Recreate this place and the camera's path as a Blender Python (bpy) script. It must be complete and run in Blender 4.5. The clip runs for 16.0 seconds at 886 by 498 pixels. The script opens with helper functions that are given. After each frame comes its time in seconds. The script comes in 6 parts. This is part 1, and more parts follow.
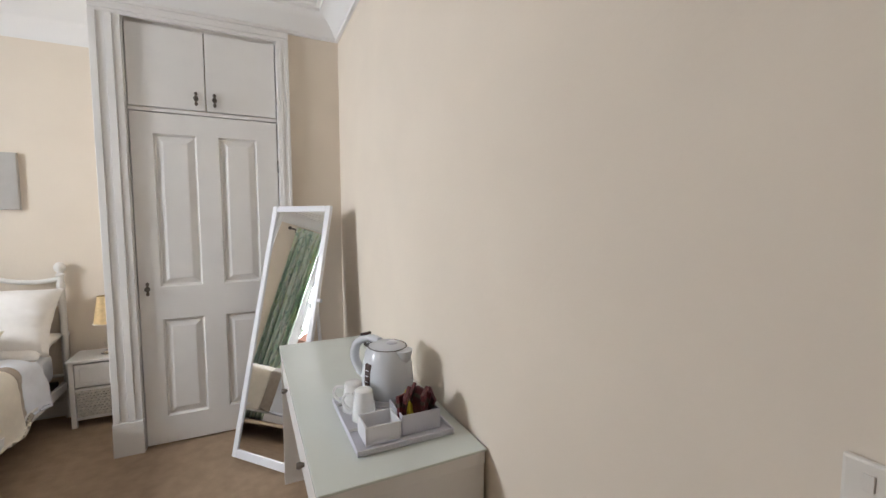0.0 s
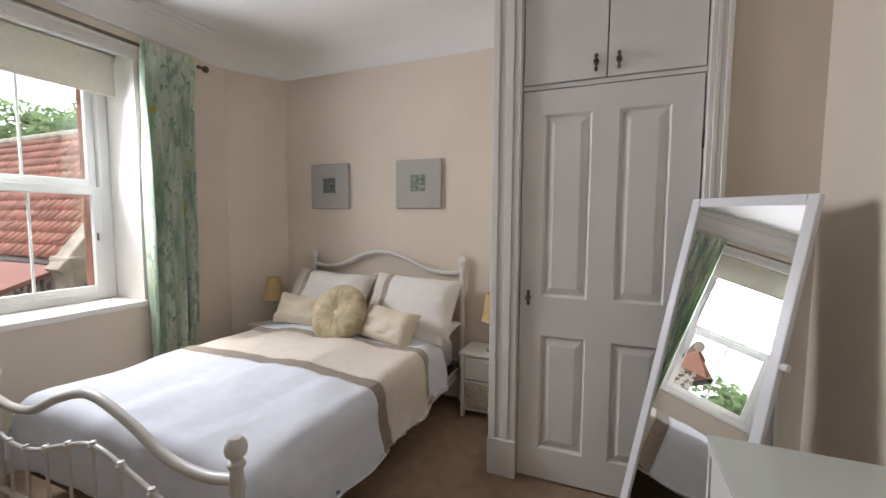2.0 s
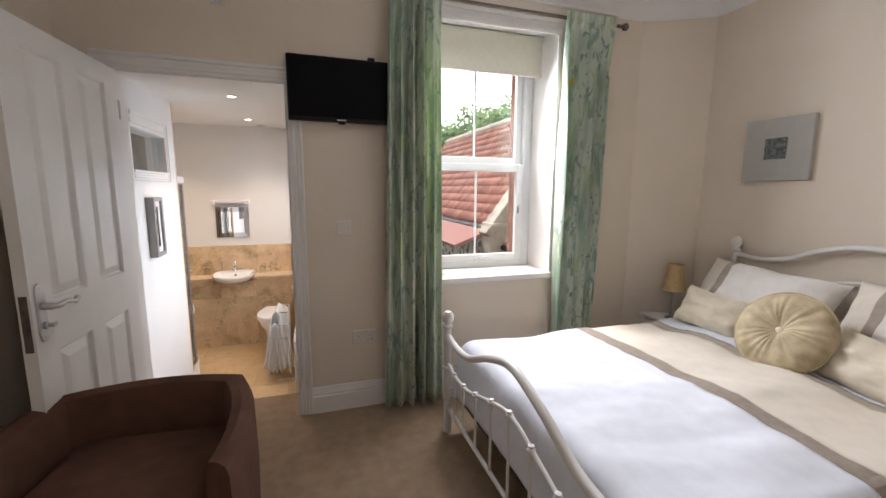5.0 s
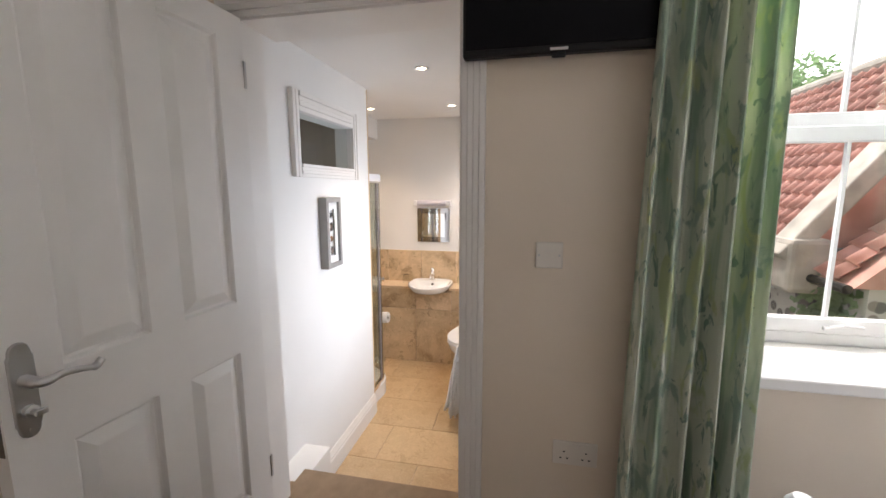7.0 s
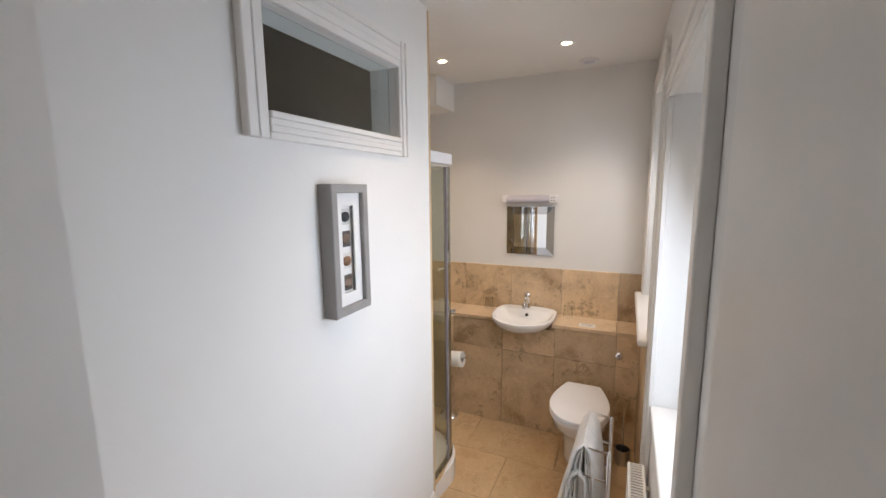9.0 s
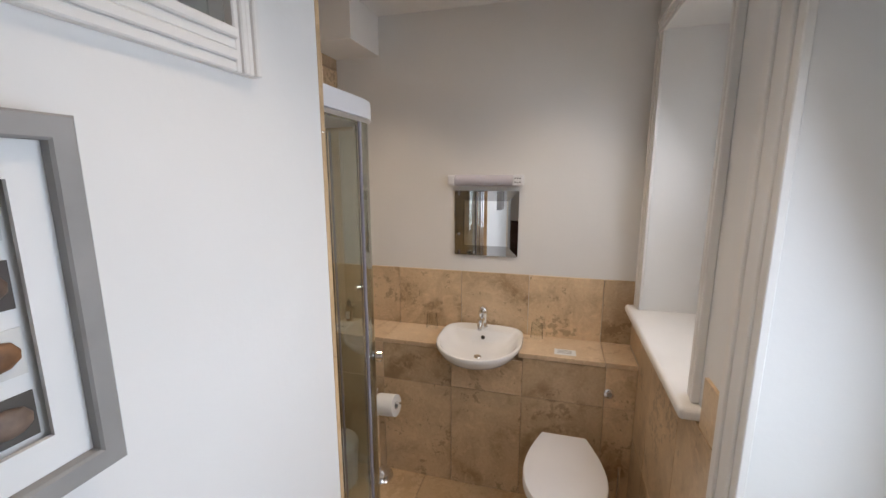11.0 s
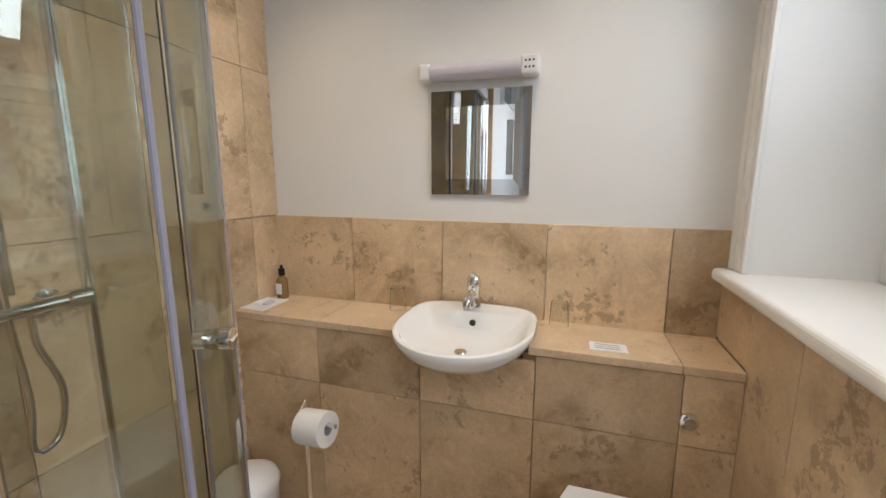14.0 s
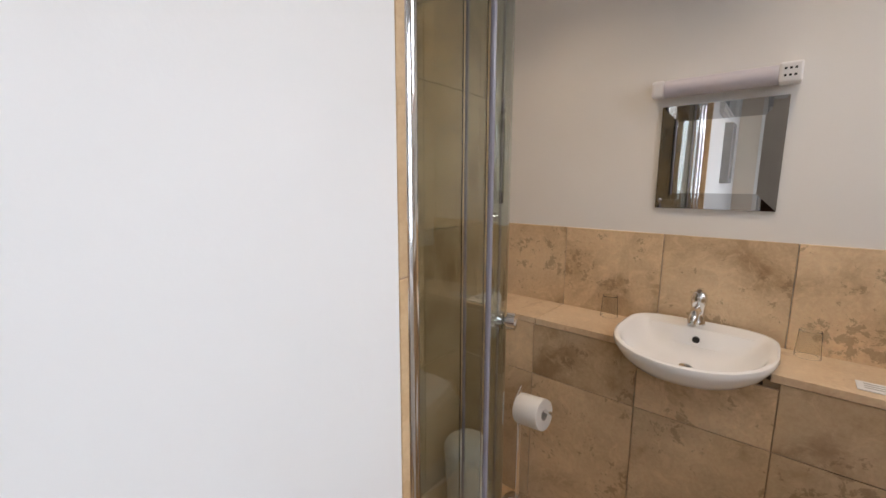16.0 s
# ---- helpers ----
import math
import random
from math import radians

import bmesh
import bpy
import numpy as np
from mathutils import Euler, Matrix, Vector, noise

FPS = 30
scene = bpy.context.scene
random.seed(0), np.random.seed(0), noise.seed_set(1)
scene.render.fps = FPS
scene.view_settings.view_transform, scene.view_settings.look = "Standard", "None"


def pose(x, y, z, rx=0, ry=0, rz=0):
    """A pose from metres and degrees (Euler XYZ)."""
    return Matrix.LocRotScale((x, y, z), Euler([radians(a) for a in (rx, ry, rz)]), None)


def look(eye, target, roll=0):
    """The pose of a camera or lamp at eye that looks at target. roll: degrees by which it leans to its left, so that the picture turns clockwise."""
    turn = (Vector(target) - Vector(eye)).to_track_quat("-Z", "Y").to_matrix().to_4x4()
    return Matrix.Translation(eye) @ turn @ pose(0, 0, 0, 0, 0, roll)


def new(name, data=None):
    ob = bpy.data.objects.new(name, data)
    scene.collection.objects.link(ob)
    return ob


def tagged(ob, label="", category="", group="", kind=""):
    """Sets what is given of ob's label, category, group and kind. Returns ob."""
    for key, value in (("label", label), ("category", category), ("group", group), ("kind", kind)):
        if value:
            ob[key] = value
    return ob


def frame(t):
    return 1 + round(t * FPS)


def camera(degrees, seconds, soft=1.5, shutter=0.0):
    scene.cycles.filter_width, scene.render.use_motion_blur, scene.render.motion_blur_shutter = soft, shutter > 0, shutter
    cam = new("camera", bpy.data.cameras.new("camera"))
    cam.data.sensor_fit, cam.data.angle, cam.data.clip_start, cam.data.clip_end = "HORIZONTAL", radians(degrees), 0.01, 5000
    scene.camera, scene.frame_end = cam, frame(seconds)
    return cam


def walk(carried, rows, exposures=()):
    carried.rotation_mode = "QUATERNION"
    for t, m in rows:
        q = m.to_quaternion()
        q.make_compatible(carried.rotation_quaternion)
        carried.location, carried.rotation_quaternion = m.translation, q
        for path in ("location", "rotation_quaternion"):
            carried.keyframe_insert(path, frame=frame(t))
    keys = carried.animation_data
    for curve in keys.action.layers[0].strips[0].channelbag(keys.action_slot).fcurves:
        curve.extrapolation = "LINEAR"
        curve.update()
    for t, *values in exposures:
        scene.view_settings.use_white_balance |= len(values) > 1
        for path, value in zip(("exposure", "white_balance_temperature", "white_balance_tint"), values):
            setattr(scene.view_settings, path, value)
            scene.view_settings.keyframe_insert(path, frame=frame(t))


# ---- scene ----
cam = camera(94.9, 16.0)
PATH = [
    (0, (0.042, 0.136, 1.373), (0.901, 1.936, 1.227), -0.2),
    (0.5, (0.078, 0.358, 1.379), (0.501, 2.308, 1.234), -0.0),
    (1, (0.098, 0.58, 1.377), (0.102, 2.575, 1.234), 0.2),
    (1.5, (0.06, 0.797, 1.379), (-0.353, 2.748, 1.228), 0.2),
    (2, (-0.118, 0.953, 1.373), (-0.886, 2.794, 1.22), 0.3),
    (2.5, (-0.214, 1.019, 1.385), (-1.301, 2.69, 1.217), 0.3),
    (3, (-0.21, 1.037, 1.384), (-1.566, 2.496, 1.202), 0.4),
    (3.5, (-0.217, 1.043, 1.372), (-1.771, 2.285, 1.166), 0.4),
    (4, (-0.239, 1.033, 1.376), (-1.939, 2.06, 1.14), 0.3),
    (4.2, (-0.291, 1.013, 1.376), (-2.028, 1.972, 1.129), 0.4),
    (6.3, (-1.251, 1.253, 1.388), (-3.228, 1.191, 1.092), -0.0),
    (6.5, (-1.39, 1.253, 1.372), (-3.362, 1.095, 1.084), 0.1),
    (7, (-1.717, 1.212, 1.36), (-3.653, 0.805, 1.069), -0.1),
    (7.5, (-2.035, 1.092, 1.35), (-3.922, 0.494, 1.063), -0.4),
    (8, (-2.354, 1.0, 1.346), (-4.182, 0.246, 1.052), -0.5),
    (8.2, (-2.46, 0.976, 1.334), (-4.26, 0.153, 1.046), -0.6),
    (10.3, (-3.513, 0.636, 1.274), (-5.364, -0.04, 0.934), -0.5),
    (10.5, (-3.569, 0.599, 1.273), (-5.443, -0.011, 0.93), -0.1),
    (11, (-3.725, 0.587, 1.248), (-5.622, 0.063, 0.885), -0.1),
    (11.5, (-3.873, 0.546, 1.098), (-5.792, 0.090, 0.763), 0.1),
    (12, (-4.03, 0.595, 0.986), (-5.954, 0.17, 0.643), -0.1),
    (12.5, (-4.188, 0.569, 0.88), (-6.124, 0.194, 0.549), 0.2),
    (13, (-4.361, 0.539, 0.829), (-6.289, 0.126, 0.494), 0.1),
    (13.5, (-4.478, 0.527, 0.837), (-6.388, 0.04, 0.5), 0.1),
    (14, (-4.504, 0.545, 0.855), (-6.382, -0.052, 0.516), 0.1),
    (14.5, (-4.453, 0.552, 0.891), (-6.282, -0.184, 0.551), -0.0),
    (15, (-4.383, 0.518, 0.906), (-6.144, -0.366, 0.562), -0.0),
    (15.5, (-4.311, 0.472, 0.915), (-5.971, -0.592, 0.579), -0.1),
    (16, (-4.259, 0.435, 0.887), (-5.761, -0.847, 0.569), 0.1),
]
walk(cam, [(t, look(eye, target, roll)) for t, eye, target, roll in PATH],
     [(0, 0.68, 6480, 15), (0.5, 0.53, 6480, 15), (1.0, 0.36, 6420, 13), (1.5, 0.18, 6500, 15), (2.0, 0.03, 6620, 18), (3.0, 0.14, 6800, 21), (4.2, 0.15, 6750, 20), (6.3, 0.25, 6550, 20), (7.5, 0.3, 6600, 18), (8.2, 0.1, 6550, 17),
      (10.3, -0.48, 6380, 18), (11.5, -0.55, 6300, 16), (12.2, -0.48, 6280, 14), (13.0, -0.16, 6060, 12), (14.5, -0.14, 6120, 12), (15.2, -0.34, 6550, 17), (16.0, -0.46, 6450, 18)])


# ---- light ----
world = bpy.data.worlds.new("world")
scene.world = world
world.use_nodes = True
_n = world.node_tree.nodes
_sky = _n.new("ShaderNodeTexSky")
_sky.sky_type = "NISHITA"
_sky.sun_disc = False
_sky.sun_elevation, _sky.sun_rotation = radians(58.8), radians(240.9)
_sky.air_density, _sky.dust_density = 1.0, 4.0
_n["Background"].inputs[1].default_value = 0.15
world.node_tree.links.new(_sky.outputs[0], _n["Background"].inputs[0])


def lamp(name, kind, m, energy, color=(1, 1, 1), **kw):
    data = bpy.data.lights.new(name, kind)
    data.energy, data.color = energy, color
    for key, value in kw.items():
        if key == "size":
            data.shape, data.size, data.size_y = "RECTANGLE", value[0], value[1]
        elif key == "spread":
            data.spread = value
        elif key == "angle":
            data.angle = value
        elif key == "radius":
            data.shadow_soft_size = value
        elif key == "spot":
            data.spot_size, data.spot_blend = value
    ob = new(name, data)
    ob.matrix_world = m
    return ob


SUN_FROM = Vector((-0.45, -0.25, 0.85))
SPOT_W, SKY_GLOW = 25.0, 2.6
lamp("sun", "SUN", look((0, 0, 20), Vector((0, 0, 20)) - SUN_FROM), 4.0, (1.0, 0.97, 0.92), angle=radians(20))
lamp("window_daylight", "AREA", look((-3.27, 2.265, 1.88), (0, 2.265, 1.25)), 35, (0.87, 0.94, 1.0), size=(0.70, 0.56), spread=radians(150))
lamp("bath_window_daylight", "AREA", look((-5.30, 1.27, 1.52), (-5.0, 0, 0.6)), 4.4, (0.92, 0.97, 1.0), size=(0.44, 0.42), spread=radians(160))
lamp("side_window_daylight", "AREA", look((-4.22, 1.275, 1.06), (-4.12, 0, 0.52)), 9.5, (0.76, 0.89, 1.0), size=(0.56, 1.00), spread=radians(150))

# ---- materials ----
def mat(name, color, rough=0.6, metal=0.0, var=0.06, scale=6.0, bump=0.0, fine=120.0, spec=0.5, trans=0.0, ior=1.45, alpha=1.0, coat=0.0, stretch=None, island=0.0, second=None, mix_scale=3.0, emit=None):
    m = bpy.data.materials.new(name)
    m.use_nodes = True
    nt = m.node_tree
    b = nt.nodes["Principled BSDF"]
    b.inputs["Roughness"].default_value = rough
    b.inputs["Metallic"].default_value = metal
    b.inputs["Specular IOR Level"].default_value = spec
    b.inputs["Transmission Weight"].default_value = trans
    b.inputs["IOR"].default_value = ior
    b.inputs["Coat Weight"].default_value = coat
    L = nt.links.new
    co = nt.nodes.new("ShaderNodeTexCoord")
    mp = nt.nodes.new("ShaderNodeMapping")
    L(co.outputs["Object"], mp.inputs[0])
    if stretch:
        mp.inputs["Scale"].default_value = stretch
    no = nt.nodes.new("ShaderNodeTexNoise")
    no.inputs["Scale"].default_value, no.inputs["Detail"].default_value = scale, 6
    L(mp.outputs[0], no.inputs["Vector"])
    ra = nt.nodes.new("ShaderNodeValToRGB")
    c0 = [max(0, c * (1 - var)) for c in color]
    c1 = [min(1, c * (1 + var)) for c in (second or color)]
    ra.color_ramp.elements[0].position, ra.color_ramp.elements[1].position = 0.3, 0.7
    ra.color_ramp.elements[0].color, ra.color_ramp.elements[1].color = (*c0, 1), (*c1, 1)
    L(no.outputs["Fac"], ra.inputs[0])
    out = ra.outputs[0]
    if island:
        oi = nt.nodes.new("ShaderNodeObjectInfo")
        hs = nt.nodes.new("ShaderNodeHueSaturation")
        mr = nt.nodes.new("ShaderNodeMapRange")
        mr.inputs["To Min"].default_value, mr.inputs["To Max"].default_value = 1 - island, 1 + island
        L(oi.outputs["Random"], mr.inputs["Value"])
        L(mr.outputs[0], hs.inputs["Value"])
        L(out, hs.inputs["Color"])
        out = hs.outputs[0]
    L(out, b.inputs["Base Color"])
    if bump:
        n2 = nt.nodes.new("ShaderNodeTexNoise")
        n2.inputs["Scale"].default_value, n2.inputs["Detail"].default_value = fine, 4
        L(mp.outputs[0], n2.inputs["Vector"])
        bu = nt.nodes.new("ShaderNodeBump")
        bu.inputs["Strength"].default_value, bu.inputs["Distance"].default_value = bump, 0.01
        L(n2.outputs["Fac"], bu.inputs["Height"])
        L(bu.outputs[0], b.inputs["Normal"])
    if emit:
        b.inputs["Emission Color"].default_value, b.inputs["Emission Strength"].default_value = (*emit[0], 1), emit[1]
    return m


CREAM = mat("cream_wall_paint", (0.75, 0.66, 0.55), 0.85, var=0.03, scale=2.5, bump=0.05, fine=60)
WHITE = mat("white_wall_paint", (0.80, 0.79, 0.77), 0.8, var=0.02, scale=2.5, bump=0.04, fine=60)
CEIL = mat("ceiling_paint", (0.82, 0.81, 0.79), 0.85, var=0.02, scale=2, bump=0.04, fine=50)
GLOSS = mat("white_gloss_paint", (0.80, 0.78, 0.75), 0.35, var=0.03, scale=5, bump=0.03, fine=40)
UPVC = mat("white_plastic", (0.82, 0.83, 0.84), 0.3, var=0.02)
CARPET = mat("beige_carpet", (0.45, 0.325, 0.22), 0.95, var=0.10, scale=14, bump=0.8, fine=420, spec=0.1)
TRAV = mat("travertine", (0.46, 0.35, 0.24), 0.4, var=0.2, scale=7, bump=0.08, fine=40)
GROUT = mat("grout", (0.36, 0.265, 0.17), 0.9)
CHROME = mat("chrome", (0.85, 0.85, 0.86), 0.08, 1.0, var=0.02)
STEEL = mat("satin_steel", (0.55, 0.55, 0.55), 0.3, 1.0, var=0.05)
IRONW = mat("cream_enamel", (0.74, 0.72, 0.68), 0.3, var=0.03)
LINEN = mat("white_cotton", (0.77, 0.80, 0.86), 0.9, var=0.03, scale=20, bump=0.15, fine=500, spec=0.2)
PILLOWCASE = mat("warm_white_cotton", (0.83, 0.80, 0.76), 0.9, var=0.03, scale=20, bump=0.15, fine=500, spec=0.2)
CREAMLINEN = mat("cream_cotton", (0.74, 0.68, 0.58), 0.9, var=0.04, scale=20, bump=0.2, fine=500, spec=0.2)
TAUPE = mat("taupe_band", (0.42, 0.36, 0.30), 0.85, var=0.08, scale=40, bump=0.2, fine=300, spec=0.2)
BLACK = mat("black_plastic", (0.008, 0.008, 0.009), 0.4, var=0.1, spec=0.3)
MIRROR = mat("mirror_glass", (0.92, 0.93, 0.93), 0.01, 1.0, var=0.0)
CERAMIC = mat("white_ceramic", (0.85, 0.85, 0.84), 0.08, var=0.01, coat=0.3)

# ---- mesh helpers ----
def thing(name, label, category, at=(0, 0, 0), group="", kind=""):
    ob = new(name)
    ob.location = at
    return tagged(ob, label, category, group, kind)


def placed(ob):
    """Where an object stands in the world, through its parents."""
    m = ob.matrix_parent_inverse @ ob.matrix_basis
    return placed(ob.parent) @ m if ob.parent else ob.matrix_basis.copy()


def part(name, bm, material, parent=None, label="", smooth=False, kind=""):
    me = bpy.data.meshes.new(name)
    bmesh.ops.recalc_face_normals(bm, faces=bm.faces)
    bm.to_mesh(me)
    bm.free()
    if smooth:
        me.shade_smooth()
        me.set_sharp_from_angle(angle=radians(40))
    me.materials.append(material)
    ob = new(name, me)
    if parent:
        ob.parent = parent
        ob.matrix_parent_inverse = placed(parent).inverted()
    if material.name in ("window_glass", "shower_glass", "clear_glass"):
        ob.visible_shadow = False
    return tagged(ob, label, kind=kind)


def box(bm, x0, x1, y0, y1, z0, z1, bevel=0.0, seg=2, m=None):
    vs = [bm.verts.new((x, y, z)) for x in (x0, x1) for y in (y0, y1) for z in (z0, z1)]
    fs = [bm.faces.new([vs[i] for i in q]) for q in ((0, 1, 3, 2), (4, 6, 7, 5), (0, 4, 5, 1), (2, 3, 7, 6), (0, 2, 6, 4), (1, 5, 7, 3))]
    if bevel:
        es = list({e for f in fs for e in f.edges})
        got = bmesh.ops.bevel(bm, geom=es, offset=bevel, segments=seg, affect="EDGES", profile=0.5)
        vs = list({v for f in got["faces"] for v in f.verts} | {v for v in vs if v.is_valid})
    if m is not None:
        bmesh.ops.transform(bm, matrix=m, verts=[v for v in vs if v.is_valid])
    return bm


def B(*a, **k):
    return box(bmesh.new(), *a, **k)


def tube(bm, pts, r, seg=10, closed=False, cap=True):
    """A round bar along pts; r may be one radius or one for each point."""
    pts = [Vector(p) for p in pts]
    rs = r if isinstance(r, (list, tuple)) else [r] * len(pts)
    rings, up = [], None
    for i, p in enumerate(pts):
        a = pts[(i - 1) % len(pts)] if closed or i else pts[0]
        b = pts[(i + 1) % len(pts)] if closed or i < len(pts) - 1 else pts[-1]
        d = (b - a).normalized()
        if up is None:
            up = d.orthogonal().normalized()
        up = (up - d * up.dot(d)).normalized()
        side = d.cross(up)
        rings.append([bm.verts.new(p + rs[i] * (math.cos(2 * math.pi * k / seg) * up + math.sin(2 * math.pi * k / seg) * side)) for k in range(seg)])
    n = len(rings)
    for i in range(n if closed else n - 1):
        for k in range(seg):
            bm.faces.new((rings[i][k], rings[i][(k + 1) % seg], rings[(i + 1) % n][(k + 1) % seg], rings[(i + 1) % n][k]))
    if cap and not closed:
        bm.faces.new(rings[0]), bm.faces.new(rings[-1])
    return bm


def T(*a, **k):
    return tube(bmesh.new(), *a, **k)


def lathe(bm, prof, at=(0, 0, 0), seg=24, sx=1.0, sy=1.0):
    """Turned about z: prof holds (radius, height)."""
    at = Vector(at)
    rings = []
    for r, h in prof:
        if r < 1e-6:
            rings.append([bm.verts.new(at + Vector((0, 0, h)))])
        else:
            rings.append([bm.verts.new(at + Vector((sx * r * math.cos(2 * math.pi * k / seg), sy * r * math.sin(2 * math.pi * k / seg), h))) for k in range(seg)])
    for a, b in zip(rings, rings[1:]):
        for k in range(seg):
            q = [a[k % len(a)], a[(k + 1) % len(a)], b[(k + 1) % len(b)], b[k % len(b)]]
            q = list(dict.fromkeys(q))
            if len(q) > 2:
                bm.faces.new(q)
    return bm


def Lt(*a, **k):
    return lathe(bmesh.new(), *a, **k)


def spline(pts, n=8):
    """Points on a smooth line through pts (Catmull-Rom)."""
    P = [Vector(p) for p in pts]
    P = [2 * P[0] - P[1], *P, 2 * P[-1] - P[-2]]
    out = []
    for i in range(1, len(P) - 2):
        for k in range(n):
            t = k / n
            a, b, c, d = P[i - 1:i + 3]
            out.append(0.5 * (2 * b + (c - a) * t + (2 * a - 5 * b + 4 * c - d) * t * t + (3 * b - a - 3 * c + d) * t ** 3))
    return out + [P[-2]]


def sweep(bm, prof, path, closed=False):
    """A moulding: prof holds (out, up); path holds (point, outward) with mitred outward vectors."""
    rings = [[bm.verts.new(Vector(p) + Vector(o) * u + Vector((0, 0, w))) for u, w in prof] for p, o in path]
    n = len(rings)
    for i in range(n if closed else n - 1):
        a, b = rings[i], rings[(i + 1) % n]
        for k in range(len(prof) - 1):
            bm.faces.new((a[k], a[k + 1], b[k + 1], b[k]))
    return bm


def sheet(bm, rows):
    """Quads over a grid of points."""
    vs = [[bm.verts.new(p) for p in r] for r in rows]
    for a, b in zip(vs, vs[1:]):
        for k in range(len(a) - 1):
            bm.faces.new((a[k], a[k + 1], b[k + 1], b[k]))
    return bm


def setting(name, bm, material, label, smooth=False, category=""):
    return tagged(part(name, bm, material, None, label, smooth), category=category or name.split("_")[0], kind="structure")


# ---- structure: bedroom ----
XW, XE, YN, YS, CY = -3.065, 0.63, 3.81, -0.02, 3.02   # wall faces
ZC, ZB = 2.74, -0.448                                   # bedroom ceiling, bath floor
YB, YL, XB, XL = 1.01, 0.02, -5.945, -4.648             # bath north wall, lobby wall, bath west wall, lobby wall's end
ZCB = 2.09                                              # bath ceiling
DS, DN, DT = 0.20, 0.985, 1.945                         # doorway
WY0, WY1, WZ0, WZ1 = 1.80, 2.73, 0.80, 2.47             # window recess
XO = -3.50

setting("floor", B(-3.27, 0.9, -1.3, 3.95, -0.2, 0.0), CARPET, "plain beige wool carpet, slightly worn")
w = bmesh.new()
box(w, -3.18, XW, -0.15, DS - 0.03, -0.2, 2.95)
box(w, -3.28, XW, DS - 0.03, DN + 0.03, DT + 0.03, 2.95)
box(w, XO, XW, DN + 0.03, WY0, -0.6, 2.95)
box(w, XO, XW, WY0, WY1, -0.6, WZ0 - 0.04)
box(w, XO, XW, WY0, WY1, WZ1, 2.95)
box(w, XO, XW, WY1, 4.1, -0.6, 2.95)
setting("wall_west", w, CREAM, "cream painted plaster wall with a window and a doorway")
setting("wall_north", B(XW, 0.9, YN, YN + 0.3, -0.2, 2.95), CREAM, "cream painted plaster wall behind the bed")
setting("wall_east", B(XE, XE + 0.27, -1.3, YN, -0.2, 2.95), CREAM, "plain cream painted plaster wall beside the desk")
w = bmesh.new()
box(w, XW, -0.55, YS - 0.25, YS, -0.2, 2.95)
box(w, -0.55, 0.30, YS - 0.25, YS, 2.02, 2.95)
box(w, 0.30, XE, YS - 0.25, YS, -0.2, 2.95)
box(w, -0.75, 0.63, -1.3, -1.2, -0.2, 2.95)
box(w, -0.75, -0.65, -1.2, YS - 0.25, -0.2, 2.95)
setting("wall_south", w, CREAM, "cream painted plaster wall with the entrance")
setting("ceiling", B(XO, 0.9, -1.3, 4.1, ZC, ZC + 0.15), CEIL, "white painted plaster ceiling")
# chamfered corner between the window wall and the bed wall
w = bmesh.new()
cv = [w.verts.new((x, y, z)) for z in (0, 2.95) for x, y in ((XW, 3.39), (-2.83, YN), (XW, YN))]
for q in ((0, 1, 4, 3), (1, 2, 5, 4), (2, 0, 3, 5), (0, 2, 1), (3, 4, 5)):
    w.faces.new([cv[i] for i in q])
setting("wall_corner", w, CREAM, "cream painted angled wall corner beside the bed", category="wall")
# cupboard block
w = bmesh.new()
box(w, -0.66, -0.60, CY, YN, 0, ZC)
box(w, 0.28, XE, CY, YN, 0, ZC)
box(w, -0.60, 0.28, CY, YN, 2.52, ZC)
box(w, -0.60, 0.28, YN - 0.06, YN, 0, 2.52)
setting("wall_cupboard", w, CREAM, "cream painted wall round the built-in cupboard", category="wall")

# ---- structure: bathroom ----
setting("bath_floor", B(-6.1, -3.40, -0.8, 1.2, ZB - 0.15, ZB - 0.012), GROUT, "honed travertine floor")
w = bmesh.new()
box(w, -3.36, -3.27, DS - 0.03, DN + 0.03, -0.6, 0.0)
box(w, -3.62, -3.36, DS - 0.03, DN + 0.03, -0.6, -0.224)
setting("stairs", w, CARPET, "beige carpeted steps down to the bathroom")
w = bmesh.new()
IX0, IX1, IZ0, IZ1 = -4.36, -3.70, 1.495, 1.765
box(w, XL, IX0, -0.10, YL, ZB, ZCB)
box(w, IX1, -3.18, -0.10, YL, ZB, ZCB)
box(w, IX0, IX1, -0.10, YL, ZB, IZ0)
box(w, IX0, IX1, -0.10, YL, IZ1, ZCB)
setting("wall_lobby", w, WHITE, "white painted wall with a small internal window", category="wall")
w = bmesh.new()
box(w, XB - 0.25, XB, -0.95, 1.45, ZB, 2.4)
setting("wall_bath_west", w, WHITE, "white painted wall above stone tiles", category="wall")
BX0, BX1, BZ0, BZ1 = -5.80, -5.00, 0.60, 1.86
w = bmesh.new()
box(w, XB, BX0, YB, YB + 0.42, ZB, 2.4)
box(w, BX1, -4.64, YB, YB + 0.42, ZB, 2.4)
box(w, BX0, BX1, YB, YB + 0.42, ZB, BZ0 - 0.04)
box(w, BX0, BX1, YB, YB + 0.42, BZ1, 2.4)
box(w, -3.80, XO, YB, YB + 0.42, ZB, 2.4)
box(w, -4.64, -3.80, YB, YB + 0.42, 1.62, 2.4)
box(w, -4.64, -3.80, YB + 0.001, YB + 0.42, ZB, 0.40)
setting("wall_bath_north", w, WHITE, "white painted wall with a deep window recess", category="wall")
w = bmesh.new()
box(w, XB, -4.40, -0.80, -0.664, ZB, 2.4)
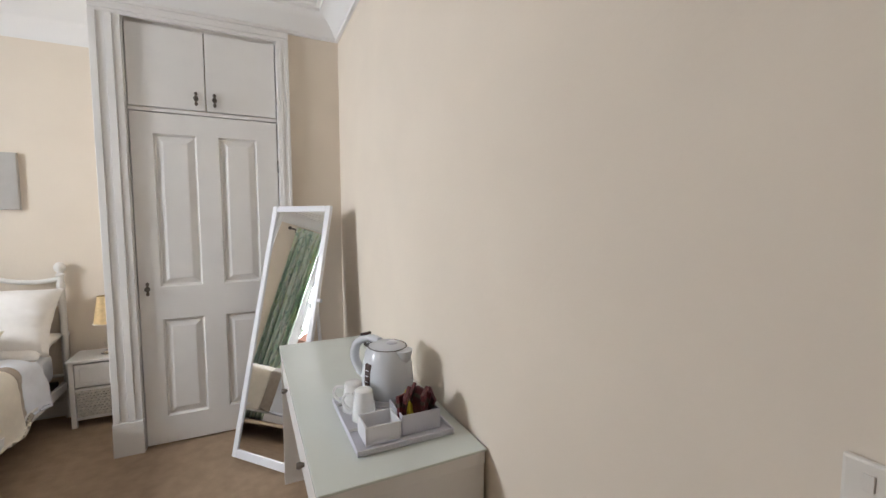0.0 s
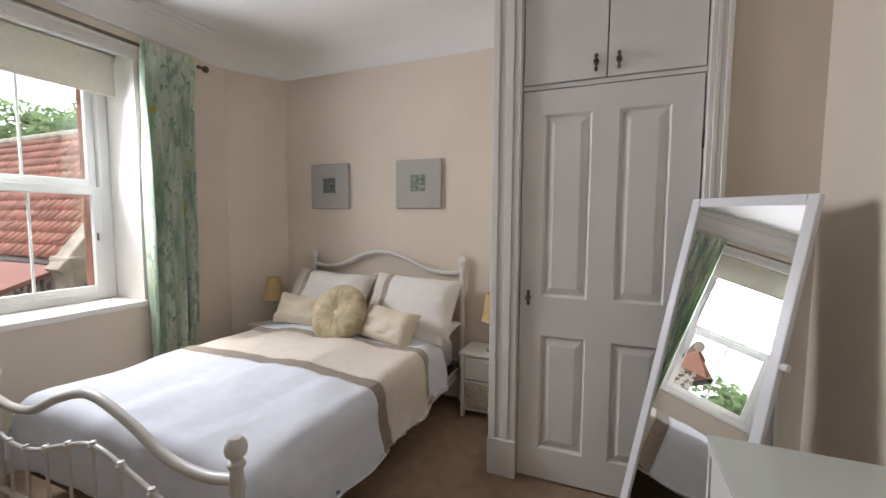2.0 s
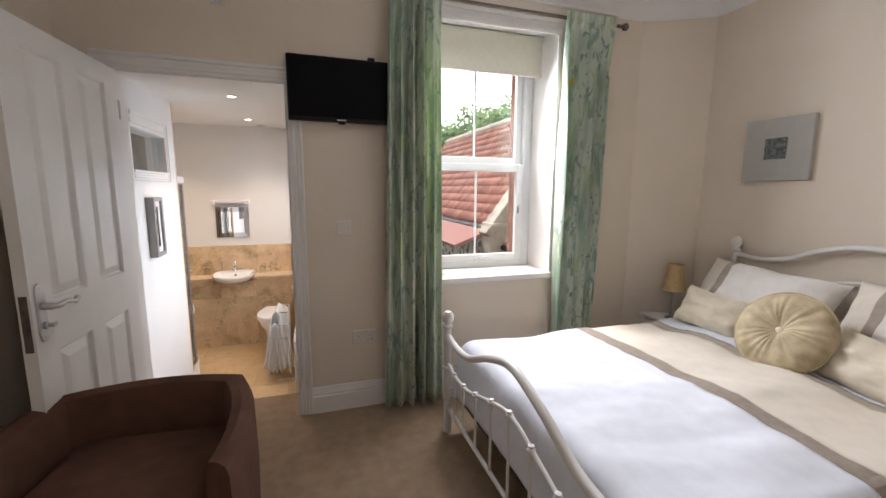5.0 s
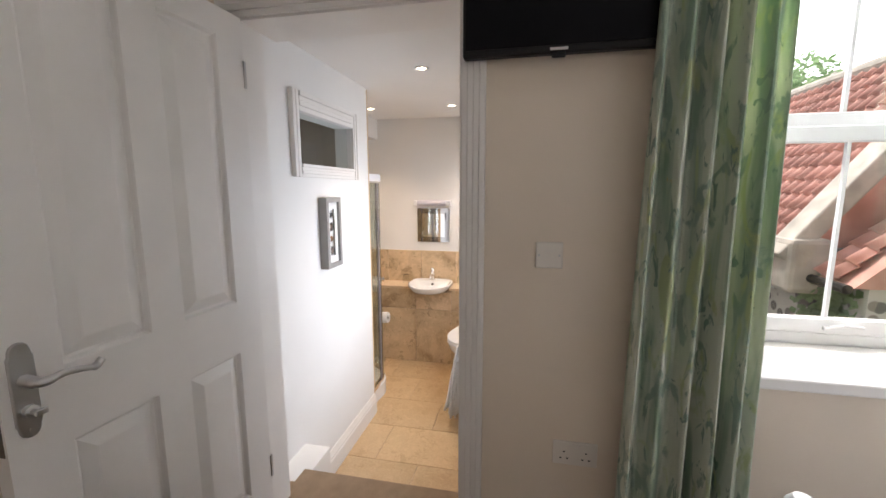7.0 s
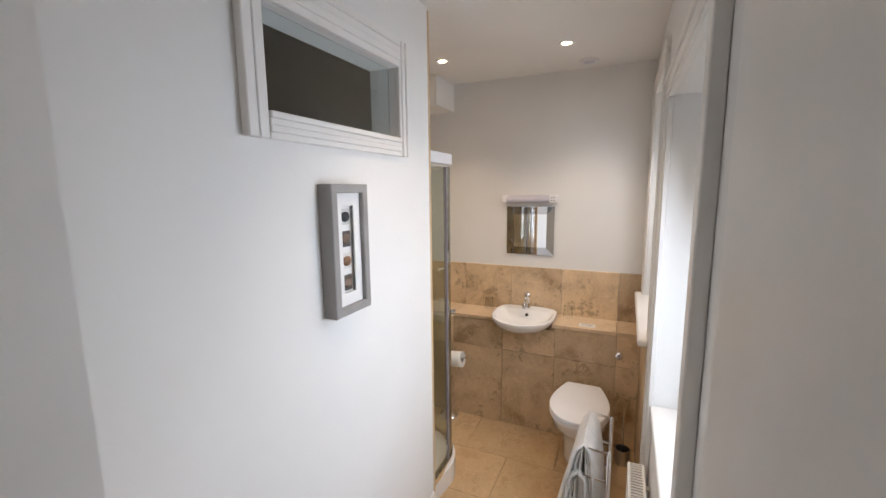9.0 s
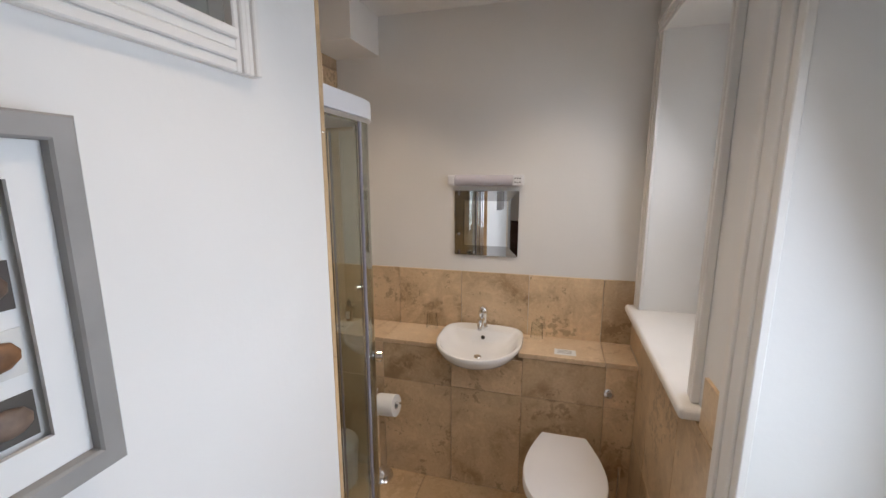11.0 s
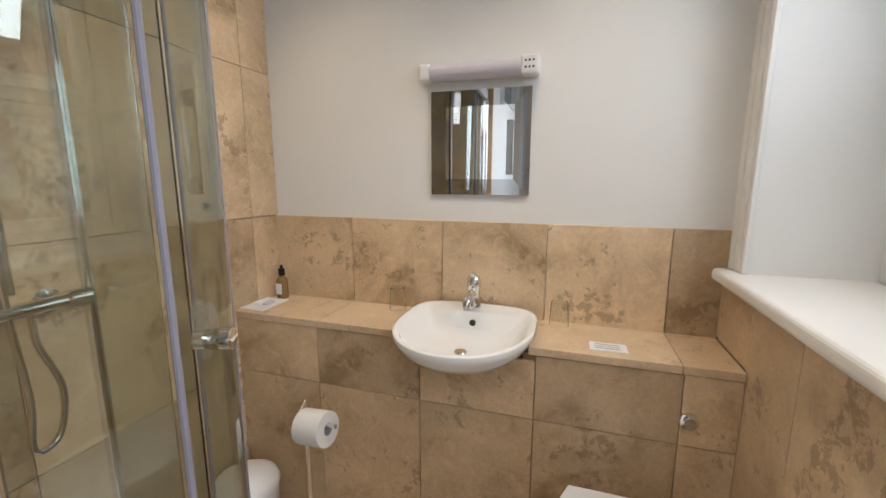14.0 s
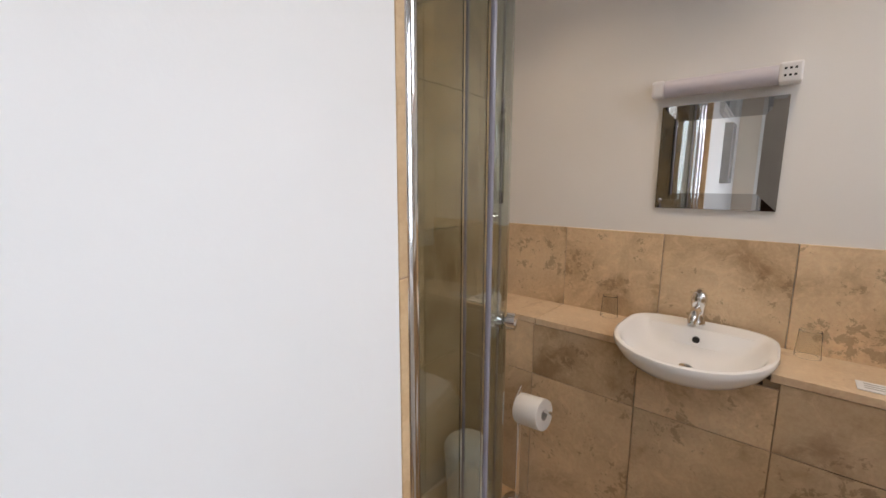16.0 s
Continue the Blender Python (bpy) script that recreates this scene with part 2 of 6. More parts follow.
box(w, -4.50, -4.40, -0.664, -0.10, ZB, 2.4)
setting("wall_shower", w, TRAV, "travertine walls of the shower alcove", category="wall")
setting("bath_ceiling", B(XB, -3.28, -0.95, 1.45, ZCB, ZCB + 0.15), CEIL, "white bathroom ceiling with recessed spotlights", category="ceiling")
setting("ground", B(-200, 200, -200, 200, -3.6, -3.5), mat("garden_ground", (0.12, 0.12, 0.08), 0.95, var=0.3, scale=0.8), "yard ground outside")

# ---- more materials ----
def panes(name, tint=(0.98, 1.0, 0.99), rough=0.0):
    """Clear glass."""
    m = bpy.data.materials.new(name)
    m.use_nodes = True
    nt = m.node_tree
    nt.nodes.remove(nt.nodes["Principled BSDF"])
    gl = nt.nodes.new("ShaderNodeBsdfGlass")
    gl.inputs["Color"].default_value = (*tint, 1)
    gl.inputs["Roughness"].default_value = rough
    gl.inputs["IOR"].default_value = 1.46
    nt.links.new(gl.outputs[0], nt.nodes["Material Output"].inputs[0])
    return m


GLASS = panes("window_glass")
SHOWERGLASS = panes("shower_glass", (0.84, 0.86, 0.83))
SHOWERGLASS.node_tree.nodes["Glass BSDF"].inputs["IOR"].default_value = 1.7


def curtain_fabric():
    m = mat("green_curtain_fabric", (0.25, 0.38, 0.33), 0.9, var=0.15, scale=3, spec=0.2)
    nt = m.node_tree
    b = nt.nodes["Principled BSDF"]
    L = nt.links.new
    co = nt.nodes.new("ShaderNodeTexCoord")
    base = (0.70, 0.75, 0.65)
    last = None
    for k, (sc, st, lo, hi, col) in enumerate((((9, 9, 1.6), 1.0, 0.44, 0.64, (0.36, 0.49, 0.37)), ((13, 13, 7), 3.0, 0.57, 0.63, (0.37, 0.48, 0.40)), ((12, 12, 5), 7.0, 0.58, 0.66, (0.55, 0.63, 0.38)), ((24, 24, 11), 5.0, 0.62, 0.66, (0.29, 0.40, 0.33)), ((5, 5, 5), 11.0, 0.71, 0.75, (0.62, 0.50, 0.20)))):
        mp = nt.nodes.new("ShaderNodeMapping")
        mp.inputs["Scale"].default_value, mp.inputs["Location"].default_value = sc, (st, st * 2, st)
        L(co.outputs["Object"], mp.inputs[0])
        no = nt.nodes.new("ShaderNodeTexNoise")
        no.inputs["Scale"].default_value, no.inputs["Detail"].default_value, no.inputs["Distortion"].default_value = 1.0, 4, 1.2
        L(mp.outputs[0], no.inputs["Vector"])
        mr = nt.nodes.new("ShaderNodeMapRange")
        mr.inputs["From Min"].default_value, mr.inputs["From Max"].default_value = lo, hi
        L(no.outputs["Fac"], mr.inputs["Value"])
        mx = nt.nodes.new("ShaderNodeMix")
        mx.data_type = "RGBA"
        mx.inputs["B"].default_value = (*col, 1)
        mx.inputs[6].default_value, mx.inputs[7].default_value = (*base, 1), (*col, 1)
        if last:
            L(last, mx.inputs[6])
        L(mr.outputs[0], mx.inputs[0])
        last = mx.outputs[2]
    L(last, b.inputs["Base Color"])
    tl = nt.nodes.new("ShaderNodeBsdfTranslucent")
    tint = nt.nodes.new("ShaderNodeMix")
    tint.data_type, tint.blend_type = "RGBA", "MULTIPLY"
    tint.inputs[0].default_value, tint.inputs[7].default_value = 1.0, (1.0, 1.0, 0.75, 1)
    L(last, tint.inputs[6])
    L(tint.outputs[2], tl.inputs[0])
    ms = nt.nodes.new("ShaderNodeMixShader")
    ms.inputs[0].default_value = 0.2
    L(b.outputs[0], ms.inputs[1])
    L(tl.outputs[0], ms.inputs[2])
    L(ms.outputs[0], nt.nodes["Material Output"].inputs[0])
    return m


CURTAIN = curtain_fabric()
LAMPSHADE = mat("straw_lampshade", (0.62, 0.44, 0.22), 0.8, var=0.12, scale=40, bump=0.3, fine=200)
CLEAR = panes("clear_glass", (0.975, 0.98, 0.975))
BRONZE = mat("antique_bronze", (0.14, 0.12, 0.10), 0.4, 0.9, var=0.3, scale=30)
GOLDVELVET = mat("champagne_velvet", (0.42, 0.33, 0.19), 0.6, var=0.15, scale=14, bump=0.3, fine=160, second=(0.55, 0.46, 0.30))
GOLDSATIN = mat("cream_satin", (0.70, 0.62, 0.48), 0.55, var=0.06, scale=9, bump=0.15, fine=200)
WICKER = mat("white_wicker", (0.66, 0.62, 0.55), 0.8, var=0.2, scale=50, bump=0.8, fine=90)
CANVAS = mat("grey_canvas", (0.44, 0.42, 0.39), 0.9, var=0.03, scale=20, bump=0.2, fine=500)
PHOTO = mat("dark_photo_print", (0.02, 0.025, 0.02), 0.5, var=0.3, scale=45, second=(0.16, 0.18, 0.17))
PHOTO2 = mat("green_photo_print", (0.05, 0.07, 0.045), 0.5, var=0.3, scale=40, second=(0.27, 0.30, 0.25))
BROWNFAB = mat("brown_upholstery", (0.125, 0.062, 0.042), 0.85, var=0.2, scale=12, bump=0.35, fine=350, spec=0.25)
DARKWOOD = mat("dark_stained_wood", (0.05, 0.03, 0.02), 0.4, var=0.3, scale=8)
SCREEN = mat("tv_screen", (0.003, 0.003, 0.004), 0.35, var=0.0, spec=0.12)
PLASTIC = mat("white_moulded_plastic", (0.78, 0.78, 0.80), 0.3, var=0.02)
GREYPLASTIC = mat("pale_grey_plastic", (0.60, 0.60, 0.66), 0.35, var=0.03)
SMOKE = mat("smoked_gauge", (0.06, 0.035, 0.03), 0.15, var=0.1)
SACHET1 = mat("maroon_sachet", (0.11, 0.025, 0.03), 0.3, var=0.2, scale=30)
SACHET2 = mat("yellow_sachet", (0.60, 0.55, 0.04), 0.35, var=0.15, scale=30)
DESKGLASS = mat("green_tinted_desk_glass", (0.66, 0.70, 0.66), 0.05, var=0.02)
BLINDFAB = mat("cream_blind_fabric", (0.68, 0.64, 0.55), 0.9, var=0.03, scale=30, bump=0.1, fine=300)


# ---- helpers for joinery ----
def ring_panel(bm, x0, x1, z0, z1, y, d, steps):
    """Nested rectangles: steps holds (inset, depth) from the outer edge in; the front faces -y."""
    rings = []
    for ins, dep in steps:
        rings.append([bm.verts.new(p) for p in ((x0 + ins, y + dep, z0 + ins), (x1 - ins, y + dep, z0 + ins), (x1 - ins, y + dep, z1 - ins), (x0 + ins, y + dep, z1 - ins))])
    for a, b in zip(rings, rings[1:]):
        for k in range(4):
            bm.faces.new((a[k], a[(k + 1) % 4], b[(k + 1) % 4], b[k]))
    bm.faces.new(rings[-1])
    return bm


PANEL_STEPS = ((0, 0), (0.003, 0.004), (0.008, 0.015), (0.014, 0.017), (0.046, 0.004), (0.05, 0.003))


def slab_with_panels(th, w, h, t, panels, material, x=0.0, z=0.0, y=0.0, name="slab"):
    """A moulded door slab in the xz plane, its front at y, facing -y."""
    bm = bmesh.new()
    xs = sorted({0.0, w, *[p[0] for p in panels], *[p[1] for p in panels]})
    zs = sorted({0.0, h, *[p[2] for p in panels], *[p[3] for p in panels]})
    for i in range(len(xs) - 1):
        for k in range(len(zs) - 1):
            cx, cz = (xs[i] + xs[i + 1]) / 2, (zs[k] + zs[k + 1]) / 2
            if not any(p[0] < cx < p[1] and p[2] < cz < p[3] for p in panels):
                vs = [bm.verts.new((x + a, y, z + b)) for a, b in ((xs[i], zs[k]), (xs[i + 1], zs[k]), (xs[i + 1], zs[k + 1]), (xs[i], zs[k + 1]))]
                bm.faces.new(vs)
    bmesh.ops.remove_doubles(bm, verts=bm.verts, dist=1e-5)
    o = [(x, z), (x + w, z), (x + w, z + h), (x, z + h)]
    back = [bm.verts.new((a, y + t, b)) for a, b in o]
    front = [min(bm.verts, key=lambda v: (v.co - Vector((a, y, b))).length) for a, b in o]
    bm.faces.new(back)
    edge = {e for e in bm.edges if e.is_boundary}
    for k in range(4):
        a, b = Vector((o[k][0], y, o[k][1])), Vector((o[(k + 1) % 4][0], y, o[(k + 1) % 4][1]))
        bm.faces.new([bm.verts.new(a), bm.verts.new(b), back[(k + 1) % 4], back[k]])
    body = part(name, bm, material, th)
    for p in panels:
        part("panel", ring_panel(bmesh.new(), x + p[0], x + p[1], z + p[2], z + p[3], y, 0, PANEL_STEPS), material, body)
    return body


def casing(bm, pts, width, depth, axis, out):
    """Moulded architrave: stepped boxes along straight runs; pts: (a0, a1, z0, z1) rectangles in the wall plane."""
    for a0, a1, z0, z1, side in pts:
        n = 4
        for k in range(n):
            f0, f1 = k / n, (k + 1) / n
            d = depth * (0.66, 0.86, 0.76, 1.0)[k]
            if side == "l":
                r = (a0 + (a1 - a0) * (1 - f1), a0 + (a1 - a0) * (1 - f0), z0, z1)
            elif side == "r":
                r = (a0 + (a1 - a0) * f0, a0 + (a1 - a0) * f1, z0, z1)
            else:
                r = (a0, a1, z0 + (z1 - z0) * f0, z0 + (z1 - z0) * f1)
            lo, hi = (out, out + d) if d * 1 > 0 else (out + d, out)
            lo, hi = min(out, out + d), max(out, out + d)
            if axis == "x":
                box(bm, lo, hi, r[0], r[1], r[2], r[3], 0.0025, 1)
            else:
                box(bm, r[0], r[1], lo, hi, r[2], r[3], 0.0025, 1)
    return bm


# ---- bedroom: trim ----
C = [(0, 0), (0.018, 0.004), (0.02, 0.02), (0.032, 0.03), (0.05, 0.06), (0.08, 0.095), (0.12, 0.118), (0.135, 0.122), (0.138, 0.138), (0.16, 0.142), (0.163, 0.155), (0.205, 0.158), (0.208, 0.17)]
z0 = 2.565
path = [((XW, 3.16, z0), (1, 0, 0)), ((XW, YS, z0), (1, 1, 0)), ((XE, YS, z0), (-1, 1, 0)), ((XE, CY, z0), (-1, -1, 0)), ((-0.66, CY, z0), (-1, -1, 0))]
setting("cornice", sweep(bmesh.new(), C, path), CEIL, "white moulded plaster cornice along the ceiling", True)
COVE = [(0.28 * (1 - math.cos(radians(9 * k))) ** 0.9, 0.178 * math.sin(radians(9 * k))) for k in range(11)]
zc = 2.563
path = [((-0.66, CY - 0.002, zc), (-1, 0, 0)), ((-0.66, YN, zc), (-1, -1, 0)), ((-2.79, YN - 0.001, zc), (0.10, -1, 0)), ((-2.849, 3.774, zc), (0.45, -0.92, 0)), ((-3.039, 3.434, zc), (0.92, -0.42, 0)), ((XW + 0.001, 3.36, zc), (1, -0.08, 0)), ((XW, 3.15, zc), (1, 0, 0))]
setting("cove", sweep(bmesh.new(), COVE, path), CEIL, "smooth white plaster cove above the bed", True, "cornice")
SK = [(0, 0), (0.02, 0), (0.02, 0.105), (0.016, 0.115), (0.018, 0.125), (0.012, 0.14), (0.006, 0.16), (0, 0.165)]
for pth in ([((XW, DN + 0.085, 0), (1, 0, 0)), ((XW, 3.39, 0), (1, -0.24, 0)), ((-2.83, YN, 0), (0.24, -1, 0)), ((-0.66, YN, 0), (-1, -1, 0)), ((-0.66, CY, 0), (-1, 0, 0))],
            [((0.31, CY, 0), (0, -1, 0)), ((XE, CY, 0), (-1, -1, 0)), ((XE, YS, 0), (-1, 1, 0)), ((0.36, YS, 0), (0, 1, 0))],
            [((-0.62, YS, 0), (0, 1, 0)), ((XW, YS, 0), (1, 1, 0)), ((XW, DS - 0.085, 0), (1, 0, 0))]):
    setting("baseboard", sweep(bmesh.new(), SK, pth), GLOSS, "white painted moulded skirting board", category="skirting board")

# bathroom doorway: lining, casing, door
w = bmesh.new()
box(w, -3.19, XW, DS - 0.03, DS, 0, DT + 0.03)
box(w, XO, XW, DN, DN + 0.03, -0.45, DT + 0.03)
box(w, -3.28, XW, DS, DN, DT, DT + 0.03)
setting("door_lining", w, GLOSS, "white painted door lining", category="door frame")
w = bmesh.new()
casing(w, [(DS - 0.085, DS - 0.008, 0, DT + 0.008, "l"), (DN + 0.008, DN + 0.085, 0, DT + 0.008, "r"), (DS - 0.085, DN + 0.085, DT + 0.008, DT + 0.09, "t")], 0.077, 0.022, "x", XW)
setting("trim_doorway", w, GLOSS, "white moulded architrave round the bathroom doorway", category="architrave")
door = thing("door_1", "white painted four-panel interior door standing open into the bedroom", "door", kind="structure")
PW = [(0.115, 0.325, 0.955, 1.845), (0.43, 0.645, 0.955, 1.845), (0.115, 0.325, 0.20, 0.77), (0.43, 0.645, 0.20, 0.77)]
body = slab_with_panels(door, 0.762, 1.93, 0.04, PW, GLOSS, name="door_slab")


def lobed_plate(cx, cz, hw, hh, y0, y1):
    """A lock plate with shouldered, rounded ends."""
    half = [(1.0, 0.62), (1.0, 0.70), (0.86, 0.76), (0.82, 0.84), (0.66, 0.93), (0.36, 0.985), (0.0, 1.0)]
    pts = half + [(-a, b) for a, b in half[-2::-1]] + [(-a, -b) for a, b in half] + [(a, -b) for a, b in half[-2::-1]]
    bm = bmesh.new()
    rings = [[bm.verts.new((cx + a * hw * f, y, cz + b * hh * (1 - (1 - f) * hw / hh))) for a, b in pts] for y, f in ((y1, 1.0), (y0 + 0.002, 1.0), (y0, 0.92))]
    for p, q in zip(rings, rings[1:]):
        for k in range(len(pts)):
            bm.faces.new((p[k], p[(k + 1) % len(pts)], q[(k + 1) % len(pts)], q[k]))
    bm.faces.new(rings[0]), bm.faces.new(rings[-1])
    return bm


lock = part("handle_plate", lobed_plate(0.721, 0.930, 0.023, 0.105, -0.007, 0.0), STEEL, body, "satin steel lever lock plate")
part("lever", T(spline([(0.721, -0.004, 0.953), (0.721, -0.040, 0.953), (0.710, -0.052, 0.952), (0.675, -0.055, 0.957), (0.640, -0.054, 0.950), (0.615, -0.052, 0.944), (0.598, -0.050, 0.955)], 6), [0.013] * 7 + [0.010] * 8 + [0.008] * 8 + [0.007] * 6 + [0.009] * 8), STEEL, lock, smooth=True)
part("thumb_turn", T([(0.721, -0.004, 0.885), (0.721, -0.018, 0.885), (0.721, -0.02, 0.885), (0.721, -0.034, 0.885)], [0.014, 0.014, 0.007, 0.007]), STEEL, lock, smooth=True)
part("turn_grip", B(0.703, 0.727, -0.038, -0.030, 0.878, 0.892, 0.003), STEEL, lock)
for dz in (-0.088, 0.088):
    part("screw", T([(0.721, -0.006, 0.930 + dz), (0.721, -0.0085, 0.930 + dz)], 0.0045, 10), STEEL, lock)
for z in (0.20, 1.70):
    part("hinge", B(-0.006, 0.004, -0.004, 0.03, z, z + 0.09), STEEL, body)
part("latch_plate", B(0.762, 0.7635, 0.008, 0.032, 0.80, 1.0), BRONZE, body)
door.matrix_basis = pose(-3.042, 0.222, 0.012, 0, 0, -3.2) @ Matrix.Diagonal((1, -1, 1, 1))
# the slab is mirrored so that its moulded face looks north

# built-in cupboard
cup = thing("built_in_cupboard", "white painted built-in cupboard with panelled door and two upper doors", "cupboard", (-0.165, CY, 0))
for run in ((-0.70, -0.56, 0.20, 2.505, "l"), (0.235, 0.31, 0.0, 2.505, "r"), (-0.70, 0.31, 2.505, 2.585, "t")):
    w = casing(bmesh.new(), [run], 0.09, 0.03, "y", CY)
    for v in w.verts:
        v.co.y = 2 * CY - v.co.y
    part("casing", w, GLOSS, cup, "white moulded architrave")
part("plinth_block", B(-0.705, -0.555, CY - 0.036, CY, 0, 0.20, 0.004), GLOSS, cup)
part("reveal", box(box(box(bmesh.new(), -0.60, -0.556, CY + 0.001, CY + 0.08, 0, 2.52), 0.232, 0.28, CY + 0.001, CY + 0.08, 0, 2.52), -0.556, 0.232, CY + 0.03, CY + 0.08, 2.497, 2.52), GLOSS, cup)
part("transom", B(-0.556, 0.232, CY + 0.02, CY + 0.07, 2.005, 2.025), GLOSS, cup)
PC = [(0.107, 0.326, 0.965, 1.867), (0.443, 0.657, 0.965, 1.867), (0.107, 0.326, 0.165, 0.765), (0.443, 0.657, 0.165, 0.765)]
slab = slab_with_panels(cup, 0.776, 1.985, 0.035, PC, GLOSS, -0.551, 0.012, CY + 0.012, name="door")


def bronze_handle(x, y, z, parent, h=0.085):
    hd = part("handle", Lt([(0, -h / 2), (0.006, -h / 2 + 0.004), (0.010, -h / 3), (0.005, -h / 5), (0.013, -0.004), (0.013, 0.004), (0.005, h / 5), (0.010, h / 3), (0.006, h / 2 - 0.004), (0, h / 2)], (x, y - 0.008, z), 12, 1.0, 0.45), BRONZE, parent, "antique bronze handle", True)
    part("knob", T([(x, y - 0.008, z), (x, y - 0.022, z), (x, y - 0.028, z), (x, y - 0.036, z)], [0.005, 0.005, 0.013, 0.007]), BRONZE, hd, smooth=True)


bronze_handle(-0.507, CY + 0.012, 0.967, slab)
for z in (0.25, 1.68):
    part("hinge", B(0.226, 0.234, CY + 0.004, CY + 0.02, z, z + 0.08), BRONZE, slab)
for x0, x1, hx in ((-0.551, -0.168, -0.216), (-0.163, 0.227, -0.118)):
    d = part("upper_door", B(x0, x1, CY + 0.012, CY + 0.035, 2.03, 2.492, 0.003), GLOSS, cup)
    bronze_handle(hx, CY + 0.012, 2.097, d)

# ---- bedroom window ----
win = thing("window_1", "white double-hung window with glazing bars in a deep recess", "window", (-3.4, 2.265, 0.8), kind="structure")
GX = -3.40
w = bmesh.new()
box(w, XO, XW - 0.001, WY0, WY0 + 0.02, WZ0, WZ1)
box(w, XO, XW - 0.001, WY1 - 0.02, WY1, WZ0, WZ1)
box(w, XO, XW - 0.001, WY0 + 0.02, WY1 - 0.02, WZ1 - 0.02, WZ1)
part("reveal_lining", w, GLOSS, win)
w = bmesh.new()
casing(w, [(WY0 - 0.0, WY1 + 0.0, WZ1 - 0.075, WZ1 + 0.015, "t")], 0.08, 0.02, "x", XW)
part("head_trim", w, GLOSS, win)
part("sill_board", B(XO, XW + 0.025, WY0 - 0.02, WY1 + 0.01, WZ0 - 0.038, WZ0, 0.006, 3), GLOSS, win, "white painted window board")
w = bmesh.new()
for a in ((GX - 0.05, GX + 0.03, WY0 + 0.02, WY0 + 0.085, WZ0, WZ1 - 0.02), (GX - 0.05, GX + 0.03, WY1 - 0.085, WY1 - 0.02, WZ0, WZ1 - 0.02), (GX - 0.05, GX + 0.03, WY0 + 0.085, WY1 - 0.085, WZ0, WZ0 + 0.045), (GX - 0.05, GX + 0.03, WY0 + 0.085, WY1 - 0.085, 2.36, WZ1 - 0.02)):
    box(w, *a, 0.004, 1)
part("window_frame", w, UPVC, win)


def sash(y0, y1, z0, z1, x, b, foot=0.055):
    w = bmesh.new()
    box(w, x - 0.02, x + 0.02, y0, y0 + b, z0, z1, 0.004, 1)
    box(w, x - 0.02, x + 0.02, y1 - b, y1, z0, z1, 0.004, 1)
    box(w, x - 0.02, x + 0.02, y0 + b, y1 - b, z0, z0 + foot, 0.004, 1)
    box(w, x - 0.02, x + 0.02, y0 + b, y1 - b, z1 - b, z1, 0.004, 1)
    s = part("sash", w, UPVC, win)
    g = part("pane", B(x - 0.004, x + 0.004, y0 + b, y1 - b, z0 + foot, z1 - b), GLASS, s, "clear glass")
    g.visible_shadow = False
    part("glazing_bar", B(x - 0.009, x + 0.009, (y0 + y1) / 2 - 0.006, (y0 + y1) / 2 + 0.006, z0 + foot, z1 - b), UPVC, s)
    return s


low = sash(WY0 + 0.085, WY1 - 0.085, 0.845, 1.57, GX + 0.015, 0.055)
sash(WY0 + 0.085, WY1 - 0.085, 1.535, 2.36, GX - 0.03, 0.05, 0.085)
part("catch", tube(box(bmesh.new(), GX + 0.035, GX + 0.05, 2.25, 2.33, 0.86, 0.875, 0.003), [(GX + 0.045, 2.27, 0.872), (GX + 0.06, 2.30, 0.885), (GX + 0.06, 2.36, 0.88)], 0.006), UPVC, low)
part("stay", B(GX + 0.025, GX + 0.035, 2.60, 2.62, 1.20, 1.26, 0.003), BLACK, low)

blind = thing("roller_blind", "cream fabric roller blind rolled part way down in the window recess", "blind", (-3.25, 2.265, 2.2))
part("roller", T([(-3.26, WY0 + 0.03, 2.425), (-3.26, WY1 - 0.03, 2.425)], 0.022), BLINDFAB, blind)
part("fabric", B(-3.242, -3.238, WY0 + 0.04, WY1 - 0.04, 2.185, 2.43), BLINDFAB, blind)
part("bottom_bar", B(-3.248, -3.232, WY0 + 0.04, WY1 - 0.04, 2.165, 2.187, 0.004), BLINDFAB, blind)

# ---- curtains ----
RX, RZ = -2.985, 2.475
rod = thing("curtain_rod", "thin antique metal curtain rod with ball finials", "curtain rod", (RX, 2.35, RZ))
part("pole", T([(RX, 1.53, RZ), (RX, 3.15, RZ)], 0.011), BRONZE, rod, smooth=True)
for y in (1.51, 3.17):
    part("finial", Lt([(0, -0.026), (0.016, -0.02), (0.026, 0), (0.016, 0.02), (0, 0.026)], (RX, y, RZ), 14), BRONZE, rod, smooth=True)
for y in (1.60, 3.09):
    part("bracket", T([(XW, y, RZ - 0.01), (RX, y, RZ - 0.014)], 0.007), BRONZE, rod)


